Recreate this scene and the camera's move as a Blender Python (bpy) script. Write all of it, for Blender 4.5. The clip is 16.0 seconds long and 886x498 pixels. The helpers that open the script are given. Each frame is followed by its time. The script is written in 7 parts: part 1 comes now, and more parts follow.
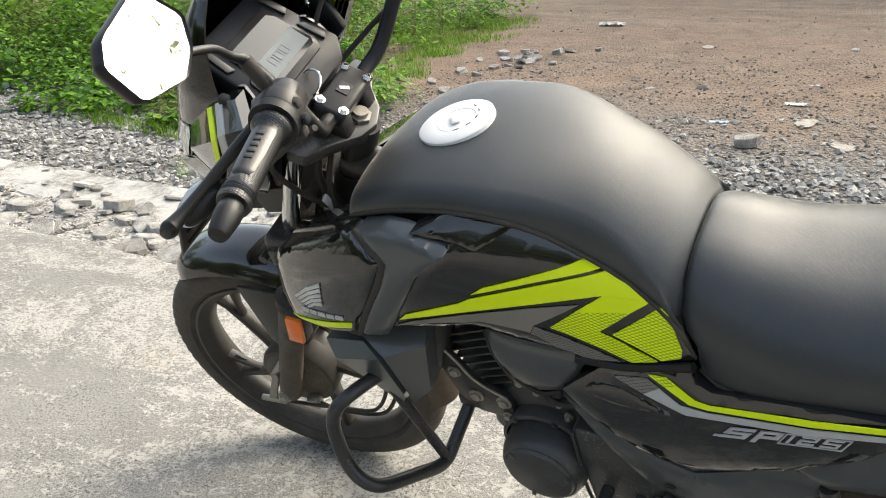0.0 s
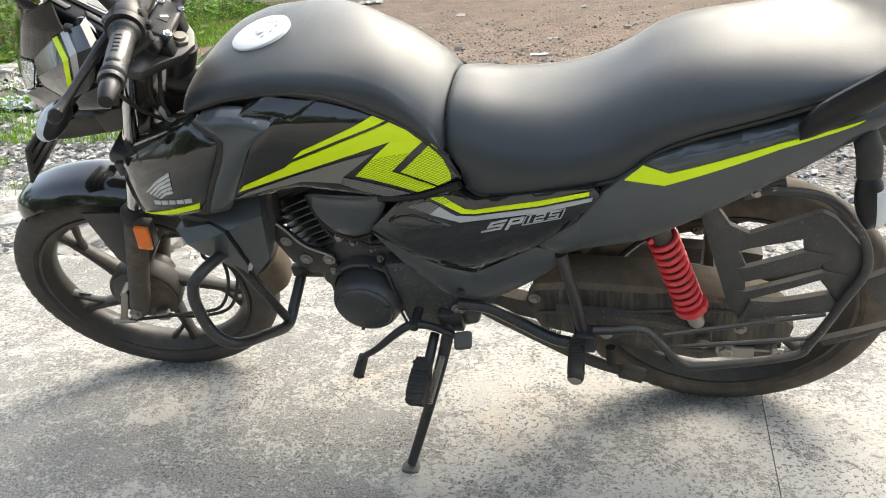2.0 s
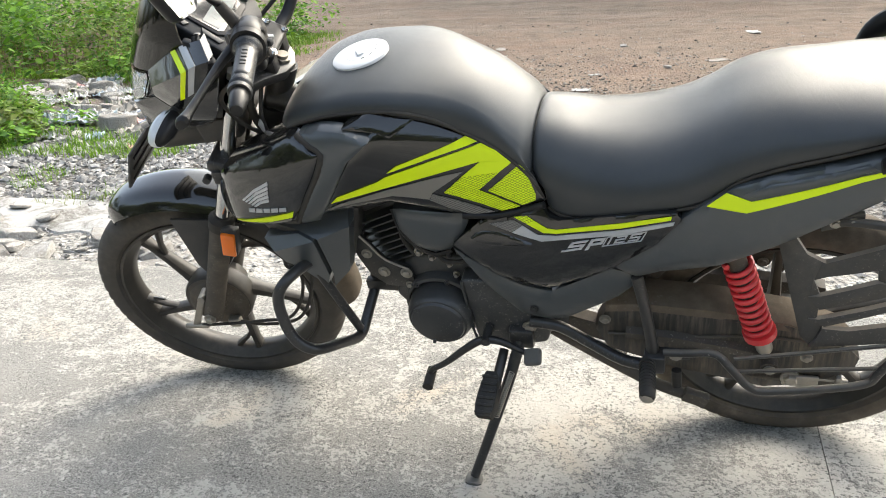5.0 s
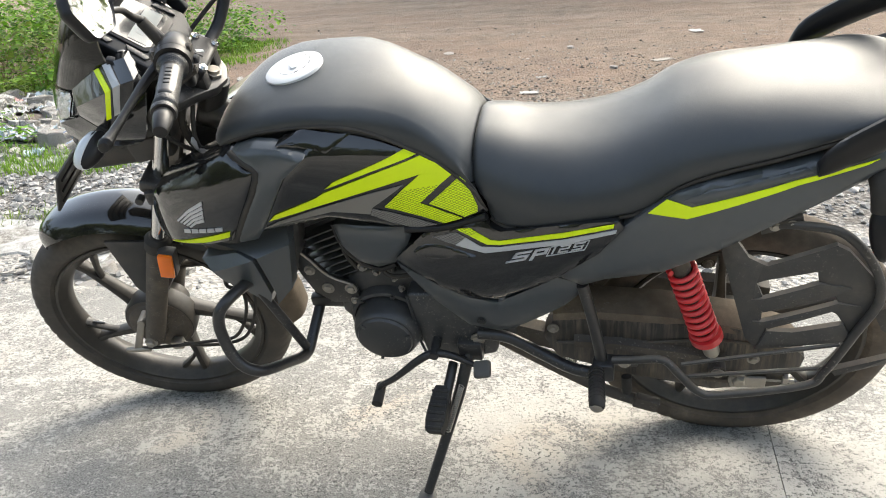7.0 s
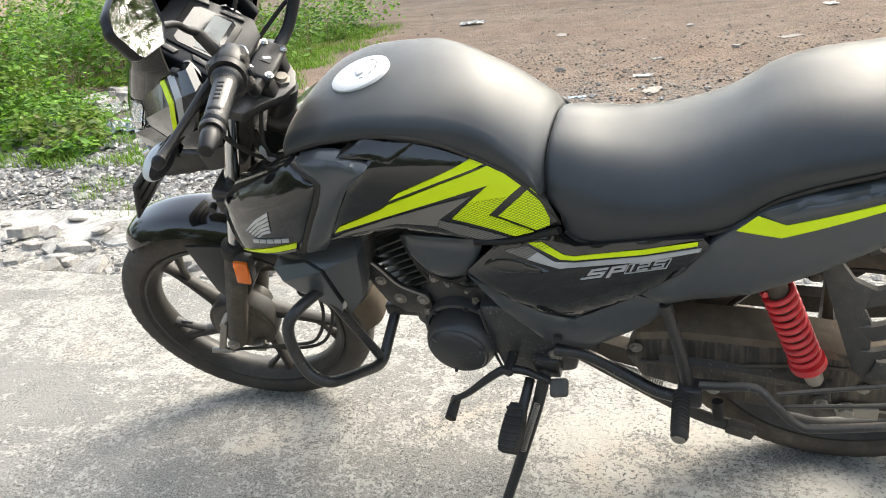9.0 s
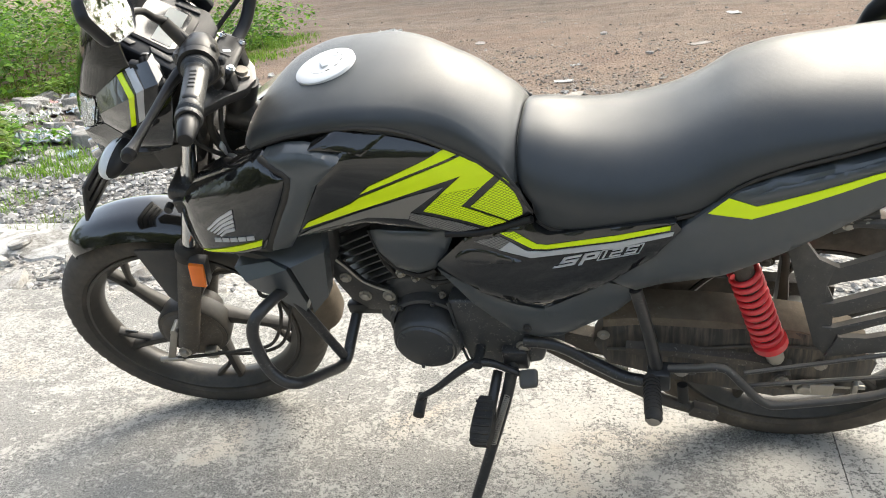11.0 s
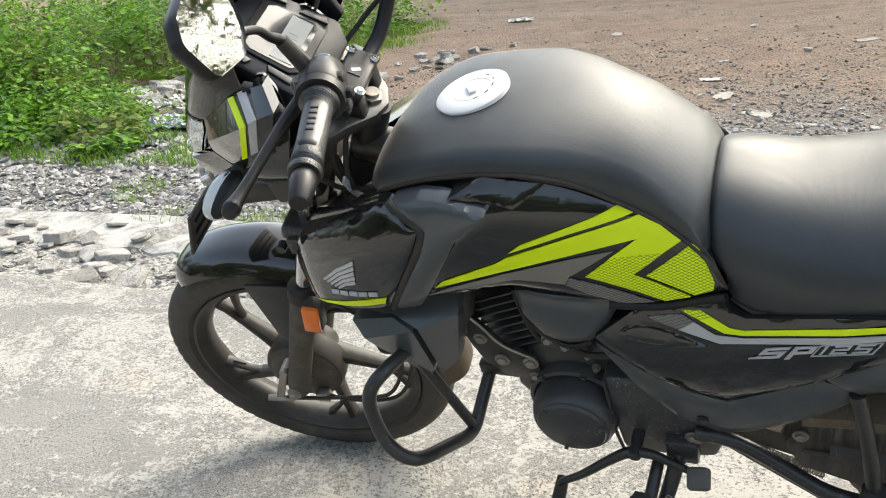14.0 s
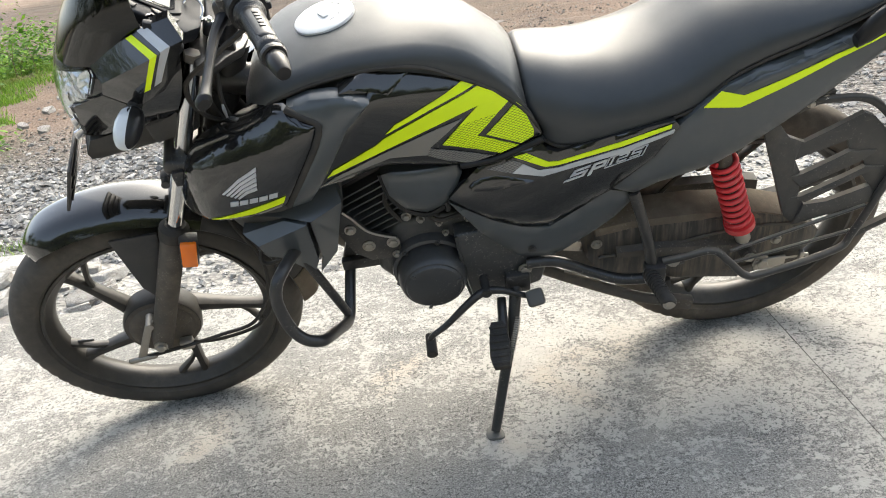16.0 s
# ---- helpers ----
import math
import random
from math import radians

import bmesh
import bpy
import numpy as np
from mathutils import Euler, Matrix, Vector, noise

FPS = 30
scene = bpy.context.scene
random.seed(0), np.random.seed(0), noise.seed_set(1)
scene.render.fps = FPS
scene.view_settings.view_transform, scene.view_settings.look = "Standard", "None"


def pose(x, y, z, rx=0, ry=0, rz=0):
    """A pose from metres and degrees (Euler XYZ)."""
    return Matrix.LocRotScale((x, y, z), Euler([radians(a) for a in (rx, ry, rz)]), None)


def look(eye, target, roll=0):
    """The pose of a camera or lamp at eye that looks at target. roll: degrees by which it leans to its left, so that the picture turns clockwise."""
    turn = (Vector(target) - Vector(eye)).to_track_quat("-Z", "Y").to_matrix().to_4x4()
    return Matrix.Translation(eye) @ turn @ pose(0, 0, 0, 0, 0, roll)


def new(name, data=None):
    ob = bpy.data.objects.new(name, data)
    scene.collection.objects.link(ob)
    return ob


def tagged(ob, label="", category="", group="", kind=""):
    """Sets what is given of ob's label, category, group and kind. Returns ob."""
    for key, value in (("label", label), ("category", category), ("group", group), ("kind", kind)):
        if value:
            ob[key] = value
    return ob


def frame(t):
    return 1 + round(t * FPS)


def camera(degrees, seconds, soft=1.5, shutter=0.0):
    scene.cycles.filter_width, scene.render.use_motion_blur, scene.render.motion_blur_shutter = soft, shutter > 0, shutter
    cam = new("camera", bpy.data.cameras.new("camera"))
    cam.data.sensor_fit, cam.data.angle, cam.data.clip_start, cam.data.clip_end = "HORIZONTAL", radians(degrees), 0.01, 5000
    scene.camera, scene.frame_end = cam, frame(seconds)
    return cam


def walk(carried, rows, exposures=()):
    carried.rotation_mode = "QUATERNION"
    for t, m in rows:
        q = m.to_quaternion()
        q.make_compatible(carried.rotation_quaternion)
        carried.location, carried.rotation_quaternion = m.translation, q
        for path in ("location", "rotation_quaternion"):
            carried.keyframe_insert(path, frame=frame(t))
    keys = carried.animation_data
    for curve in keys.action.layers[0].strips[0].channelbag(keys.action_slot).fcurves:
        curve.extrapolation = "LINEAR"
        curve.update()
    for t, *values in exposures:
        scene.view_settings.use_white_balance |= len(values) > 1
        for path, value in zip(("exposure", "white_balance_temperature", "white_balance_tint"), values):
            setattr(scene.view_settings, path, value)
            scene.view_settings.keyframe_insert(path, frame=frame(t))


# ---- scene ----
cam = camera(57.0, 16.0, soft=1.0)
PATH = [
    (0, (1.026, -1.258, 1.132), (0.074, 0.331, 0.379), -2.5),
    (0.5, (1.126, -1.365, 1.107), (0.206, 0.246, 0.358), -3.2),
    (1, (1.218, -1.483, 1.093), (0.373, 0.156, 0.319), -4.6),
    (1.5, (1.198, -1.556, 1.088), (0.515, 0.148, 0.295), -5.5),
    (2, (1.154, -1.645, 1.076), (0.663, 0.121, 0.275), -5.2),
    (2.5, (1.147, -1.718, 1.069), (0.759, 0.073, 0.267), -4.9),
    (3, (1.112, -1.744, 1.068), (0.689, 0.043, 0.275), -4.3),
    (3.2, (1.085, -1.751, 1.072), (0.59, 0.02, 0.284), -3.8),
    (5.3, (1.065, -1.733, 1.083), (0.524, 0.053, 0.364), -3.1),
    (5.5, (1.07, -1.727, 1.084), (0.565, 0.07, 0.364), -3.2),
    (6, (1.081, -1.714, 1.081), (0.638, 0.095, 0.354), -3.5),
    (6.5, (1.089, -1.711, 1.088), (0.661, 0.104, 0.364), -3.6),
    (7, (1.083, -1.702, 1.088), (0.642, 0.109, 0.364), -4.0),
    (7.5, (1.086, -1.691, 1.09), (0.589, 0.106, 0.366), -4.8),
    (8, (1.121, -1.624, 1.103), (0.466, 0.116, 0.367), -6.5),
    (8.2, (1.143, -1.591, 1.105), (0.422, 0.116, 0.351), -6.9),
    (10.3, (1.096, -1.591, 1.106), (0.467, 0.164, 0.383), -6.1),
    (10.5, (1.078, -1.609, 1.102), (0.487, 0.157, 0.374), -6.1),
    (11, (1.049, -1.623, 1.084), (0.529, 0.162, 0.344), -6.0),
    (11.5, (1.046, -1.628, 1.096), (0.571, 0.173, 0.37), -5.7),
    (12, (1.025, -1.631, 1.081), (0.545, 0.163, 0.337), -5.2),
    (12.5, (1.008, -1.565, 1.091), (0.352, 0.175, 0.356), -5.5),
    (13, (0.99, -1.441, 1.099), (0.164, 0.221, 0.353), -6.6),
    (13.5, (0.972, -1.387, 1.101), (0.086, 0.238, 0.344), -6.9),
    (14, (0.916, -1.373, 1.103), (0.133, 0.309, 0.357), -6.2),
    (14.5, (0.772, -1.381, 1.105), (0.307, 0.418, 0.363), -7.2),
    (15, (0.701, -1.472, 1.094), (0.42, 0.371, 0.37), -7.2),
    (15.5, (0.693, -1.643, 1.059), (0.527, 0.207, 0.317), -8.1),
    (16, (0.652, -1.771, 1.039), (0.637, 0.067, 0.251), -9.0),
]
walk(cam, [(t, look(eye, target, roll)) for t, eye, target, roll in PATH],
     [(0, 1.59, 6700, 5), (0.5, 1.64, 6650, 5), (1, 1.73, 6600, 5), (1.5, 1.81, 6500, 5), (2.5, 1.85, 6500, 5), (12, 1.85, 6500, 5), (12.5, 1.81, 6500, 5), (13, 1.73, 6500, 4), (13.5, 1.69, 6500, 4), (14.5, 1.67, 6500, 4), (15, 1.75, 6500, 5), (15.5, 1.83, 6500, 5), (16, 1.85, 6500, 5)])

# ---- world and light ----
world = bpy.data.worlds.new("world")
scene.world = world
world.use_nodes = True
SUN_UP, SUN_ROUND = 42.0, 20.0
wn = world.node_tree
sky = wn.nodes.new("ShaderNodeTexSky")
sky.sky_type = "NISHITA"
sky.sun_disc = False
sky.sun_elevation, sky.sun_rotation = radians(SUN_UP), radians(SUN_ROUND)
sky.air_density, sky.dust_density, sky.ozone_density = 1.0, 6.0, 1.0
haze = wn.nodes.new("ShaderNodeHueSaturation")
haze.inputs["Saturation"].default_value = 0.72
wn.links.new(sky.outputs[0], haze.inputs["Color"])
wn.links.new(haze.outputs[0], wn.nodes["Background"].inputs[0])
wn.nodes["Background"].inputs[1].default_value = 0.15

sun = new("sun", bpy.data.lights.new("sun", "SUN"))
sun.data.energy, sun.data.angle, sun.data.color = 0.38, radians(90), (1.0, 0.93, 0.78)
sd = Vector((math.sin(radians(SUN_ROUND)) * math.cos(radians(SUN_UP)), math.cos(radians(SUN_ROUND)) * math.cos(radians(SUN_UP)), math.sin(radians(SUN_UP))))
sun.matrix_world = look(sd * 30, (0, 0, 0))


# ---- materials ----
class Nodes:
    """Short hand for a node material."""

    def __init__(self, name):
        self.mat = bpy.data.materials.new(name)
        self.mat.use_nodes = True
        self.tree = self.mat.node_tree
        self.bsdf = self.tree.nodes["Principled BSDF"]
        self.co = self.tree.nodes.new("ShaderNodeTexCoord").outputs["Object"]

    def put(self, socket, value):
        if isinstance(value, bpy.types.NodeSocket):
            self.tree.links.new(value, socket)
        elif isinstance(value, tuple) and len(value) == 3 and socket.type == "RGBA":
            socket.default_value = (*value, 1)
        else:
            socket.default_value = value

    def node(self, kind, out, feature="", **inputs):
        n = self.tree.nodes.new(kind)
        if feature:
            n.feature = feature
        for key, value in inputs.items():
            self.put(n.inputs[key.replace("_", " ")], value)
        return n.outputs[out]

    def noise(self, scale, detail=5.0, rough=0.55, warp=0.0, co=None):
        return self.node("ShaderNodeTexNoise", "Fac", Vector=co or self.co, Scale=scale, Detail=detail, Roughness=rough, Distortion=warp)

    def voro(self, scale, out="Distance", feature="F1", co=None):
        return self.node("ShaderNodeTexVoronoi", out, feature, Vector=co or self.co, Scale=scale)

    def ramp(self, fac, lo, hi, a=0.0, b=1.0):
        return self.node("ShaderNodeMapRange", 0, Value=fac, From_Min=lo, From_Max=hi, To_Min=a, To_Max=b)

    def mix(self, fac, a, b):
        n = self.tree.nodes.new("ShaderNodeMix")
        n.data_type = "RGBA"
        self.put(n.inputs[0], fac)
        self.put(n.inputs[6], a)
        self.put(n.inputs[7], b)
        return n.outputs[2]

    def calc(self, op, a, b=0.0):
        n = self.tree.nodes.new("ShaderNodeMath")
        n.operation = op
        self.put(n.inputs[0], a)
        self.put(n.inputs[1], b)
        return n.outputs[0]

    def axis(self, which):
        n = self.tree.nodes.new("ShaderNodeSeparateXYZ")
        self.put(n.inputs[0], self.co)
        return n.outputs[which]

    def scaled(self, x, y, z):
        n = self.tree.nodes.new("ShaderNodeMapping")
        self.put(n.inputs[0], self.co)
        n.inputs["Scale"].default_value = (x, y, z)
        return n.outputs[0]

    def bump(self, height, strength=0.3, distance=0.002):
        self.put(self.bsdf.inputs["Normal"], self.node("ShaderNodeBump", 0, Height=height, Strength=strength, Distance=distance))

    def done(self, **inputs):
        for key, value in inputs.items():
            self.put(self.bsdf.inputs[key.replace("_", " ")], value)
        return self.mat


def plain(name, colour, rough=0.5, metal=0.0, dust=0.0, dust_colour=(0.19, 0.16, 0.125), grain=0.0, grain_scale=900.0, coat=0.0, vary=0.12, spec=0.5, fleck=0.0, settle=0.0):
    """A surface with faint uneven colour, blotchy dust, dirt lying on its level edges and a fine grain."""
    m = Nodes(name)
    big, fine = m.noise(7, 6, 0.6), m.noise(70, 4)
    dark = tuple(c * (1 - vary) for c in colour)
    base = m.mix(fine, dark, colour)
    r = rough
    if dust:
        spots = m.calc("MULTIPLY", m.ramp(big, 0.38, 0.72), m.ramp(m.noise(38, 6, 0.7), 0.3, 0.75))
        cover = m.calc("MINIMUM", m.calc("ADD", m.calc("MULTIPLY", spots, 1.6 * dust), 0.3 * dust), 1.0)
        base = m.mix(cover, base, dust_colour)
        r = m.calc("MINIMUM", m.calc("ADD", m.calc("MULTIPLY", cover, 0.6), rough), 0.95)
    else:
        r = m.ramp(big, 0.2, 0.8, rough * 0.85, min(1, rough * 1.15))
    if fleck:
        dots = m.calc("MULTIPLY", m.ramp(m.noise(210, 3, 0.6), 0.60, 0.66), m.ramp(m.noise(11, 5, 0.65), 0.47, 0.62))
        base = m.mix(m.calc("MULTIPLY", dots, fleck), base, (0.30, 0.275, 0.24))
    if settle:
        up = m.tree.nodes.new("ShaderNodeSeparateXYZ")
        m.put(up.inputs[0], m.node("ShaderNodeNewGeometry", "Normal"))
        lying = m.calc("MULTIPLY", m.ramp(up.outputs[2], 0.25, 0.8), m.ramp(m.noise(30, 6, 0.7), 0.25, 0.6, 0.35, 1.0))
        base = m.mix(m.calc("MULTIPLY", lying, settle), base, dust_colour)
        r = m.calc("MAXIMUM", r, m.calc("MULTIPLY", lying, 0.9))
    if grain:
        m.bump(m.noise(grain_scale, 2), grain, 0.001)
    return m.done(Base_Color=base, Roughness=r, Metallic=metal, Coat_Weight=coat, Coat_Roughness=0.04, Specular_IOR_Level=spec)


GLOSS = plain("black gloss paint", (0.010, 0.0105, 0.011), 0.10, dust=0.035, coat=0.9, spec=0.35)
MATTE = plain("matte graphite paint", (0.056, 0.064, 0.070), 0.30, dust=0.08, grain=0.05, coat=0.3)
PLASTIC = plain("black moulded plastic", (0.026, 0.027, 0.028), 0.38, dust=0.2, grain=0.15, spec=0.45)
SMOOTH = plain("smooth black plastic", (0.012, 0.012, 0.013), 0.33, dust=0.03, spec=0.26)
GREYPLASTIC = plain("grey console plastic", (0.014, 0.015, 0.018), 0.45, grain=0.12, spec=0.26)
MUDRUBBER = plain("muddy tyre rubber", (0.050, 0.043, 0.036), 0.75, dust=0.7, dust_colour=(0.20, 0.162, 0.125), grain=0.2, grain_scale=400)
RUBBER = plain("dusty tyre rubber", (0.036, 0.033, 0.030), 0.72, dust=0.42, dust_colour=(0.19, 0.165, 0.135), grain=0.2, grain_scale=400)
SOFTRUBBER = plain("black rubber", (0.022, 0.022, 0.022), 0.62, dust=0.25, spec=0.26)
ALLOY = plain("dusty black alloy", (0.012, 0.0118, 0.0115), 0.36, 0.1, dust=0.28, dust_colour=(0.17, 0.145, 0.112))
FRAME = plain("black painted steel", (0.020, 0.0215, 0.024), 0.26, 0.1, dust=0.2, fleck=0.4)
DIRTY = plain("dirt-caked black metal", (0.034, 0.030, 0.026), 0.5, dust=0.6, dust_colour=(0.19, 0.155, 0.118), fleck=0.6)
MUD = plain("dried mud on plastic", (0.10, 0.08, 0.06), 0.9, dust=0.6, dust_colour=(0.23, 0.185, 0.135), grain=0.5, grain_scale=120, fleck=0.4)
ENGINE = plain("black engine casting", (0.034, 0.037, 0.041), 0.30, 0.1, dust=0.22, dust_colour=(0.19, 0.17, 0.145), grain=0.1, grain_scale=500, fleck=0.6)
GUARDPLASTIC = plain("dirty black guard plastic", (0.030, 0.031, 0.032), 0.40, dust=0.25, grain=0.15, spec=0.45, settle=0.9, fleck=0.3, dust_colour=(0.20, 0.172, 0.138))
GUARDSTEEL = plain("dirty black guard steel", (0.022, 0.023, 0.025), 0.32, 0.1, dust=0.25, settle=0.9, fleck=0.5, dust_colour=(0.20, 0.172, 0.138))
CHROME = plain("chromed steel", (0.72, 0.71, 0.69), 0.12, 1.0, vary=0.06)
ZINC = plain("dull zinc plating", (0.45, 0.42, 0.37), 0.42, 0.85, dust=0.3)
REDPAINT = plain("red spring paint", (0.78, 0.02, 0.032), 0.34, dust=0.2, coat=0.4)
LIME = plain("lime yellow decal", (0.74, 0.93, 0.0), 0.34, vary=0.03)
SILVER = plain("silver decal", (0.5, 0.51, 0.52), 0.34, 0.25, vary=0.05)
TAUPE = plain("warm grey decal", (0.2, 0.185, 0.165), 0.38, vary=0.06)
AMBER = plain("amber reflector", (0.95, 0.21, 0.012), 0.16, coat=0.5)
REDLENS = plain("red tail lens", (0.55, 0.01, 0.02), 0.12, coat=0.5)
WHITELENS = plain("frosted clear lens", (0.6, 0.62, 0.62), 0.16, coat=0.6)
CAPMETAL = plain("brushed aluminium", (0.72, 0.72, 0.71), 0.55, 0.0, vary=0.04)
SMOKED = plain("smoked visor plastic", (0.004, 0.0045, 0.004), 0.08, coat=0.3, spec=0.3)
DARKGLASS = plain("dark display glass", (0.02, 0.022, 0.024), 0.12, coat=0.4)
GREYSEG = plain("faint display print", (0.08, 0.09, 0.092), 0.4)
WORNGREY = plain("worn grey rubber", (0.10, 0.097, 0.09), 0.6, dust=0.3)
INK = plain("dark print", (0.02, 0.02, 0.02), 0.5)
PLATEWHITE = plain("white number plate", (0.75, 0.75, 0.73), 0.4)


def vinyl():
    m = Nodes("textured black vinyl")
    weave = m.noise(1500, 2, 0.5)
    ribs = m.node("ShaderNodeTexWave", "Fac", Vector=m.co, Scale=260.0, Distortion=1.5, Detail=1.0)
    m.bump(m.calc("ADD", weave, m.calc("MULTIPLY", ribs, 0.25)), 0.2, 0.0008)
    base = m.mix(m.noise(9, 5, 0.65), (0.020, 0.0235, 0.0255), (0.029, 0.033, 0.0355))
    dust = m.ramp(m.noise(5, 6, 0.7), 0.42, 0.85, 0.0, 0.10)
    return m.done(Base_Color=m.mix(dust, base, (0.19, 0.175, 0.15)), Roughness=m.ramp(m.noise(14), 0.3, 0.7, 0.36, 0.46), Specular_IOR_Level=0.54, Sheen_Weight=0.32, Sheen_Roughness=0.2, Sheen_Tint=(1.0, 0.93, 0.86))


def honeycomb(name, colour, under):
    """A printed net of small cells over a darker ground."""
    m = Nodes(name)
    turn = m.tree.nodes.new("ShaderNodeMapping")
    m.put(turn.inputs[0], m.co)
    turn.inputs["Scale"].default_value = (0.72, 0, 1.35)
    turn.inputs["Rotation"].default_value = (0, radians(45), 0)
    cells = m.node("ShaderNodeTexVoronoi", "Distance", "DISTANCE_TO_EDGE", Vector=turn.outputs[0], Scale=215.0, Randomness=0.0)
    line = m.ramp(cells, 0.05, 0.12)
    return m.done(Base_Color=m.mix(line, under, colour), Roughness=0.34)


VINYL = vinyl()
LIMENET = honeycomb("lime netted decal", (0.74, 0.93, 0.0), (0.14, 0.23, 0.0))
GREYNET = honeycomb("grey netted decal", (0.2, 0.19, 0.175), (0.03, 0.03, 0.03))


def streaked():
    """Black plastic under dried splashes that have run down it."""
    m = Nodes("mud-streaked black plastic")
    runs = m.noise(1.0, 5, 0.65, 0.2, m.scaled(95, 40, 7))
    blots = m.noise(9, 6, 0.65)
    cover = m.calc("MULTIPLY", m.ramp(runs, 0.42, 0.72), m.ramp(blots, 0.3, 0.65, 0.25, 1.0))
    m.bump(runs, 0.3, 0.001)
    return m.done(Base_Color=m.mix(cover, (0.030, 0.027, 0.024), (0.21, 0.172, 0.130)), Roughness=m.ramp(cover, 0, 1, 0.45, 0.95))


STREAKED = streaked()


def glass(name, tint=(1, 1, 1), rough=0.03):
    m = Nodes(name)
    return m.done(Base_Color=tint, Roughness=rough, Transmission_Weight=1.0, IOR=1.45)


LENS = glass("clear polycarbonate", (0.95, 0.97, 0.97), 0.06)


def mirror_glass():
    m = Nodes("dusty mirror glass")
    dust = m.calc("MULTIPLY", m.ramp(m.noise(70, 6, 0.7), 0.42, 0.7), m.ramp(m.noise(16, 4), 0.35, 0.65))
    return m.done(Base_Color=m.mix(dust, (0.9, 0.91, 0.91), (0.6, 0.58, 0.54)), Metallic=1.0, Roughness=m.ramp(dust, 0.0, 1.0, 0.02, 0.35))


MIRROR = mirror_glass()


def screen_mat():
    m = Nodes("grey display glass")
    return m.done(Base_Color=m.mix(m.noise(20), (0.11, 0.13, 0.132), (0.15, 0.17, 0.17)), Roughness=0.25, Coat_Weight=0.0)


SCREEN = screen_mat()


def faceted_chrome():
    m = Nodes("faceted lamp reflector")
    m.bump(m.voro(70), 1.0, 0.012)
    return m.done(Base_Color=(0.78, 0.79, 0.8), Metallic=0.9, Roughness=0.16)


REFLECTOR = faceted_chrome()


def concrete():
    """Worn slab: a pale cement crust in ragged patches over dark grit, with tan stains and two greyer ovals of thinner
    crust.
    """
    m = Nodes("worn white concrete")
    x, y = m.axis(0), m.axis(1)
    patch, mid = m.noise(2.6, 6, 0.66, 0.7, m.scaled(0.72, 1.25, 1)), m.noise(21, 5, 0.75, 0.3)
    spot, grain = m.noise(78, 4, 0.7), m.noise(310, 3, 0.7)

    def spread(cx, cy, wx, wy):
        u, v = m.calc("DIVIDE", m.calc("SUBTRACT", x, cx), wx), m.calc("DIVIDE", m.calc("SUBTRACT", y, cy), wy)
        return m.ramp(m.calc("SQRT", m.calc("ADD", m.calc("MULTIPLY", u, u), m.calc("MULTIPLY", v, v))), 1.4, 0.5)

    # crust thins inside two ovals on the near side, baring grey grit
    thin_crust = m.calc("MAXIMUM", spread(0.16, -0.30, 0.42, 0.19), spread(0.85, -0.66, 0.85, 0.20))
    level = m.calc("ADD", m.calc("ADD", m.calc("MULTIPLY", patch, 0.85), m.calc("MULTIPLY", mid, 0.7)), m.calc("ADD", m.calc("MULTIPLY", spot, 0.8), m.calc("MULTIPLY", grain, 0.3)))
    level = m.calc("SUBTRACT", level, m.calc("ADD", m.calc("MULTIPLY", thin_crust, 0.075), m.ramp(x, 0.1, -0.6, 0.0, 0.06)))
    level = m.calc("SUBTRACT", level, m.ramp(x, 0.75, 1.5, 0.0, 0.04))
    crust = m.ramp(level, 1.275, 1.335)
    pale = m.mix(m.noise(24, 6, 0.7), (0.285, 0.273, 0.246), (0.455, 0.437, 0.40))
    pale = m.mix(m.ramp(m.noise(3.1, 5, 0.6, 0.5), 0.57, 0.72, 0, 0.55), pale, (0.40, 0.335, 0.26))
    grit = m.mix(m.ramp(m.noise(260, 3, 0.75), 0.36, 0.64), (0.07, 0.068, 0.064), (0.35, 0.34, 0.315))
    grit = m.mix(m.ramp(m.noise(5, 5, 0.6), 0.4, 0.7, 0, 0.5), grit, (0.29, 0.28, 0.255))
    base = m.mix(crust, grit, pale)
    pits = m.calc("MULTIPLY", m.ramp(m.noise(125, 2, 0.5), 0.575, 0.625), m.ramp(m.noise(6, 4, 0.6), 0.38, 0.6, 0.25, 1.0))
    base = m.mix(m.calc("MULTIPLY", pits, 0.85), base, (0.085, 0.083, 0.077))
    m.bump(m.calc("SUBTRACT", m.calc("ADD", m.calc("MULTIPLY", crust, 0.6), m.calc("MULTIPLY", spot, 0.6)), m.calc("MULTIPLY", pits, 0.5)), 0.55, 0.004)
    return m.done(Base_Color=base, Roughness=1.0, Specular_IOR_Level=0.15)


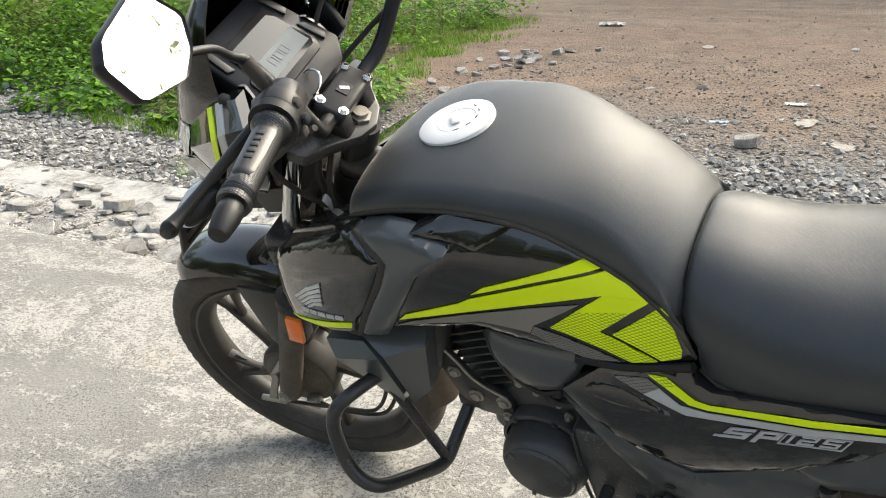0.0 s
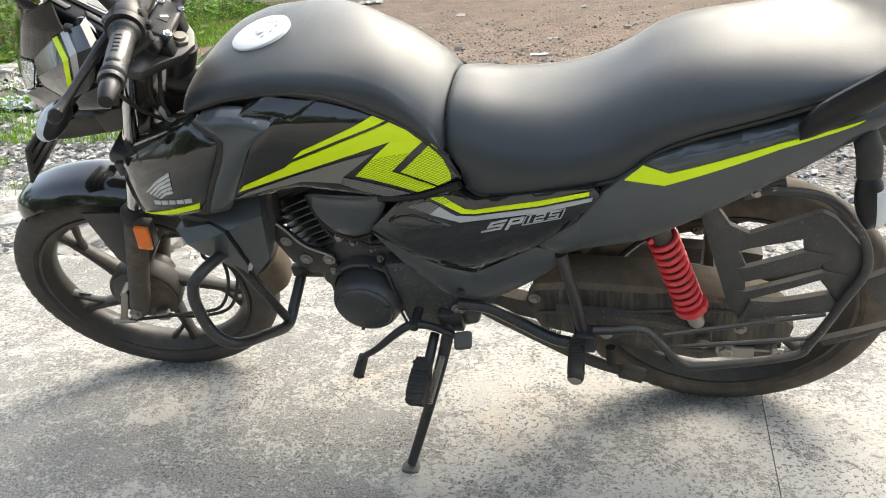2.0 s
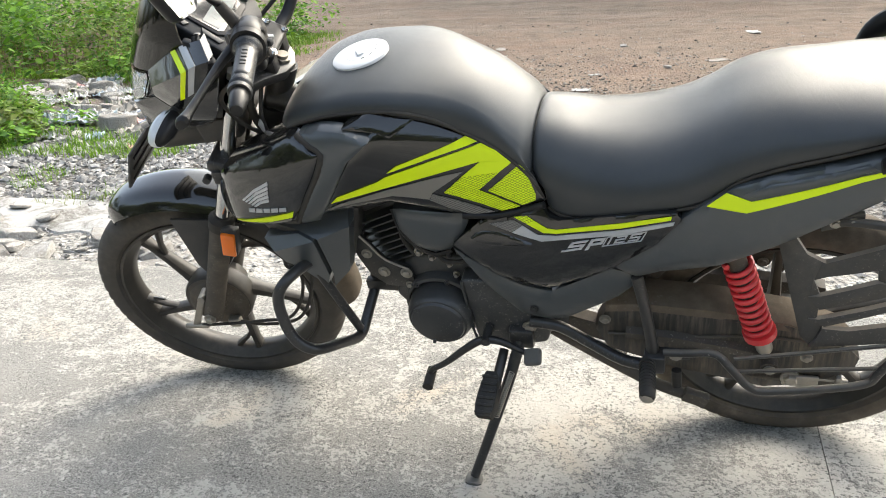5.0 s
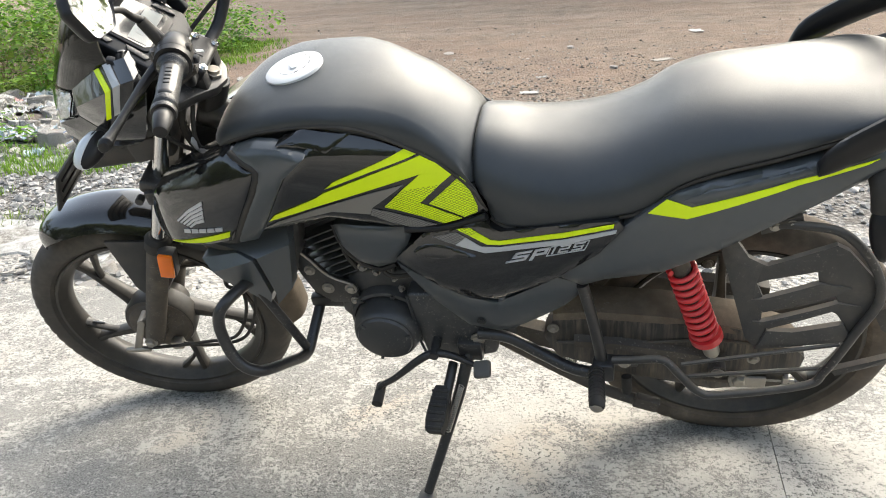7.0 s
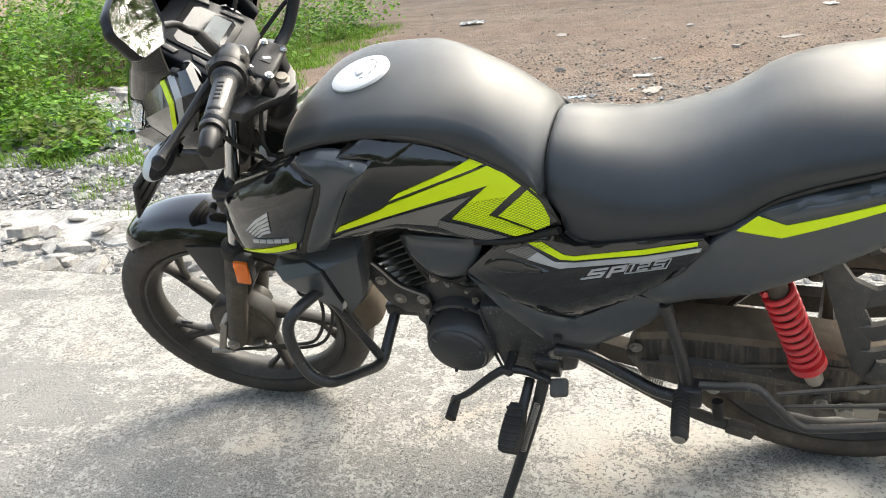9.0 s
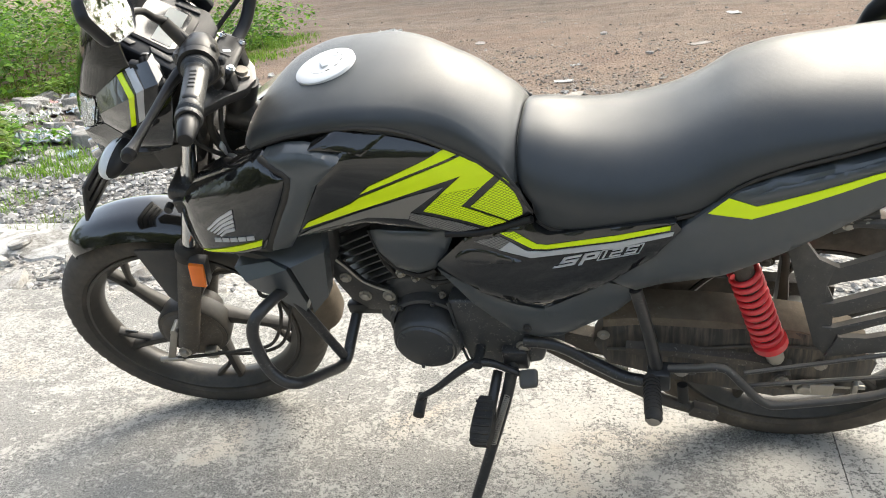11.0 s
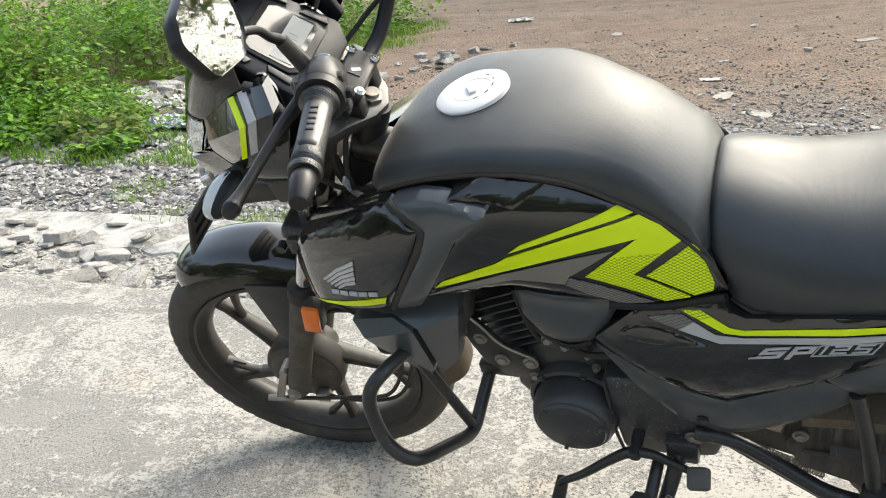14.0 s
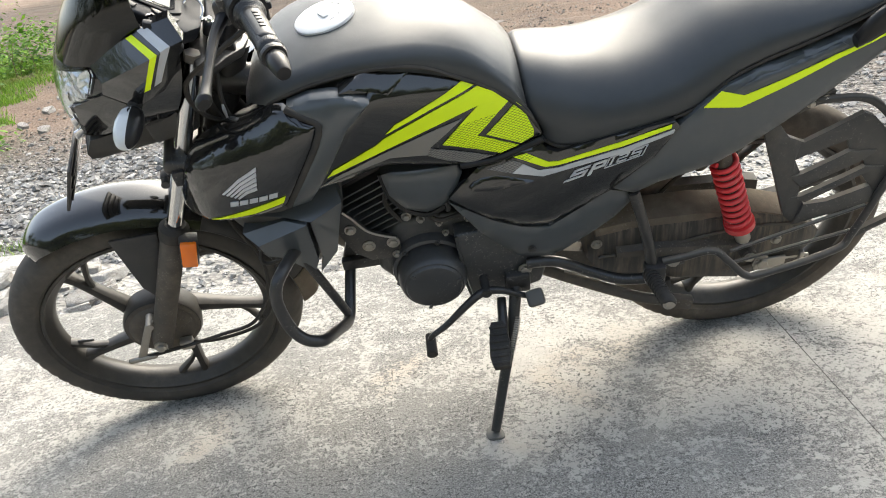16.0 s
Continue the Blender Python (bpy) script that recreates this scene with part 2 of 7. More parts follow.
def soil():
    """Open ground: grey crushed stone by the slab, brown trodden earth farther out, green-stained soil under the weeds."""
    m = Nodes("earth and crushed stone")
    x, y = m.axis(0), m.axis(1)
    wob = m.calc("MULTIPLY", m.calc("SUBTRACT", m.noise(0.8, 6, 0.6), 0.5), 3.2)
    far = m.ramp(m.calc("ADD", m.calc("ADD", y, wob), m.calc("MULTIPLY", x, 0.12)), 2.7, 4.1)
    stone = m.mix(m.voro(46, "Color"), (0.09, 0.085, 0.08), (0.29, 0.275, 0.25))
    stone = m.mix(m.ramp(m.voro(46), 0.35, 0.7), stone, (0.09, 0.08, 0.07))
    earth = m.mix(m.ramp(m.noise(3.0, 10, 0.78, 0.6), 0.3, 0.7), (0.072, 0.051, 0.037), (0.275, 0.196, 0.136))
    ruts = m.noise(1.0, 6, 0.6, 0.4, m.scaled(0.35, 2.6, 1))
    earth = m.mix(m.calc("MULTIPLY", m.ramp(ruts, 0.45, 0.72, 0, 0.6), m.ramp(y, 5.0, 9.0, 0.0, 1.0)), earth, (0.3, 0.24, 0.18))
    chips = m.ramp(m.voro(16, "Distance"), 0.09, 0.05)
    chips = m.calc("MULTIPLY", chips, m.ramp(m.noise(3), 0.48, 0.6))
    earth = m.mix(m.ramp(m.noise(48, 7, 0.8), 0.5, 0.62, 0, 0.75), earth, (0.225, 0.18, 0.14))
    earth = m.mix(m.ramp(m.noise(0.55, 5, 0.6), 0.45, 0.7, 0, 0.6), earth, (0.2, 0.125, 0.085))
    earth = m.mix(chips, earth, (0.42, 0.4, 0.36))
    base = m.mix(far, stone, earth)
    rub = m.calc("MULTIPLY", m.ramp(y, 1.52, 1.34), m.ramp(m.noise(3.5, 6, 0.7), 0.3, 0.62))
    base = m.mix(rub, base, m.mix(m.noise(11, 7, 0.7), (0.27, 0.255, 0.225), (0.60, 0.575, 0.52)))
    m.bump(m.calc("ADD", m.voro(46), m.calc("MULTIPLY", m.noise(9, 8, 0.7), 1.2)), 0.8, 0.02)
    return m.done(Base_Color=base, Roughness=0.95)


def stone_mat(name, lo, hi):
    m = Nodes(name)
    tone = m.node("ShaderNodeNewGeometry", "Random Per Island")
    base = m.mix(tone, lo, hi)
    base = m.mix(m.ramp(m.noise(60, 6, 0.7), 0.35, 0.75, 0, 0.5), base, tuple(c * 0.6 for c in lo))
    m.bump(m.noise(110, 6, 0.7), 0.5, 0.004)
    return m.done(Base_Color=base, Roughness=0.92)


def leaf_mat(name, lo, hi, dry):
    m = Nodes(name)
    tone = m.node("ShaderNodeNewGeometry", "Random Per Island")
    base = m.mix(tone, lo, hi)
    base = m.mix(m.ramp(m.noise(1.3, 4), 0.55, 0.75), base, dry)
    m.done(Base_Color=base, Roughness=0.5, Specular_IOR_Level=0.25)
    through_leaf = m.node("ShaderNodeBsdfTranslucent", 0, Color=base)
    mixed = m.tree.nodes.new("ShaderNodeMixShader")
    mixed.inputs[0].default_value = 0.4
    m.tree.links.new(m.bsdf.outputs[0], mixed.inputs[1])
    m.tree.links.new(through_leaf, mixed.inputs[2])
    m.tree.links.new(mixed.outputs[0], m.tree.nodes["Material Output"].inputs[0])
    return m.mat


CONCRETE, SOIL = concrete(), soil()
GRAVEL = stone_mat("crushed grey stone", (0.14, 0.136, 0.128), (0.52, 0.5, 0.465))
RUBBLE = stone_mat("broken concrete", (0.28, 0.265, 0.235), (0.56, 0.535, 0.485))
LEAF = leaf_mat("weed leaves", (0.03, 0.10, 0.010), (0.22, 0.42, 0.035), (0.19, 0.15, 0.06))
GRASS = leaf_mat("grass blades", (0.1, 0.2, 0.02), (0.24, 0.38, 0.05), (0.24, 0.24, 0.08))
DRY = leaf_mat("dry stalks", (0.13, 0.095, 0.05), (0.28, 0.21, 0.11), (0.12, 0.085, 0.045))
PAPER = plain("crumpled white plastic", (0.5, 0.49, 0.46), 0.45, dust=0.15)
SCRAP = plain("trodden pale scrap", (0.36, 0.335, 0.29), 0.7, dust=0.4)
PINKPAPER = plain("faded pink wrapper", (0.7, 0.4, 0.36), 0.5, dust=0.2)
BLUEPAPER = plain("pale blue wrapper", (0.42, 0.5, 0.56), 0.45, dust=0.1)


# ---- mesh helpers ----
def part(name, bm, material, parent=None, label="", angle=38):
    """Links a bmesh as one mesh object under a thing or a part."""
    bmesh.ops.recalc_face_normals(bm, faces=bm.faces[:])
    me = bpy.data.meshes.new(name)
    bm.to_mesh(me)
    bm.free()
    me.materials.append(material)
    me.shade_smooth()
    me.set_sharp_from_angle(angle=radians(angle))
    ob = new(name, me)
    ob.parent = parent
    return tagged(ob, label)


def spline(pts, per=6, closed=False):
    """A smooth line through the points."""
    p = [Vector(q) for q in pts]
    n = len(p)
    if n < 3:
        return p
    out = []
    for i in range(n if closed else n - 1):
        a, b, c, d = (p[(i + k) % n] if closed else p[min(max(i + k, 0), n - 1)] for k in (-1, 0, 1, 2))
        for s in range(per):
            t = s / per
            out.append(0.5 * (2 * b + (c - a) * t + (2 * a - 5 * b + 4 * c - d) * t * t + (3 * b - a - 3 * c + d) * t ** 3))
    return out if closed else out + [p[-1]]


def loft(rings, bm=None, caps=True, closed=True, around=False):
    """A skin over rings of equally many points."""
    bm = bm or bmesh.new()
    vs = [[bm.verts.new(q) for q in ring] for ring in rings]
    n = len(rings[0])
    pairs = list(zip(vs, vs[1:])) + ([(vs[-1], vs[0])] if around else [])
    for a, b in pairs:
        for i in range(n if closed else n - 1):
            j = (i + 1) % n
            bm.faces.new((a[i], a[j], b[j], b[i]))
    if caps and closed and not around:
        bm.faces.new(vs[0][::-1])
        bm.faces.new(vs[-1])
    return bm


def tube(pts, r, n=10, per=6, closed=False, bm=None, flat=1.0):
    """A round bar along a smooth line; r is one radius or one for each given point."""
    line = spline(pts, per, closed) if per > 1 else [Vector(q) for q in pts]
    k = len(line)
    radii = [r] * k if isinstance(r, (int, float)) else [float(np.interp(i / (k - 1) * (len(r) - 1), range(len(r)), r)) for i in range(k)]
    tang = [(line[(i + 1) % k] - line[i - 1]) if closed or 0 < i < k - 1 else (line[min(i + 1, k - 1)] - line[max(i - 1, 0)]) for i in range(k)]
    up = tang[0].normalized().orthogonal().normalized()
    rings = []
    for q, t, rad in zip(line, tang, radii):
        t = t.normalized()
        up = (up - t * up.dot(t)).normalized()
        side = t.cross(up)
        rings.append([q + rad * (math.cos(a) * up + flat * math.sin(a) * side) for a in (2 * math.pi * i / n for i in range(n))])
    return loft(rings, bm, around=closed)


def lathe(profile, n=40, centre=(0, 0, 0), bm=None, closed=False):
    """Turns (radius, y) round an axis along y."""
    c = Vector(centre)
    rings = [[c + Vector((r * math.cos(a), y, r * math.sin(a))) for r, y in profile] for a in (2 * math.pi * i / n for i in range(n))]
    return loft(rings, bm, caps=False, closed=closed, around=True)


def bevelled(bm, width, seg=2, angle=30):
    if width:
        edges = [e for e in bm.edges if len(e.link_faces) == 2 and e.calc_face_angle() > radians(angle)]
        bmesh.ops.bevel(bm, geom=edges, offset=width, segments=seg, affect="EDGES", profile=0.5, clamp_overlap=True)
    return bm


def block(size, centre=(0, 0, 0), turn=None, bevel=0.004, seg=2):
    bm = bmesh.new()
    bmesh.ops.create_cube(bm, size=1)
    bmesh.ops.scale(bm, vec=size, verts=bm.verts)
    bevelled(bm, bevel, seg)
    m = Matrix.Translation(centre) @ (turn or Matrix())
    bmesh.ops.transform(bm, matrix=m, verts=bm.verts)
    return bm


def plate(poly, y0, y1, bevel=0.003, seg=2):
    """A flat shape in the x-z plane, from y0 to y1."""
    bm = bmesh.new()
    f = bm.faces.new([bm.verts.new((x, y0, z)) for x, z in poly])
    g = bmesh.ops.extrude_face_region(bm, geom=[f])
    bmesh.ops.translate(bm, vec=(0, y1 - y0, 0), verts=[v for v in g["geom"] if isinstance(v, bmesh.types.BMVert)])
    return bevelled(bm, bevel, seg)


def merge(*bms):
    """Several bmeshes as one."""
    out = bmesh.new()
    for b in bms:
        me = bpy.data.meshes.new("tmp")
        b.to_mesh(me)
        b.free()
        out.from_mesh(me)
        bpy.data.meshes.remove(me)
    return out


def flipped(bm):
    """The same shape on the other side of the machine."""
    bmesh.ops.scale(bm, vec=(1, -1, 1), verts=bm.verts)
    bmesh.ops.reverse_faces(bm, faces=bm.faces[:])
    return bm


def surface(points):
    """A smooth height over the x-z plane through (x, z, height)."""
    p = np.array(points, float)

    def base(d):
        return np.where(d > 1e-9, d * d * np.log(np.maximum(d, 1e-9)), 0)

    n = len(p)
    a = np.zeros((n + 3, n + 3))
    a[:n, :n] = base(np.linalg.norm(p[:, None, :2] - p[None, :, :2], axis=2)) + 1.5e-3 * np.eye(n)
    a[:n, n], a[:n, n + 1:], a[n, :n], a[n + 1:, :n] = 1, p[:, :2], 1, p[:, :2].T
    w = np.linalg.solve(a, np.r_[p[:, 2], 0, 0, 0])
    return lambda x, z: float(base(np.hypot(p[:, 0] - x, p[:, 1] - z)) @ w[:n] + w[n] + w[n + 1] * x + w[n + 2] * z)


def fair(poly, f, crease=None, fold=0.0, order=2, back=0.6):
    """The even surface nearest to f under a panel, folded inwards above a crease line if one is given."""
    pts = list(poly)
    n = len(poly)
    for i in range(n):
        a, b = poly[i], poly[(i + 1) % n]
        pts.append(((a[0] + b[0]) / 2, (a[1] + b[1]) / 2))
    cx, cz = sum(q[0] for q in poly) / n, sum(q[1] for q in poly) / n
    pts += [(cx + (x - cx) * k, cz + (z - cz) * k) for x, z in poly for k in (0.3, 0.65)]

    def above(x, z):
        (xa, za), (xb, zb) = crease
        d = ((za - zb) * (x - xa) + (xb - xa) * (z - za)) / math.hypot(xb - xa, zb - za)
        return 0.5 * (d + math.hypot(d, 0.008))

    def terms(x, z):
        u, v = x - cx, z - cz
        row = [1, u, v, u * u, u * v, v * v]
        return row + [u ** 3] if order > 2 else row

    w = np.linalg.lstsq(np.array([terms(*q) for q in pts]), np.array([f(*q) + (fold * above(*q) * back if crease else 0) for q in pts]), rcond=None)[0]
    return lambda x, z: float(np.dot(terms(x, z), w)) - (fold * above(x, z) if crease else 0)


def facets(verts, faces, thick=0.03):
    """Flat facets on given corners (x, half width, z), their rim turned in."""
    bm = bmesh.new()
    vs = [bm.verts.new((x, -y, z)) for x, y, z in verts]
    for q in faces:
        bm.faces.new([vs[i] for i in q])
    g = bmesh.ops.extrude_edge_only(bm, edges=[e for e in bm.edges if e.is_boundary])
    for v in g["geom"]:
        if isinstance(v, bmesh.types.BMVert):
            v.co.y += thick
    bmesh.ops.recalc_face_normals(bm, faces=bm.faces[:])
    return bm


def panel(poly, height, thick=0.02, grid=0.02, lip=0.004, round_line=0, side=-1, cut=None):
    """A shell cut to a shape in the x-z plane and laid on a height; its rim is rolled in by lip and turned in by thick."""
    if round_line:
        poly = [(q.x, q.z) for q in spline([(x, 0, z) for x, z in poly], round_line, True)]
    bm = bmesh.new()
    f = bm.faces.new([bm.verts.new((x, 0, z)) for x, z in poly])
    if f.calc_area() == 0:
        return bm
    if lip:
        bmesh.ops.inset_region(bm, faces=[f], thickness=lip, use_even_offset=True, use_boundary=True)
    bmesh.ops.triangulate(bm, faces=bm.faces[:])
    for k, lo, hi in ((0, min(q[0] for q in poly), max(q[0] for q in poly)), (2, min(q[1] for q in poly), max(q[1] for q in poly))):
        no = Vector((1, 0, 0) if k == 0 else (0, 0, 1))
        at = math.ceil(lo / grid) * grid
        while at < hi:
            bmesh.ops.bisect_plane(bm, geom=bm.verts[:] + bm.edges[:] + bm.faces[:], plane_co=no * at, plane_no=no, dist=1e-5)
            at += grid
    if cut:
        (xa, za), (xb, zb) = cut
        bmesh.ops.bisect_plane(bm, geom=bm.verts[:] + bm.edges[:] + bm.faces[:], plane_co=Vector((xa, 0, za)), plane_no=Vector((za - zb, 0, xb - xa)).normalized(), dist=1e-5)
    bmesh.ops.remove_doubles(bm, verts=bm.verts[:], dist=2e-4)
    ring = [(np.array(poly[i]), np.array(poly[(i + 1) % len(poly)])) for i in range(len(poly))]

    def inside(x, z):
        p, best = np.array((x, z)), 1.0
        for a, b in ring:
            t = min(1.0, max(0.0, float(np.dot(p - a, b - a) / max(1e-12, np.dot(b - a, b - a)))))
            best = min(best, float(np.linalg.norm(p - a - t * (b - a))))
        return best

    for v in bm.verts:
        k = max(0.0, 1 - inside(v.co.x, v.co.z) / lip) if lip else 0.0
        v.co.y = side * (height(v.co.x, v.co.z) - lip * k)
    edges = [e for e in bm.edges if e.is_boundary]
    if thick:
        g = bmesh.ops.extrude_edge_only(bm, edges=edges)
        for v in g["geom"]:
            if isinstance(v, bmesh.types.BMVert):
                v.co.y -= side * thick
    return bm


def hexbolt(centre, r=0.007, out=0.006, axis=(0, -1, 0), bm=None):
    """A bolt head on its washer."""
    a, c = Vector(axis).normalized(), Vector(centre)
    bm = tube([c, c + a * out * 0.3], r * 1.45, 14, 1, bm=bm)
    return tube([c + a * out * 0.3, c + a * out * 0.85, c + a * out], [r, r, r * 0.8], 6, 1, bm=bm)


def empty(name, label, category, m=None, group=""):
    ob = new(name)
    ob.empty_display_size = 0.1
    if m:
        ob.matrix_world = m
    return tagged(ob, label, category, group)


# ---- setting ----
def rough_ground(x, y):
    """Height of the open ground."""
    h = -0.055 + 0.035 * noise.noise((x * 0.5, y * 0.5, 0)) + 0.018 * noise.noise((x * 1.7, y * 1.7, 3))
    h += 0.012 * noise.noise((x * 5, y * 5, 7))
    return h


def axis_steps(lo, hi, fine, far, grow=1.25):
    """Steps that are fine between lo and hi and widen out to far."""
    mid = list(np.arange(lo, hi + 1e-6, fine))
    out, s = [], fine
    while (out[-1] if out else hi) < far:
        s *= grow
        out.append((out[-1] if out else hi) + s)
    back, s = [], fine
    while (back[-1] if back else lo) > -far:
        s *= grow
        back.append((back[-1] if back else lo) - s)
    return back[::-1] + mid + out


def ground():
    xs, ys = axis_steps(-6, 4, 0.1, 400), axis_steps(0.4, 9, 0.1, 400)
    verts = [(x, y, rough_ground(x, y) if y > 0.45 and abs(x) < 60 and y < 60 else -0.06) for y in ys for x in xs]
    n = len(xs)
    faces = [(j * n + i, j * n + i + 1, (j + 1) * n + i + 1, (j + 1) * n + i) for j in range(len(ys) - 1) for i in range(n - 1)]
    me = bpy.data.meshes.new("ground")
    me.from_pydata(verts, [], faces)
    me.materials.append(SOIL)
    me.shade_smooth()
    return tagged(new("ground", me), "open ground of brown earth and grey crushed stone", "ground", kind="structure")


ground()


def slab():
    """The road slab, with one saw-cut joint across and a worn, uneven edge."""
    pavement = tagged(new("pavement"), "worn whitish concrete road slab with a broken edge", "pavement", kind="structure")
    rnd = random.Random(4)
    for name, x0, x1 in (("slab", -14.0, 1.3982), ("slab", 1.4, 14.0)):
        steps = np.arange(x0, x1, 0.05).tolist() + [x1]
        top, low = [], []
        for x in steps:
            e = 0.612 + 0.012 * noise.noise((x * 2.3, 0, 0)) + 0.008 * noise.noise((x * 11, 1, 0))
            top.append((x, e))
        rings = [[(x, -6.0, -0.2), (x, -6.0, 0), (x, e - 0.05, 0), (x, e - 0.008, -0.002), (x, e + 0.004 * rnd.random(), -0.012), (x, e + 0.012, -0.2)] for x, e in top]
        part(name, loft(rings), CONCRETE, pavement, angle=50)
    return pavement


slab()


# ---- the motorcycle, built upright and leant on its side stand ----
LEAN_DEG, STEER_DEG, RAKE = 20.8, 7.0, 24.0
bike = empty("motorcycle", "black commuter motorcycle with lime yellow stripes, leaning on its side stand", "motorcycle", pose(0, 0, 0, LEAN_DEG))
AXLE_F, AXLE_R, WHEEL_R = Vector((0, 0, 0.3085)), Vector((1.297, 0, 0.3085)), 0.3085
stem_top = Vector((0.345, 0, 0.95))
STEER = Matrix.Translation(stem_top) @ Matrix.Rotation(radians(STEER_DEG), 4, Vector((math.sin(radians(RAKE)), 0, math.cos(radians(RAKE))))) @ Matrix.Translation(-stem_top)


def steered(name, bm, material, label="", parent=None, angle=38):
    """A part that turns with the handlebar."""
    ob = part(name, bm, material, parent or bike, label, angle)
    if parent is None:
        ob.matrix_basis = STEER
    return ob


# half width of the bodywork over the side view: x, z, half width
SKIN = surface([
    (0.246, 0.690, 0.172), (0.289, 0.749, 0.194), (0.25, 0.79, 0.160), (0.30, 0.825, 0.168), (0.42, 0.881, 0.180), (0.483, 0.868, 0.206), (0.355, 0.790, 0.208), (0.382, 0.735, 0.200),
    (0.506, 0.924, 0.158), (0.569, 0.885, 0.182), (0.64, 0.905, 0.142), (0.736, 0.837, 0.120), (0.737, 0.780, 0.137), (0.667, 0.747, 0.147), (0.833, 0.722, 0.136), (0.587, 0.811, 0.170),
    (0.557, 0.704, 0.160), (0.461, 0.738, 0.184), (0.668, 0.628, 0.157), (0.737, 0.674, 0.143), (0.812, 0.478, 0.160), (0.856, 0.557, 0.170), (0.881, 0.651, 0.174), (0.962, 0.598, 0.162),
    (1.015, 0.697, 0.176), (1.065, 0.738, 0.176), (1.116, 0.761, 0.179), (1.17, 0.75, 0.190), (1.30, 0.78, 0.178), (1.43, 0.85, 0.150), (1.525, 0.89, 0.118), (0.861, 0.711, 0.158),
])
COWL = surface([(0.287, 0.645, 0.175), (0.36, 0.62, 0.208), (0.41, 0.655, 0.195), (0.40, 0.515, 0.160), (0.47, 0.675, 0.156), (0.458, 0.576, 0.146), (0.30, 0.56, 0.155), (0.38, 0.695, 0.188)])


def over(f, d):
    return lambda x, z: f(x, z) + d


def both(name, make, material, label="", parent=None, angle=38):
    """The same panel on the near side and the far side; gives the near one."""
    near = part(name, make(), material, parent or bike, label, angle)
    part(name, flipped(make()), material, parent or bike, label, angle)
    return near


# fuel tank with its padded cover
def ease(t):
    t = min(1.0, max(0.0, t))
    return t * t * (3 - 2 * t)


def section(x, top, seam, w, low, n=16):
    """A steep side up to a soft shoulder, then a low dome; the rear edge curves forward above the seam."""
    ring = [Vector((x, -0.72 * w, low)), Vector((x, -0.93 * w, seam - 0.02)), Vector((x, -w, seam - 0.004))]
    h = top - seam
    half = [(1.0, 0.0), (0.985, 0.18), (0.95, 0.38), (0.895, 0.55), (0.835, 0.66), (0.795, 0.704)]
    for i in range(1, n // 2 + 1):
        u = math.cos(0.5 * math.pi * i / (n // 2))
        half.append((0.772 * u, 0.718 + 0.282 * (1 - u ** 2.2) ** 0.85))
    for u, v in [(-u, v) for u, v in half] + [(u, v) for u, v in reversed(half[:-1])]:
        back = 0.024 * ease((x - 0.715) / 0.125) * ease((v * h - 0.004) / 0.045)
        ring.append(Vector((x - back, u * w, seam + v * h)))
    return ring + [Vector((x, w, seam - 0.004)), Vector((x, 0.93 * w, seam - 0.02)), Vector((x, 0.72 * w, low))]


def table(rows, n):
    """Rows of numbers, smoothly filled in to n rows."""
    k = len(rows)
    cols = list(zip(*rows))
    t = np.linspace(0, k - 1, n)
    out = []
    for s in t:
        i = min(int(s), k - 2)
        f = s - i
        row = []
        for c in cols:
            a, b, d, e = c[max(i - 1, 0)], c[i], c[i + 1], c[min(i + 2, k - 1)]
            row.append(0.5 * (2 * b + (d - a) * f + (2 * a - 5 * b + 4 * d - e) * f * f + (3 * b - a - 3 * d + e) * f ** 3))
        out.append(row)
    return out


TANK = [(0.345, 0.852, 0.812, 0.085), (0.365, 0.884, 0.842, 0.108), (0.40, 0.911, 0.880, 0.138), (0.46, 0.933, 0.904, 0.146), (0.511, 0.943, 0.911, 0.143),
        (0.56, 0.946, 0.914, 0.141), (0.605, 0.945, 0.913, 0.140), (0.655, 0.938, 0.897, 0.131), (0.703, 0.923, 0.867, 0.122), (0.755, 0.897, 0.835, 0.120),
        (0.80, 0.870, 0.798, 0.124), (0.827, 0.850, 0.767, 0.129), (0.843, 0.831, 0.728, 0.128)]
tank = part("fuel_tank", loft([section(x, t, s, w, 0.70) for x, t, s, w in table(TANK, 60)]), VINYL, bike, "padded black textured tank cover")


def piping():
    """The welt along the lower edge of the tank cover."""
    return tube([(x, -w - 0.001, s - 0.003) for x, t, s, w in TANK[1:]], 0.0032, 8, 5)


both("seam_piping", piping, SOFTRUBBER, "", tank)


def cap_ring():
    bm = bmesh.new()
    m = Matrix.Translation((0.502, 0, 0.9455)) @ Matrix.Rotation(radians(-9), 4, "Y") @ Matrix.Rotation(radians(90), 4, "X")
    lathe([(0.0, 0.0), (0.026, 0.0), (0.0265, -0.0006), (0.0275, -0.0006), (0.028, 0.0), (0.050, 0.0), (0.053, -0.002), (0.0535, -0.010)], 48, bm=bm)
    bmesh.ops.transform(bm, matrix=m, verts=bm.verts)
    return bm


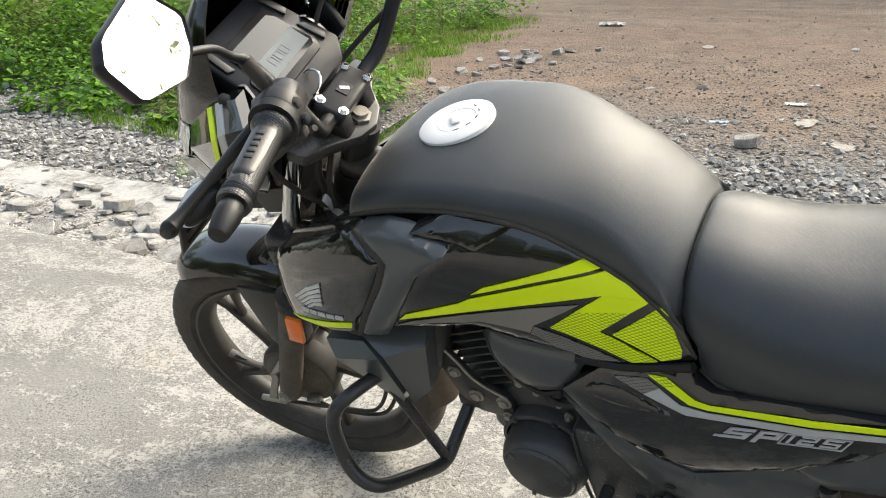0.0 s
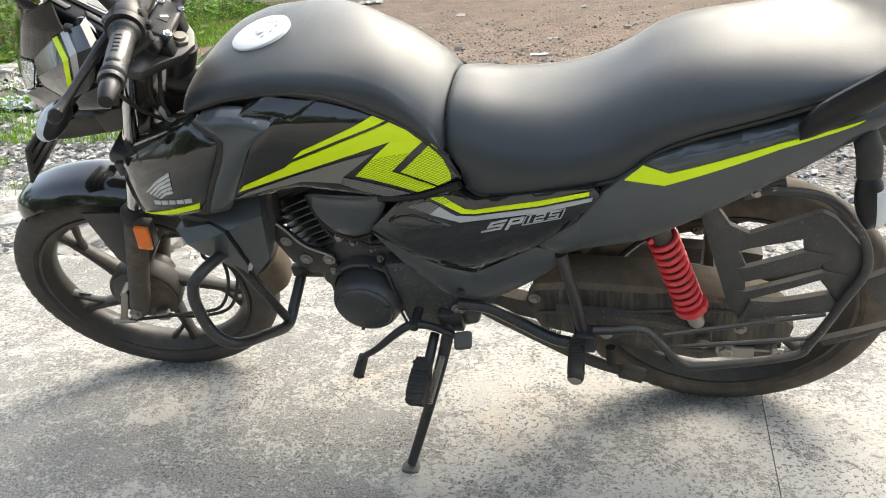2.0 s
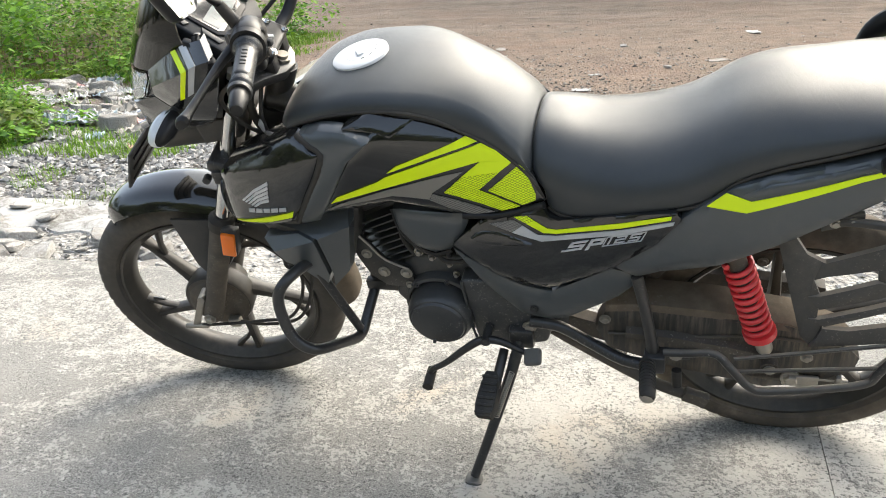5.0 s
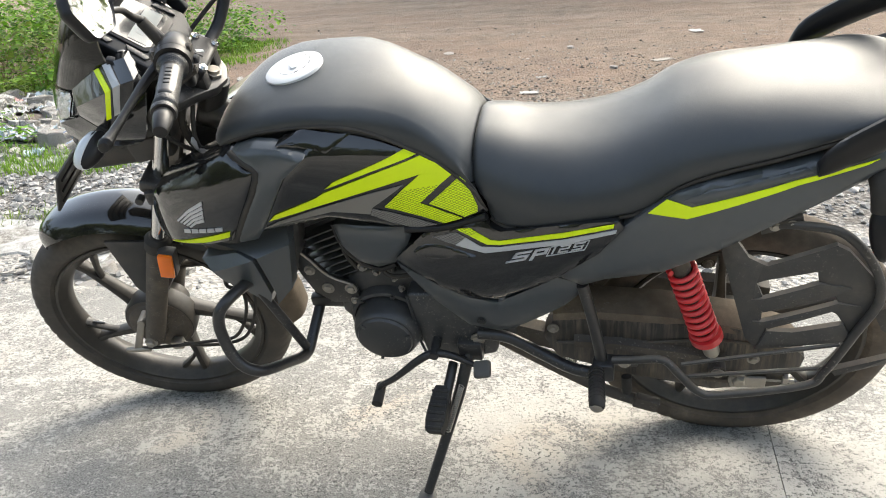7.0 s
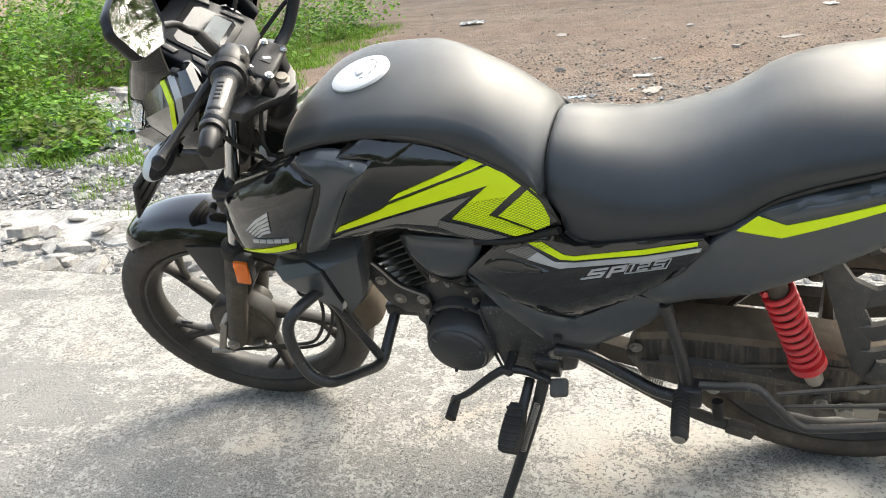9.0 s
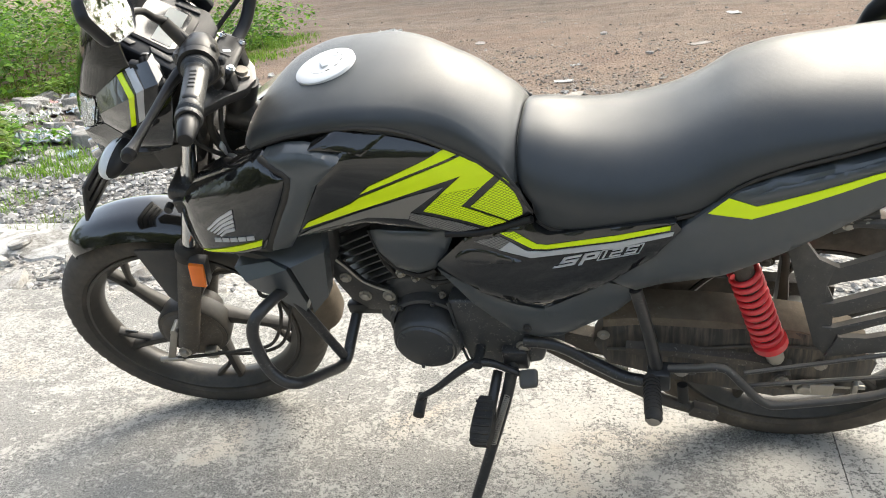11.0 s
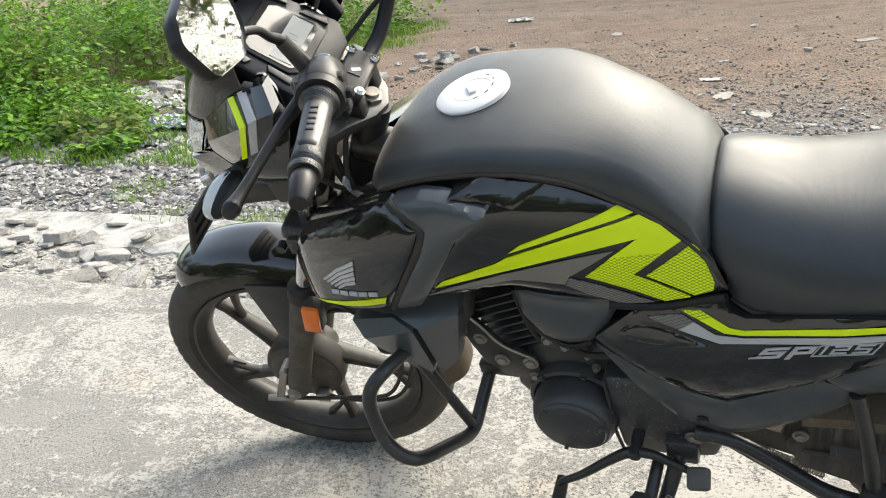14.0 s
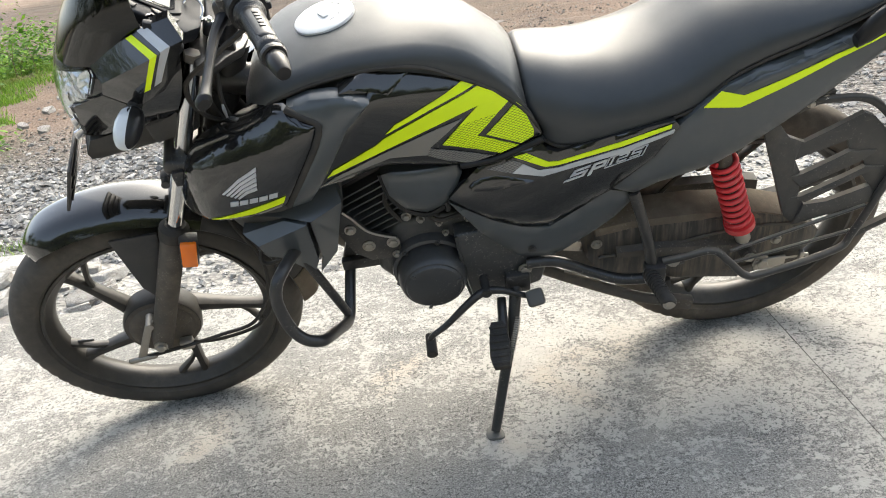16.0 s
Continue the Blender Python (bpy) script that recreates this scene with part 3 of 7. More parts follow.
cap = part("fuel_cap", cap_ring(), CAPMETAL, bike, "round brushed aluminium filler cap")
m_cap = Matrix.Translation((0.502, 0, 0.9465)) @ Matrix.Rotation(radians(-9), 4, "Y")
part("keyhole_cover", block((0.012, 0.026, 0.003), (0, 0, 0.001), Matrix.Rotation(radians(30), 4, "Z"), 0.001), CAPMETAL, cap).matrix_basis = m_cap
for k in range(5):
    a = radians(-60 + 30 * k)
    part("engraved_mark", block((0.007, 0.0016, 0.0006), (0.033 * math.cos(a), 0.033 * math.sin(a), 0.0022), Matrix.Rotation(a + 1.57, 4, "Z"), 0), INK, cap).matrix_basis = m_cap

# tank side panel and its decals
TANK_SIDE = [(0.516, 0.900), (0.560, 0.912), (0.605, 0.913), (0.655, 0.902), (0.703, 0.867), (0.755, 0.834), (0.800, 0.801), (0.828, 0.770), (0.844, 0.727),
             (0.812, 0.711), (0.749, 0.696), (0.677, 0.697), (0.619, 0.715), (0.564, 0.734), (0.500, 0.724), (0.432, 0.716), (0.450, 0.736), (0.516, 0.842), (0.562, 0.884)]
FOLD_D = ((0.500, 0.888), (0.700, 0.846))
SIDE_F = fair(TANK_SIDE, SKIN, FOLD_D, 0.9, 2, 0.15)
side_panel = both("tank_side_panel", lambda: panel(TANK_SIDE, SIDE_F, 0.03, 0.009, cut=FOLD_D), GLOSS, "glossy black side panel with lime and grey stripes")


def wedge_skin(x, z):
    """The facet under the tank seam leans out towards its foot."""
    return SIDE_F(x, z) + 0.0005 + 0.035 * max(0.0, 0.906 - z)


both("tank_wedge", lambda: panel([(0.534, 0.899), (0.565, 0.9045), (0.600, 0.9035), (0.648, 0.894), (0.592, 0.872), (0.570, 0.883)], wedge_skin, 0.004, 0.006, 0.0015), GLOSS, "", side_panel)


def decal(name, poly, material, lift=0.0022, f=SIDE_F, parent=None, label=""):
    return both(name, lambda: panel(poly, over(f, lift), 0.0015, 0.014, 0.0), material, label, parent or side_panel)


decal("lime_stripe", [(0.577, 0.805), (0.594, 0.817), (0.655, 0.835), (0.713, 0.852), (0.725, 0.851), (0.738, 0.8435), (0.660, 0.826)], LIME)
decal("lime_stripe", [(0.466, 0.749), (0.480, 0.763), (0.557, 0.788), (0.573, 0.797), (0.660, 0.820), (0.747, 0.841), (0.793, 0.804), (0.737, 0.808), (0.650, 0.789), (0.560, 0.770)], LIME)
decal("lime_stripe", [(0.7372, 0.8078), (0.7930, 0.8038), (0.768, 0.785), (0.702, 0.780)], LIME)
decal("lime_net_stripe", [(0.7018, 0.7795), (0.7678, 0.7845), (0.730, 0.751), (0.801, 0.717), (0.768, 0.707), (0.668, 0.749)], LIMENET)
decal("lime_net_wedge", [(0.746, 0.749), (0.803, 0.797), (0.813, 0.787), (0.830, 0.741), (0.829, 0.730), (0.806, 0.720)], LIMENET)
decal("grey_stripe", [(0.450, 0.730), (0.480, 0.744), (0.560, 0.764), (0.650, 0.782), (0.707, 0.791), (0.647, 0.750), (0.640, 0.735), (0.576, 0.751), (0.497, 0.740)], TAUPE)
decal("grey_net_stripe", [(0.6465, 0.7475), (0.754, 0.704), (0.712, 0.697), (0.670, 0.714), (0.6405, 0.733)], GREYNET)

# front shrouds
SHROUD = [(0.222, 0.775), (0.243, 0.795), (0.284, 0.818), (0.343, 0.848), (0.405, 0.880), (0.423, 0.883), (0.472, 0.860), (0.462, 0.830), (0.388, 0.708), (0.325, 0.691), (0.244, 0.682), (0.206, 0.680), (0.194, 0.692), (0.198, 0.720)]
FOLD_A = ((0.239, 0.782), (0.470, 0.857))
SHROUD_A = fair(SHROUD[1:12], SKIN, FOLD_A, 0.55)


def SHROUD_F(x, z):
    """The shroud rounds in towards its nose."""
    return SHROUD_A(x, z) - 5 * max(0.0, 0.27 - x) ** 2


shroud = both("front_shroud", lambda: panel(SHROUD, over(SHROUD_F, 0.004), 0.075, 0.007, 0.004, cut=FOLD_A), GLOSS, "glossy black front shroud", None, 40)
decal("lime_stripe", [(0.248, 0.689), (0.339, 0.720), (0.393, 0.737), (0.386, 0.722), (0.326, 0.703)], LIME, 0.0062, SHROUD_F, shroud)
decal("grey_stripe", [(0.330, 0.7025), (0.384, 0.7195), (0.380, 0.7125), (0.340, 0.7015)], TAUPE, 0.0062, SHROUD_F, shroud)
for k in range(5):
    xa, za, xb, zb = 0.287 + 0.0062 * k, 0.7505 - 0.0021 * k, 0.360 - 0.0022 * k, 0.8045 - 0.0096 * k
    decal("wing_feather", [(xa, za), (0.5 * (xa + xb) - 0.001, 0.5 * (za + zb) + 0.0035), (xb, zb), (xb - 0.0008, zb - 0.0072), (0.5 * (xa + xb), 0.5 * (za + zb) - 0.0018), (xa + 0.003, za - 0.0016)], SILVER, 0.0062, SHROUD_F, shroud)
for k in range(5):
    x, z = 0.2935 + 0.0177 * k, 0.7235 + 0.0031 * k
    decal("badge_bar", [(x, z), (x + 0.0150, z + 0.0026), (x + 0.0178, z + 0.0126), (x + 0.0028, z + 0.0100)], SILVER, 0.0062, SHROUD_F, shroud)
SHROUD_REAR = [(0.429, 0.885), (0.470, 0.897), (0.500, 0.898), (0.524, 0.895), (0.562, 0.878), (0.519, 0.844), (0.452, 0.734), (0.428, 0.700), (0.392, 0.697), (0.393, 0.712), (0.467, 0.824), (0.481, 0.861)]
FOLD_B = ((0.470, 0.848), (0.572, 0.882))
REAR_F = fair(SHROUD_REAR, SKIN, FOLD_B, 0.28, 2, 0.2)
both("rear_shroud", lambda: panel(SHROUD_REAR, over(REAR_F, 0.007), 0.03, 0.007, 0.004, cut=FOLD_B), MATTE, "matte graphite shroud", None, 40)

# added black strip: stands for the gap's shade, hides the bright shroud rim
both("shroud_gap_strip", lambda: tube([(x, -(0.5 * SHROUD_F(x, z) + 0.5 * REAR_F(x, z) + 0.001), z) for x, z in ((0.3905, 0.704), (0.4275, 0.766), (0.4645, 0.8275), (0.4765, 0.861), (0.453, 0.8735), (0.428, 0.884))], 0.0062, 10, 6), SOFTRUBBER, "", shroud)

# lower cowl with its raised facet
LOWCOWL = [(0.262, 0.652), (0.287, 0.688), (0.386, 0.698), (0.430, 0.692), (0.476, 0.676), (0.468, 0.620), (0.453, 0.568), (0.403, 0.500), (0.386, 0.484), (0.325, 0.545)]
cowl = both("lower_cowl", lambda: panel(LOWCOWL, over(COWL, -0.032), 0.03, 0.016, 0.006), PLASTIC, "black plastic lower cowl with folded facets")
FRONT_FACETS = [(0.289, 0.175, 0.640), (0.367, 0.178, 0.659), (0.411, 0.205, 0.663), (0.314, 0.195, 0.622), (0.389, 0.205, 0.655), (0.317, 0.175, 0.577), (0.348, 0.185, 0.576), (0.408, 0.180, 0.550), (0.393, 0.172, 0.513)]
both("cowl_facet", lambda: facets(FRONT_FACETS, ((0, 1, 2, 4, 3), (3, 4, 6, 5), (4, 2, 7, 8, 6))), MATTE, "", cowl, 8)
REAR_FACETS = [(0.419, 0.202, 0.666), (0.476, 0.172, 0.676), (0.442, 0.155, 0.545), (0.402, 0.162, 0.503), (0.417, 0.178, 0.553), (0.279, 0.152, 0.668), (0.367, 0.174, 0.6635), (0.467, 0.140, 0.697), (0.300, 0.135, 0.690)]
both("cowl_facet", lambda: facets(REAR_FACETS, ((0, 1, 2, 3, 4), (5, 6, 0, 1, 7, 8))), MATTE, "", cowl, 8)

# seat
SEAT = [(0.842, 0.818, 0.718, 0.105), (0.850, 0.831, 0.706, 0.130), (0.88, 0.828, 0.698, 0.145), (0.93, 0.815, 0.703, 0.153), (1.00, 0.815, 0.718, 0.158), (1.06, 0.828, 0.732, 0.160),
        (1.11, 0.852, 0.750, 0.160), (1.16, 0.881, 0.794, 0.158), (1.22, 0.899, 0.820, 0.155), (1.30, 0.905, 0.842, 0.150), (1.38, 0.908, 0.866, 0.142), (1.44, 0.909, 0.886, 0.128),
        (1.49, 0.909, 0.892, 0.096), (1.512, 0.904, 0.894, 0.050)]


def seat_section(x, top, low, w, n=20):
    ring = [Vector((x, -0.9 * w, low - 0.004)), Vector((x, -w, low + 0.008))]
    h = top - low
    for i in range(n + 1):
        a = math.pi * i / n
        y = -math.cos(a)
        z = low + 0.012 + (h - 0.012) * (1 - abs(y) ** 3.2) ** (1 / 1.9)
        ahead = 0.024 * (1 - ease((x - 0.85) / 0.11)) * ease((z - 0.732) / 0.045)
        ring.append(Vector((x - ahead, w * y * (1 - 0.10 * (1 - abs(y) ** 3)), z)))
    return ring + [Vector((x, w, low + 0.008)), Vector((x, 0.9 * w, low - 0.004))]


seat = part("seat", loft([seat_section(*r) for r in table(SEAT, 72)]), VINYL, bike, "long black vinyl seat", 60)
both("seat_edge", lambda: tube([(x, -0.985 * w, l + 0.002) for x, t, l, w in SEAT[1:-1]], 0.004, 8, 5), SOFTRUBBER, "", seat)

# side cover, frame cover, tail
SIDECOVER = [(0.666, 0.622), (0.709, 0.663), (0.738, 0.690), (0.812, 0.709), (0.839, 0.720), (0.851, 0.703), (0.868, 0.698), (0.981, 0.724), (1.068, 0.741), (1.077, 0.729), (1.036, 0.670), (0.961, 0.602),
             (0.904, 0.568), (0.849, 0.535), (0.796, 0.544), (0.744, 0.569)]
COVER_F = fair(SIDECOVER, SKIN)
side_cover = both("side_cover", lambda: panel(SIDECOVER, COVER_F, 0.05, 0.018, 0.004), GLOSS, "glossy black side cover")


def scoop_skin(x, z):
    """A shallow scoop at the cover's front, leaning out towards its foot."""
    return COVER_F(x, z) + 0.001 + 0.14 * max(0.0, 0.666 - z)


both("cover_scoop", lambda: panel([(0.704, 0.641), (0.716, 0.656), (0.738, 0.664), (0.764, 0.664), (0.800, 0.655), (0.822, 0.647), (0.780, 0.640), (0.738, 0.635)], scoop_skin, 0.005, 0.006, 0.003, 4), GLOSS, "", side_cover)
both("joint_trim", lambda: tube([(x, -(SKIN(x, z) - 0.001), z) for x, z in ((0.694, 0.694), (0.749, 0.6925), (0.780, 0.699), (0.812, 0.7095), (0.845, 0.724))], 0.0065, 10, 5), SMOOTH, "", side_cover)
decal("lime_stripe", [(0.827, 0.695), (0.850, 0.684), (0.867, 0.684), (0.98, 0.713), (1.061, 0.738), (1.060, 0.731), (0.98, 0.704), (0.867, 0.677), (0.843, 0.675), (0.812, 0.688)], LIME, f=COVER_F, parent=side_cover)
decal("lime_net_stripe", [(0.789, 0.697), (0.813, 0.702), (0.8265, 0.6955), (0.8115, 0.6885)], LIMENET, f=COVER_F, parent=side_cover)
decal("silver_stripe", [(0.805, 0.683), (0.832, 0.669), (0.866, 0.672), (0.98, 0.700), (1.066, 0.728), (1.064, 0.721), (0.98, 0.690), (0.839, 0.657), (0.785, 0.667)], SILVER, f=COVER_F, parent=side_cover)
decal("grey_net_stripe", [(0.742, 0.677), (0.788, 0.691), (0.8045, 0.6835), (0.7845, 0.6675)], GREYNET, f=COVER_F, parent=side_cover)


def slanted(x, z, w, h, lean=0.45, up=0.27):
    return [(x, z), (x + w, z + up * w), (x + w + lean * h, z + up * w + h), (x + lean * h, z + h)]


# model badge in slanted strokes
def strokes(x, w, h, t, segs, lean=0.45, drop=0.0, fat=1.2):
    """Upright or level strokes of one character, leaning with the badge."""
    base = 0.643 + 0.31 * (x - 0.879) - drop
    places = {"top": (0, h - t, w, t), "mid": (0, h / 2 - t / 2, w, t), "low": (0, 0, w, t), "ul": (0, h / 2, t * fat, h / 2), "ll": (0, 0, t * fat, h / 2), "ur": (w - t * fat, h / 2, t * fat, h / 2), "lr": (w - t * fat, 0, t * fat, h / 2), "tail": (-0.007, 0.0004, 0.0068, t * 0.7)}
    for k in segs.split():
        dx, dz, sw, sh = places[k]
        decal("badge_bar", slanted(x + dx + lean * dz, base + dz + 0.31 * dx, sw, sh, lean, 0.31), SILVER, 0.0024, COVER_F, side_cover)


strokes(0.880, 0.030, 0.0225, 0.0050, "top mid low ul lr tail", 0.62, 0.003, 1.25)
strokes(0.916, 0.026, 0.0250, 0.0050, "top mid ul ll ur", 0.50, 0.006, 1.25)
strokes(0.955, 0.0035, 0.0165, 0.0028, "ul ll")
strokes(0.966, 0.018, 0.0165, 0.0028, "top mid low ur ll")
strokes(0.990, 0.018, 0.0165, 0.0028, "top mid low ul lr")
for x, z, w, h in ((0.946, 0.6605, 0.066, 0.0016), (0.956, 0.6815, 0.066, 0.0016), (0.946, 0.6605, 0.0018, 0.021), (1.011, 0.6805, 0.0018, 0.021)):
    decal("badge_frame", slanted(x, z, w, h, 0.45, 0.31), SILVER, 0.0024, COVER_F, side_cover)
FRAMECOVER = [(0.665, 0.613), (0.743, 0.558), (0.795, 0.533), (0.848, 0.524), (0.903, 0.558), (0.961, 0.593), (1.005, 0.581), (1.015, 0.570), (0.973, 0.523), (0.941, 0.499), (0.873, 0.451), (0.839, 0.442), (0.785, 0.454), (0.717, 0.530)]
frame_cover = both("frame_cover", lambda: panel(FRAMECOVER, over(fair(FRAMECOVER, SKIN), -0.004), 0.04, 0.018, 0.005), MATTE, "matte graphite frame cover")
part("screw", hexbolt((0.812, -0.160, 0.476), 0.006, 0.004), FRAME, frame_cover)
TAIL = [(0.961, 0.601), (1.036, 0.667), (1.073, 0.723), (1.116, 0.762), (1.158, 0.793), (1.207, 0.811), (1.345, 0.842), (1.45, 0.860), (1.536, 0.876), (1.530, 0.864), (1.480, 0.838), (1.426, 0.811),
        (1.308, 0.746), (1.232, 0.698), (1.142, 0.642), (1.047, 0.610), (1.005, 0.583)]
FOLD_C = ((1.000, 0.612), (1.480, 0.850))
TAIL_F = fair(TAIL, SKIN, FOLD_C, 0.34, 3)
tail = both("tail_panel", lambda: panel(TAIL, over(TAIL_F, 0.004), 0.05, 0.018, 0.006, cut=FOLD_C), MATTE, "matte graphite tail panel with a lime stripe")
decal("lime_stripe", [(1.114, 0.761), (1.142, 0.787), (1.180, 0.776), (1.330, 0.822), (1.440, 0.847), (1.424, 0.840), (1.332, 0.8145), (1.174, 0.7565)], LIME, 0.0064, TAIL_F, tail)
both("tail_insert", lambda: panel([(1.168, 0.786), (1.205, 0.803), (1.340, 0.838), (1.352, 0.831), (1.187, 0.780)], over(TAIL_F, 0.0062), 0.01, 0.007, 0.002), MATTE, "", tail)


# grab rail
def rail():
    rows = [(1.352, -0.176, 0.846, 0.012, 0.010), (1.375, -0.182, 0.874, 0.012, 0.024), (1.44, -0.178, 0.917, 0.013, 0.028), (1.505, -0.158, 0.956, 0.014, 0.026), (1.56, -0.115, 0.985, 0.015, 0.020),
            (1.585, -0.055, 0.997, 0.016, 0.016), (1.592, 0.0, 0.999, 0.016, 0.016)]
    rows = rows + [(x, -y, z, a, b) for x, y, z, a, b in rows[-2::-1]]
    rings = []
    for x, y, z, a, b in table(rows, 60):
        rings.append([Vector((x + 0.3 * b * math.sin(t) * -0.5, y + a * math.cos(t), z + b * math.sin(t))) for t in (2 * math.pi * i / 14 for i in range(14))])
    return loft(rings)


part("grab_rail", rail(), SMOOTH, bike, "black moulded grab rail")
both("rail_bracket", lambda: panel([(1.355, 0.842), (1.43, 0.866), (1.50, 0.915), (1.545, 0.958), (1.53, 0.925), (1.47, 0.872)], over(SKIN, -0.006), 0.02, 0.018, 0.003), PLASTIC)
part("tail_deck", loft([[Vector((x, -w, z)), Vector((x, -w * 0.7, z + 0.012)), Vector((x, w * 0.7, z + 0.012)), Vector((x, w, z)), Vector((x, w, z - 0.03)), Vector((x, -w, z - 0.03))] for x, w, z in
                        ((1.30, 0.15, 0.80), (1.45, 0.135, 0.865), (1.53, 0.105, 0.893), (1.575, 0.06, 0.89))]), PLASTIC, bike)
tail_lamp = part("tail_lamp", loft([[Vector((x, w * math.cos(t), z + h * math.sin(t))) for t in (2 * math.pi * i / 20 for i in range(20))] for x, w, z, h in
                                    ((1.53, 0.085, 0.855, 0.030), (1.57, 0.080, 0.850, 0.032), (1.595, 0.060, 0.845, 0.028), (1.602, 0.02, 0.843, 0.012))]), REDLENS, bike, "red tail lamp")


# rear fender, number plate
def rear_fender():
    rings = []
    for x, z, w, h in ((1.42, 0.79, 0.085, 0.05), (1.50, 0.775, 0.085, 0.05), (1.555, 0.73, 0.08, 0.04), (1.60, 0.65, 0.075, 0.028), (1.645, 0.54, 0.072, 0.02), (1.675, 0.46, 0.07, 0.014)):
        rings.append([Vector((x + 0.4 * h * math.sin(t), w * math.copysign(abs(math.cos(t)) ** 0.6, math.cos(t)), z + 0.8 * h * math.sin(t))) for t in (2 * math.pi * i / 16 for i in range(16))])
    return loft(rings)


part("rear_fender", rear_fender(), PLASTIC, bike, "black plastic rear fender")
rear_plate = part("number_plate", block((0.004, 0.19, 0.11), (1.648, 0, 0.66), Matrix.Rotation(radians(-22), 4, "Y"), 0.002), PLATEWHITE, bike, "white number plate with its writing barred out")
for k in (0.023, -0.023):
    part("writing_bar", block((0.0015, 0.14, 0.018), (1.6512 - 0.37 * k, 0, 0.661 + 0.92 * k), Matrix.Rotation(radians(-22), 4, "Y"), 0), INK, rear_plate)


# wheels
def tyre(width=0.041, n=240):
    prof = []
    for i in range(25):
        a = radians(-152 + 304 * i / 24)
        r = 0.2715 + 0.037 * math.copysign(abs(math.cos(a)) ** 0.85, math.cos(a))
        prof.append((r, width * math.copysign(abs(math.sin(a)) ** 0.9, math.sin(a)), a))
    rings = []
    for k in range(n):
        t = 2 * math.pi * k / n
        ring = []
        for r, y, a in prof:
            cut = 0.0
            d = abs(math.degrees(a))
            if 30 < d < 70 and (k + (1 if a > 0 else 0) * 3 + int(d / 13)) % 4 == 0:
                cut = 0.0038
            if d < 9 and 3 < d:
                cut = 0.003
            if 84 < d < 92:
                cut = 0.004
            if 100 < d < 106:
                cut = -0.0016
            if 120 < d < 128:
                cut = -0.004
            ring.append(Vector(((r - cut) * math.cos(t), y, (r - cut) * math.sin(t))))
        rings.append(ring)
    return loft(rings, caps=False, around=True, closed=False)


def wheel(name, spokes, drum, label, m):
    """A cast wheel: rim, hub and forked spokes."""
    body = part(name, lathe([(0.246, -0.031), (0.2445, -0.034), (0.238, -0.034), (0.234, -0.028), (0.224, -0.018), (0.219, -0.008), (0.219, 0.008), (0.224, 0.018), (0.234, 0.028), (0.238, 0.034), (0.2445, 0.034),
                 (0.246, 0.031), (0.231, 0.02), (0.231, -0.02)], 72, closed=True), ALLOY, bike, label)
    body.matrix_basis = m
    part("hub", lathe([(0.0, -0.055), (0.02, -0.055), (0.025, -0.05), (drum, -0.046), (drum + 0.004, -0.038), (drum + 0.002, 0.0), (0.05, 0.03), (0.045, 0.05), (0.0, 0.052)], 48), ALLOY, body)
    for a0 in spokes:
        a = radians(a0)

        def at(r, da):
            return Vector((r * math.cos(a + radians(da)), 0, r * math.sin(a + radians(da))))

        def arm(pts, widths, depths):
            """A cast arm with a ridged face, narrowing outwards."""
            rings = []
            for i, (p, w, y) in enumerate(zip(pts, widths, depths)):
                d = (pts[min(i + 1, len(pts) - 1)] - pts[max(i - 1, 0)]).normalized()
                k = Vector((-d.z, 0, d.x))
                rings.append([p + k * u * w + Vector((0, v * y, 0)) for u, v in ((1, -0.35), (0.75, -0.85), (0.25, -1), (-0.25, -1), (-0.75, -0.85), (-1, -0.35), (-1, 0.5), (-0.6, 1), (0.6, 1), (1, 0.5))])
            return loft(rings)

        root, mid, tip = at(0.062, 21), at(0.150, 3.5), at(0.2265, 0)
        part("spoke", merge(arm([root, at(0.10, 9.5), mid, at(0.20, 0.5), tip], (0.016, 0.0125, 0.0098, 0.0085, 0.0105), (0.022, 0.018, 0.015, 0.014, 0.017)),
                            arm([mid.lerp(at(0.2, 0.5), 0.1), at(0.185, -5.0), at(0.2265, -15.5)], (0.0055, 0.0052, 0.0075), (0.008, 0.0085, 0.012))), ALLOY, body)
    return body


front_wheel = wheel("front_wheel", (130, 58, -13, -84, -157), 0.080, "black cast wheel with forked spokes, dusty", STEER @ Matrix.Translation(AXLE_F))
part("tyre", tyre(), RUBBER, front_wheel, "dusty black tyre")
part("brake_plate", lathe([(0.0, -0.068), (0.022, -0.068), (0.026, -0.062), (0.055, -0.060), (0.066, -0.056), (0.070, -0.050), (0.078, -0.048), (0.079, -0.04)], 40), DIRTY, front_wheel, "dirty drum brake plate")
part("valve", tube([(-0.204, 0, -0.035), (-0.168, -0.012, -0.028)], [0.004, 0.0028], 8, 1), FRAME, front_wheel)
rear_wheel = wheel("rear_wheel", (100, 28, -44, -116, 172), 0.075, "black cast wheel, dusty", Matrix.Translation(AXLE_R))
part("tyre", tyre(0.043), MUDRUBBER, rear_wheel, "black tyre caked with brown dust")
part("sprocket", lathe([(0.03, -0.062), (0.088, -0.062), (0.088, -0.056), (0.03, -0.056)], 42, closed=True), DIRTY, rear_wheel)

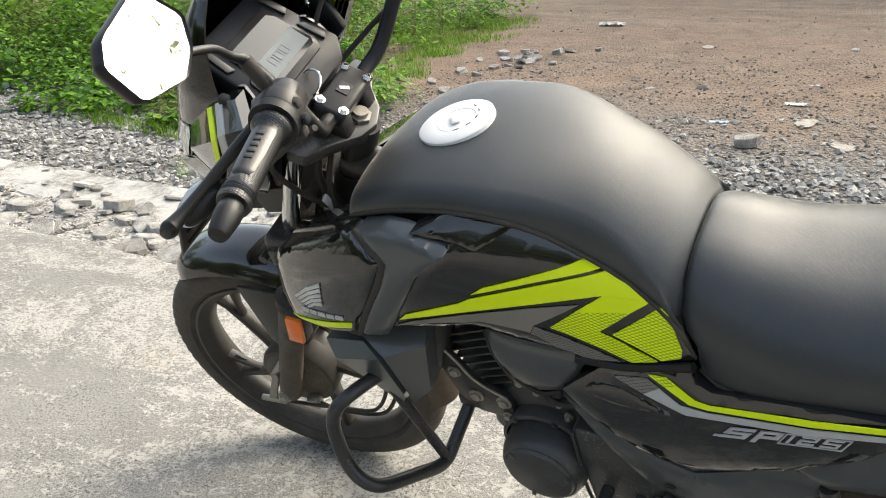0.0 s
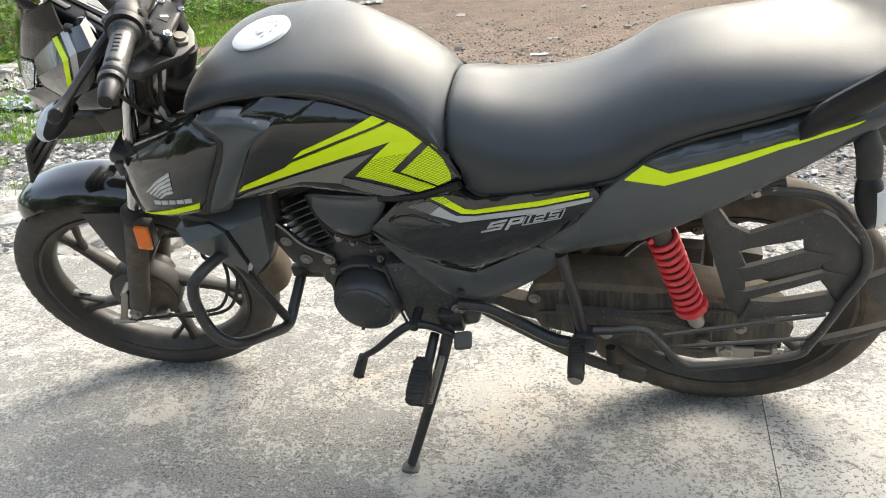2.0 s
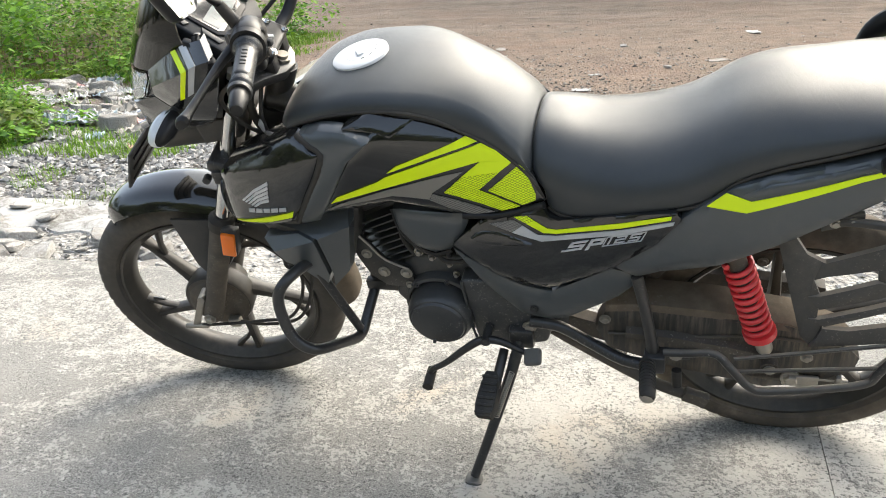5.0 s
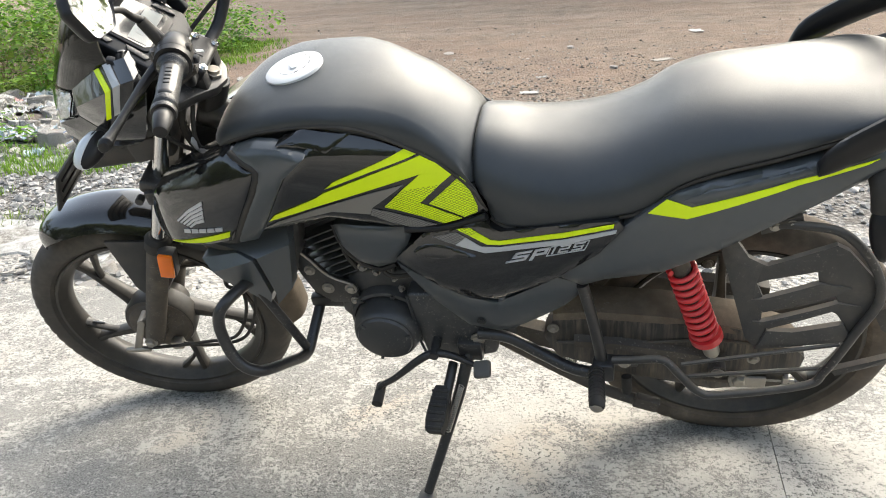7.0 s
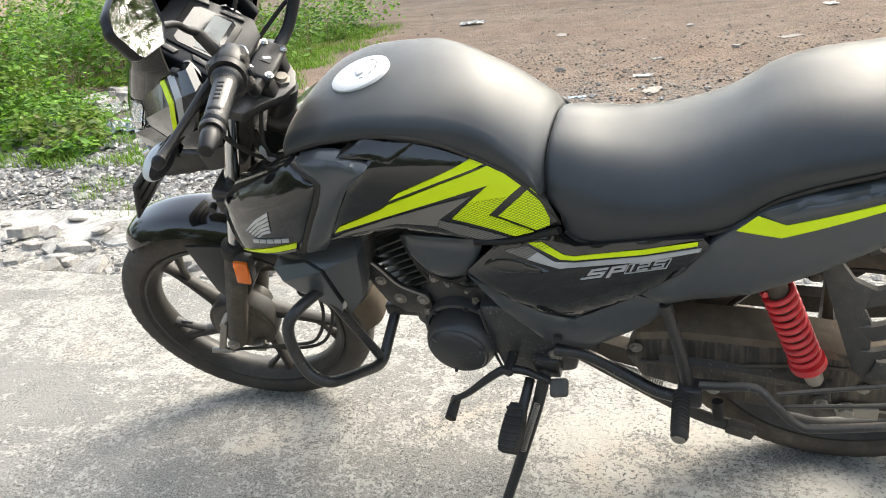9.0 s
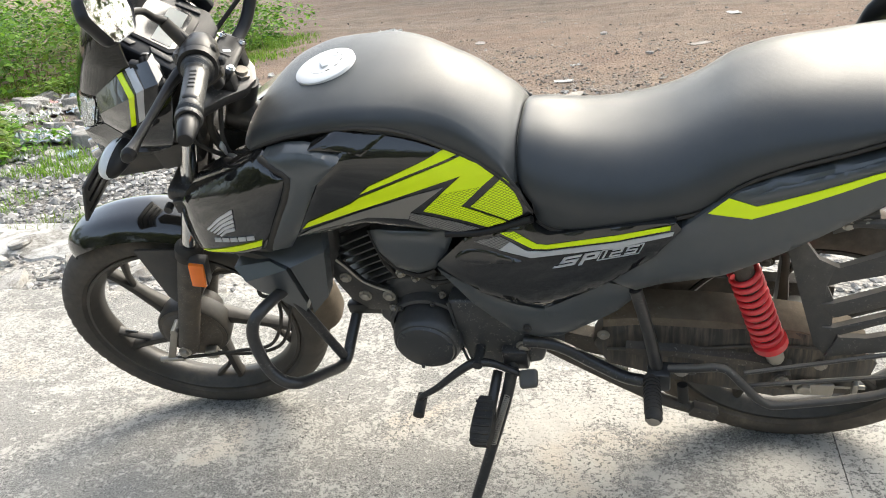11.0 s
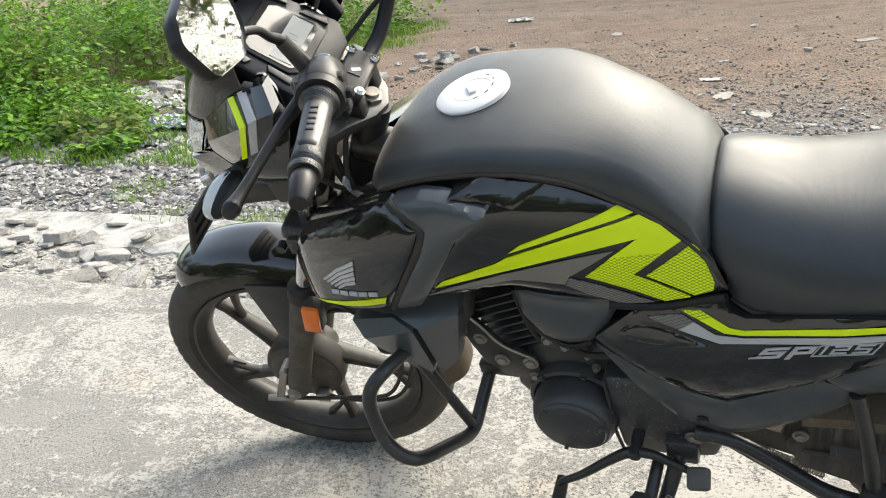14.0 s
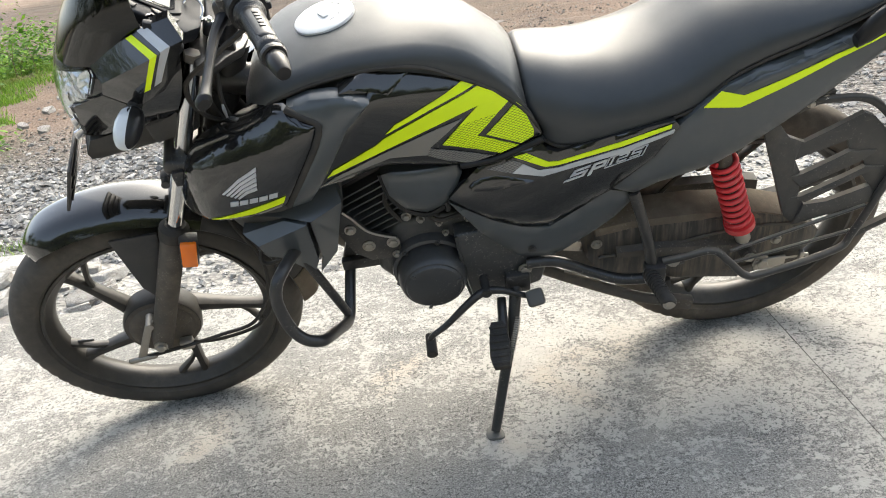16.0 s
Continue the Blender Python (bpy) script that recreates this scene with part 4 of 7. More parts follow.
# fork
for s, name in ((-1, "left"), (1, "right")):
    y = 0.078 * s
    leg = steered("fork_leg", tube([(-0.005, y, 0.292), (0.0, y, 0.308), (0.125, y, 0.598), (0.127, y, 0.603)], [0.0215, 0.023, 0.0245, 0.021], 20, 1), DIRTY, "dirty black fork slider")
    part("dust_seal", tube([(0.121, y, 0.588), (0.130, y, 0.610), (0.134, y, 0.619)], [0.0285, 0.0285, 0.020], 20, 1), SOFTRUBBER, leg)
    part("fork_tube", tube([(0.126, y, 0.60), (0.278, y, 0.952)], 0.0155, 20, 1), CHROME, leg, "chromed fork tube")
    part("fork_cap", tube([(0.278, y, 0.952), (0.283, y, 0.964)], 0.014, 6, 1), ZINC, leg)
    if s < 0:
        part("axle_nut", hexbolt((-0.004, -0.099, 0.3065), 0.010, 0.012), ZINC, leg)
        ref = part("reflector", block((0.030, 0.010, 0.062), (0, 0, 0), None, 0.003), AMBER, leg, "amber side reflector")
        ref.matrix_basis = Matrix.Translation((0.146, -0.122, 0.572)) @ Matrix.Rotation(radians(14), 4, "Y")
        back = part("reflector_bracket", block((0.034, 0.024, 0.066), (0, 0.016, 0), None, 0.002), PLASTIC, leg)
        back.matrix_basis = ref.matrix_basis
steered("lower_yoke", merge(block((0.075, 0.235, 0.030), (0.205, 0, 0.765), Matrix.Rotation(radians(24), 4, "Y"), 0.010, 3), tube([(0.165, -0.112, 0.752), (0.165, -0.128, 0.752)], 0.008, 8, 1),
                                       block((0.022, 0.012, 0.03), (0.192, -0.122, 0.757), None, 0.003)), FRAME, "black fork yoke")
top_yoke = steered("top_yoke", merge(plate([(0.262, 0.0), (0.275, 0.118), (0.308, 0.116), (0.326, 0.070), (0.354, 0.034), (0.364, 0.0), (0.354, -0.034), (0.326, -0.070), (0.304, -0.108), (0.275, -0.108)], 0, 0.020, 0.004)), FRAME, "black top yoke")
top_yoke.data.transform(Matrix.Translation((0.32, 0, 0.922)) @ Matrix.Rotation(radians(22), 4, "Y") @ Matrix(((1, 0, 0, -0.32), (0, 0, 1, 0), (0, 1, 0, 0), (0, 0, 0, 1))))
part("stem_nut", merge(tube([(0.333, 0, 0.910), (0.340, 0, 0.926)], 0.021, 24, 1), tube([(0.338, 0, 0.922), (0.346, 0, 0.940)], 0.0165, 6, 1), tube([(0.345, 0, 0.938), (0.348, 0, 0.946)], 0.011, 16, 1)), ZINC, top_yoke, "steering stem nut")
steered("steering_head", merge(tube([(0.235, 0, 0.70), (0.345, 0, 0.925)], 0.026, 18, 1), tube([(0.26, 0, 0.74), (0.30, 0, 0.84)], 0.03, 18, 1)), FRAME)


# front fender
def fender(a0, a1, r, w, drop, n, front=False):
    rings = []
    for i in range(n + 1):
        f = i / n
        a = radians(a0 + (a1 - a0) * f)
        c, s = math.cos(a), math.sin(a)
        tip = 1 - min(1, f / 0.20) if front else 0.0
        ww = w * (1 - 0.38 * tip ** 2)
        ring = []
        m = 15
        for j in range(m):
            u = -1 + 2 * j / (m - 1)
            rr = r - drop * abs(u) ** 2.6 - 0.010 * u * u - 0.016 * tip ** 3
            ring.append(Vector((rr * c, ww * math.copysign(abs(u) ** 0.75, u), rr * s)))
        for j in range(m):
            u = 1 - 2 * j / (m - 1)
            rr = r - 0.004 - drop * abs(u) ** 2.6 - 0.010 * u * u - 0.014 * tip ** 3
            ring.append(Vector((rr * c, (ww - 0.004) * math.copysign(abs(u) ** 0.75, u), rr * s)))
        rings.append(ring)
    return loft(rings)


fen = steered("front_fender", fender(121.5, 58, 0.352, 0.069, 0.024, 34, True), GLOSS, "glossy black front fender", angle=50)
fen.matrix_basis = STEER @ Matrix.Translation(AXLE_F)
part("fender_tail", fender(60, 6, 0.346, 0.060, 0.024, 30), PLASTIC, fen, "dusty rear half of the fender", 50)
part("mud_flap", fender(12, -2, 0.350, 0.062, 0.026, 8), MUD, fen, "mud-dusted flap", 50)
for s in (-1, 1):
    stay = plate([(-0.002, 0.292), (0.090, 0.285), (0.076, 0.20), (0.056, 0.115), (0.030, 0.112), (0.012, 0.150)], 0.060 * s, 0.068 * s, 0.003)
    part("fender_stay", stay, PLASTIC, fen, "black plastic stay")

# brake arm and cables at the front hub
arm = steered("brake_arm", merge(plate([(-0.018, 0.365), (0.004, 0.375), (-0.052, 0.262), (-0.072, 0.262)], -0.086, -0.080, 0.002), tube([(-0.008, -0.06, 0.365), (-0.008, -0.094, 0.365)], 0.009, 12, 1),
                                 tube([(-0.088, -0.083, 0.262), (-0.03, -0.083, 0.262)], 0.007, 10, 1)), ZINC, "rusty front brake arm")
part("brake_cable", tube([(-0.09, -0.083, 0.262), (0.02, -0.085, 0.270), (0.12, -0.086, 0.282), (0.20, -0.088, 0.302), (0.255, -0.09, 0.40), (0.262, -0.09, 0.50), (0.235, -0.085, 0.60), (0.225, -0.06, 0.74), (0.27, -0.03, 0.86)], 0.004, 8, 8), SOFTRUBBER, arm)
part("speedometer_cable", tube([(0.035, -0.075, 0.272), (0.12, -0.08, 0.262), (0.215, -0.083, 0.290), (0.275, -0.085, 0.40), (0.285, -0.085, 0.50), (0.25, -0.08, 0.62), (0.25, -0.05, 0.80)], 0.004, 8, 8), SOFTRUBBER, arm)
part("cable_end", block((0.03, 0.022, 0.026), (0.04, -0.074, 0.268), None, 0.005), ZINC, arm)


# ---- handlebar, instruments, headlamp ----
bar = steered("handlebar", tube([(0.434, -0.376, 1.101), (0.414, -0.280, 1.100), (0.400, -0.215, 1.098), (0.384, -0.172, 1.076), (0.350, -0.105, 0.992), (0.333, -0.06, 0.970), (0.330, 0, 0.968), (0.333, 0.06, 0.970), (0.350, 0.105, 0.992),
                                 (0.384, 0.172, 1.076), (0.400, 0.215, 1.098), (0.414, 0.280, 1.100), (0.434, 0.376, 1.101)], 0.0112, 14, 8), SMOOTH, "black tubular handlebar")
clamp = part("bar_clamp", merge(block((0.046, 0.105, 0.026), (0.328, 0, 0.972), Matrix.Rotation(radians(32), 4, "Y"), 0.007, 3), block((0.04, 0.03, 0.05), (0.327, -0.035, 0.946), None, 0.006), block((0.04, 0.03, 0.05), (0.327, 0.035, 0.946), None, 0.006)), SMOOTH, bar, "black handlebar clamp with four bolts")
up_axis = (math.sin(radians(32)), 0, math.cos(radians(32)))
for dx in (-0.015, 0.015):
    for y in (-0.040, 0.040):
        part("clamp_bolt", hexbolt((0.3345 + dx, y, 0.9825 - 0.63 * dx), 0.0052, 0.006, up_axis), CHROME, bar)
badge = part("clamp_badge", block((0.018, 0.022, 0.0012), (0, 0, 0), None, 0), INK, bar)
badge.matrix_basis = Matrix.Translation((0.3355, 0, 0.9838)) @ Matrix.Rotation(radians(32), 4, "Y")
inner = part("badge_shape", block((0.014, 0.006, 0.0012), (0, 0, 0.0006), Matrix.Rotation(radians(35), 4, "Z"), 0), SILVER, bar)
inner.matrix_basis = badge.matrix_basis


def grip(s):
    """Rubber grip with ribs, raised lettering panel and end weight, from the switch box outwards."""
    a, b = Vector((0.405, s * 0.240, 1.099)), Vector((0.437, s * 0.393, 1.101))
    d = (b - a).normalized()
    prof = [(0.0, 0.0225), (0.006, 0.023), (0.010, 0.0195), (0.016, 0.0162), (0.10, 0.0160), (0.112, 0.0178), (0.114, 0.0162), (0.117, 0.018), (0.120, 0.0162), (0.123, 0.0182), (0.129, 0.0166)]
    bm = bmesh.new()
    m = d.to_track_quat("Y", "Z").to_matrix().to_4x4()
    lathe([(0.0, 0.0)] + [(r, t) for t, r in prof] + [(0.0, 0.131)], 28, bm=bm)
    bmesh.ops.transform(bm, matrix=Matrix.Translation(a) @ m, verts=bm.verts)
    g = part("grip", bm, GRIPRUBBER, bar, "ribbed black rubber grip", 50)
    arc = [radians(-50 + 10 * k) for k in range(11)]
    rings = []
    for t, r, k in ((0.014, 0.0160, 0.70), (0.016, 0.0174, 0.80), (0.026, 0.0176, 1.0), (0.062, 0.0176, 0.95), (0.090, 0.0176, 0.80), (0.096, 0.0174, 0.66), (0.098, 0.0160, 0.60)):
        rings.append([Vector((r * math.sin(q * k), t, r * math.cos(q * k))) for q in arc] + [Vector((0.012 * math.sin(q * k), t, 0.012 * math.cos(q * k))) for q in reversed(arc)])
    pad = part("grip_pad", loft(rings), PADRUBBER, bar, "smooth raised grip pad", 40)
    pad.matrix_basis = Matrix.Translation(a) @ m @ Matrix.Rotation(radians(-14), 4, "Y")
    for k in range(5):
        mark = part("raised_mark", block((0.0085, 0.0062, 0.0016), (0, 0.034 + 0.0098 * k, 0.0177), None, 0.0006), PADRUBBER, bar)
        mark.matrix_basis = pad.matrix_basis
    w = bmesh.new()
    lathe([(0.0, 0.0), (0.0115, 0.0), (0.0135, 0.004), (0.0135, 0.018), (0.0105, 0.040), (0.009, 0.043), (0.0, 0.044)], 24, bm=w)
    bmesh.ops.transform(w, matrix=Matrix.Translation(b - d * 0.028) @ m, verts=w.verts)
    part("bar_end", w, SMOOTH, bar, "black bar-end weight")
    box = bmesh.new()
    lathe([(0.0, -0.062), (0.021, -0.062), (0.0235, -0.058), (0.0235, -0.040), (0.0245, -0.039), (0.0245, -0.036), (0.0275, -0.035), (0.0285, -0.016), (0.0275, -0.013), (0.0285, -0.012), (0.0275, -0.001), (0.0, 0.001)], 28, bm=box)
    bmesh.ops.scale(box, vec=(1.0, 1, 1.05), verts=box.verts)
    bmesh.ops.transform(box, matrix=Matrix.Translation(a) @ m, verts=box.verts)
    sw = part("switch_box", box, SMOOTH, bar, "black switch housing", 45)
    for k, (dx, dz, col) in enumerate(((0.024, 0.012, SOFTRUBBER), (0.029, -0.006, GREYPLASTIC), (0.022, -0.020, SOFTRUBBER))):
        part("switch_button", block((0.014, 0.012, 0.011), a + d * (-0.028 + 0.004 * k) + Vector((dx, 0, dz)), None, 0.003), col, sw)
    # lever with its perch
    lever = [a + Vector((-0.036, s * -0.040, -0.014)), a + Vector((-0.054, s * -0.005, -0.024)), a + Vector((-0.064, s * 0.040, -0.031)), a + Vector((-0.072, s * 0.090, -0.037)), a + Vector((-0.077, s * 0.122, -0.040)), a + Vector((-0.077, s * 0.133, -0.040))]
    lv = part("lever", tube(lever, [0.014, 0.0105, 0.009, 0.008, 0.0095, 0.014, 0.009], 12, 6, flat=0.75), SMOOTH, bar, "black hand lever")
    part("lever_perch", merge(block((0.045, 0.036, 0.028), a + Vector((-0.026, s * -0.045, -0.008)), Matrix.Rotation(radians(15 * s), 4, "Z"), 0.007, 3), tube([a + Vector((-0.036, s * -0.035, -0.028)), a + Vector((-0.036, s * -0.035, 0.010))], 0.0075, 12, 1)), FRAME, lv)
    # mirror
    root = Vector((0.375, s * 0.176, 1.096))
    stem = [root, root + Vector((-0.010, s * 0.001, 0.022)), Vector((0.354, s * 0.181, 1.144)), Vector((0.352, s * 0.197, 1.160)), Vector((0.352, s * 0.218, 1.182)), Vector((0.352, s * 0.262, 1.203))]
    st = part("mirror_stem", tube(stem, [0.0105, 0.0098, 0.0074, 0.0054, 0.0048, 0.0048], 12, 8), SMOOTH, bar, "black mirror stem")
    part("stem_boot", tube([root - Vector((0, 0, 0.006)), stem[2]], [0.0110, 0.0088], 14, 1), SOFTRUBBER, st)
    corners = [(-0.026, 0.049), (-0.049, 0.031), (-0.038, -0.016), (0.037, -0.038), (0.074, -0.025), (0.097, 0.003), (0.063, 0.055)]
    outline = []
    for i, q in enumerate(corners):
        before, after = corners[i - 1], corners[(i + 1) % len(corners)]
        for f, o in ((0.28, before), (0.10, before), (0.10, after), (0.28, after)):
            outline.append((q[0] + (o[0] - q[0]) * f - 0.024, q[1] + (o[1] - q[1]) * f - 0.008))
    n, u, v = Vector((0.9431, -s * 0.2192, 0.25)), Vector((-0.2264, -s * 0.974, 0)), Vector((-0.2435, s * 0.0566, 0.9682))
    c = Vector((0.3734, s * 0.3256, 1.2286)) + u * 0.024 + v * 0.008

    def ring(k, y):
        return [c + u * (x * k) + v * (z * k) - n * y for x, z in outline]

    shell = part("mirror_shell", loft([ring(0.945, 0.001), ring(0.962, -0.003), ring(0.988, -0.001), ring(1.0, 0.005), ring(0.95, 0.013), ring(0.78, 0.020), ring(0.35, 0.023)]), SMOOTH, st, "black mirror housing", 60)
    part("mirror_glass", loft([ring(0.95, 0.0005), ring(0.95, -0.0007)]), MIRROR, st, "dusty mirror glass")
    return g


def grip_rubber():
    m = Nodes("knurled grip rubber")
    a = m.node("ShaderNodeTexVoronoi", "Distance", Vector=m.co, Scale=420.0, Randomness=0.2)
    m.bump(a, 0.55, 0.001)
    return m.done(Base_Color=m.mix(m.noise(60), (0.009, 0.009, 0.009), (0.02, 0.019, 0.018)), Roughness=0.3)


GRIPRUBBER = grip_rubber()
PADRUBBER = plain("worn grip rubber", (0.016, 0.0155, 0.015), 0.28, dust=0.03, grain=0.1)
grip(-1)
grip(1)
key = part("key", merge(block((0.022, 0.018, 0.006), (0.276, -0.012, 0.992), Matrix.Rotation(radians(25), 4, "Y"), 0.003), tube([(0.279, -0.012, 0.972), (0.276, -0.012, 0.990)], 0.004, 8, 1)), SOFTRUBBER, bar, "ignition key left in its lock")
part("key_ring", tube([(0.297 + 0.017 * math.cos(t), -0.020 + 0.017 * math.sin(t), 1.004 + 0.012 * math.sin(t)) for t in (2 * math.pi * i / 14 for i in range(14))], 0.0019, 6, 3, True), CHROME, bar, "steel key ring")
part("key_ring", tube([(0.300 + 0.010 * math.cos(t), -0.030 + 0.010 * math.sin(t), 0.992) for t in (2 * math.pi * i / 12 for i in range(12))], 0.0019, 6, 3, True), CHROME, bar, "steel key ring")
part("ignition_lock", tube([(0.269, -0.012, 0.930), (0.277, -0.012, 0.972)], [0.022, 0.019], 20, 1), SMOOTH, bar)
# cables about the steering head
for k, pts in enumerate(([(0.40, -0.17, 1.045), (0.33, -0.16, 1.00), (0.26, -0.12, 0.93), (0.27, -0.07, 0.83), (0.36, -0.05, 0.78), (0.46, -0.05, 0.76)],
                         [(0.41, 0.16, 1.055), (0.32, 0.12, 1.00), (0.25, 0.04, 0.93), (0.27, -0.03, 0.82), (0.35, -0.06, 0.74)],
                         [(0.30, -0.05, 0.93), (0.275, -0.055, 0.86), (0.30, -0.05, 0.78), (0.38, -0.05, 0.73)],
                         [(0.31, -0.02, 0.93), (0.30, -0.075, 0.85), (0.335, -0.08, 0.77), (0.40, -0.07, 0.72)],
                         [(0.43, 0.20, 1.06), (0.40, 0.20, 1.12), (0.30, 0.15, 1.10), (0.24, 0.08, 1.00)])):
    part("cable", tube(pts, 0.0042 if k != 2 else 0.007, 8, 8), SOFTRUBBER, bar)
part("cable_tag", block((0.004, 0.012, 0.030), (0.300, -0.085, 0.845), Matrix.Rotation(radians(20), 4, "X"), 0.001), SILVER, bar)
part("cable_tag", block((0.004, 0.010, 0.020), (0.318, -0.085, 0.812), Matrix.Rotation(radians(-20), 4, "X"), 0.001), SILVER, bar)


def bow(z, f, w, r, n=22, p=2.2, y_in=0.0):
    """A line round the nose at one height, from the near side over the front to the far side."""
    out = []
    for i in range(n + 1):
        a = math.pi * i / n
        c, s = math.cos(a), math.sin(a)
        y = -(w - y_in) * math.copysign(abs(c) ** (2 / p), c)
        out.append(Vector((r - (r - f - y_in) * abs(s) ** (2 / p), y, z)))
    return out


def shell(rows, n=40, thick=0.005, **kw):
    rings = []
    for z, f, w, r in table(rows, n):
        a, b = bow(z, f, w, r, **kw), bow(z, f, w, r, y_in=thick, **kw)
        rings.append(a + b[::-1])
    return loft(rings)


NOSE = [(0.810, 0.056, 0.048, 0.115), (0.835, 0.050, 0.068, 0.150), (0.865, 0.042, 0.098, 0.205), (0.90, 0.042, 0.122, 0.240), (0.95, 0.054, 0.127, 0.262), (0.99, 0.074, 0.110, 0.270), (1.025, 0.098, 0.098, 0.265), (1.048, 0.112, 0.090, 0.250)]
nose = steered("headlamp_cowl", shell(NOSE), GLOSS, "glossy black headlamp cowl with lime and grey stripes", angle=55)
VISOR = [(0.962, 0.054, 0.088, 0.165), (0.985, 0.064, 0.104, 0.195), (1.03, 0.090, 0.120, 0.232), (1.06, 0.112, 0.124, 0.232), (1.10, 0.140, 0.110, 0.230), (1.135, 0.168, 0.090, 0.232), (1.158, 0.190, 0.066, 0.232)]
visor = part("visor", shell(VISOR, 30, 0.004), SMOKED, nose, "smoked black visor", 55)
def front_shell(limit, lift, thick, n=26, m=21):
    """The part of the cowl's front ahead of limit(z), lifted off it."""
    rings = []
    for z in np.linspace(0.812, 0.986, n):
        zz, f, w, r = min(table(NOSE, 400), key=lambda row: abs(row[0] - z))
        a0 = math.asin(min(1.0, max(0.0, (r - limit(z)) / (r - f))) ** 1.1)
        line, inner_line = [], []
        for k in range(m):
            a = a0 + (math.pi - 2 * a0) * k / (m - 1)
            c, q = math.cos(a), math.sin(a)
            for out, d in ((line, lift + thick), (inner_line, lift)):
                out.append(Vector((r - (r - f + d) * abs(q) ** (2 / 2.2), -(w + d) * math.copysign(abs(c) ** (2 / 2.2), c), z)))
        rings.append(line + inner_line[::-1])
    return loft(rings)


def lens_edge(z):
    return float(np.interp(z, [0.81, 0.85, 0.90, 0.921, 0.934, 0.972, 0.99], [0.066, 0.062, 0.068, 0.078, 0.108, 0.130, 0.126]))


part("reflector_bowl", front_shell(lens_edge, 0.0005, 0.002), REFLECTOR, nose, "silvered lamp reflector", 55)
lamp = part("headlamp_lens", front_shell(lens_edge, 0.005, 0.003), LENS, nose, "clear headlamp lens", 55)
for s in (-1, 1):
    for zz in (0.855, 0.880, 0.905, 0.930):
        part("reflector_facet", block((0.03, 0.006, 0.016), (0.060 + 0.25 * (zz - 0.855), s * 0.066, zz), Matrix.Rotation(radians(-40 * s), 4, "Z"), 0.002), CHROME, nose)
part("chin", loft([[Vector((x, -w, z)), Vector((x - 0.012, 0, z - 0.004)), Vector((x, w, z)), Vector((x + d, w * 0.9, z + 0.006)), Vector((x + d, -w * 0.9, z + 0.006))] for x, w, z, d in
                   ((0.066, 0.074, 0.838, 0.10), (0.050, 0.072, 0.812, 0.13), (0.048, 0.058, 0.790, 0.14), (0.060, 0.045, 0.778, 0.12))]), PLASTIC, nose)
part("lamp_bracket", merge(block((0.085, 0.16, 0.05), (0.205, 0, 0.835), Matrix.Rotation(radians(-8), 4, "Y"), 0.008), block((0.06, 0.15, 0.06), (0.235, 0, 0.885), None, 0.008)), PLASTIC, nose)


# folded side panels of the cowl: rows of (x, half width, z) along the top, the ridge, the foot and the lower edge
COWL_ROWS = [[(0.125, 0.083, 0.991), (0.165, 0.104, 1.014), (0.206, 0.1235, 1.036), (0.217, 0.1245, 1.0405), (0.227, 0.127, 1.046), (0.242, 0.129, 1.052), (0.281, 0.147, 1.068)],
             [(0.144, 0.127, 0.972), (0.190, 0.151, 0.997), (0.239, 0.174, 1.0225), (0.252, 0.1775, 1.029), (0.259, 0.1795, 1.0335), (0.276, 0.184, 1.042), (0.294, 0.170, 1.040)],
             [(0.134, 0.115, 0.945), (0.168, 0.136, 0.946), (0.208, 0.159, 0.962), (0.219, 0.161, 0.966), (0.2265, 0.1615, 0.970), (0.239, 0.161, 0.975), (0.258, 0.159, 0.978)],
             [(0.132, 0.110, 0.925), (0.164, 0.128, 0.928), (0.194, 0.148, 0.936), (0.203, 0.149, 0.939), (0.209, 0.149, 0.941), (0.220, 0.149, 0.945), (0.236, 0.149, 0.952)]]


def on_cowl(s, row, col, out=0.0):
    x, w, z = COWL_ROWS[row][col]
    return Vector((x, s * (w + out), z + (0.9 * out if row < 2 else 0.0)))


for s in (-1, 1):
    bm = loft([[on_cowl(s, r, k) for k in range(7)] for r in range(4)], closed=False)
    ext = bmesh.ops.extrude_edge_only(bm, edges=[e for e in bm.edges if e.is_boundary])
    for v in ext["geom"]:
        if isinstance(v, bmesh.types.BMVert):
            v.co.y -= s * 0.022
    part("cowl_side", bm, GLOSS, nose, "folded glossy black side of the headlamp cowl", 18)
    chin = facets([(0.075, 0.093, 0.921), (0.104, 0.103, 0.933), (0.134, 0.116, 0.945), (0.166, 0.131, 0.930), (0.163, 0.120, 0.885), (0.100, 0.086, 0.853), (0.060, 0.064, 0.845), (0.120, 0.108, 0.905)],
                  ((0, 1, 7), (1, 2, 3, 7), (7, 3, 4, 5), (0, 7, 5, 6)), 0.02)
    part("cowl_chin", chin if s < 0 else flipped(chin), GLOSS, nose, "", 12)
    for name, col, material in (("lime_stripe", 2, LIME), ("grey_stripe", 4, SILVER)):
        rings = []
        for r in range(3):
            rings.append([on_cowl(s, r, col, 0.0014), on_cowl(s, r, col + 1, 0.0014), on_cowl(s, r, col + 1, -0.001), on_cowl(s, r, col, -0.001)])
        part(name, loft(rings), material, nose, "", 18)

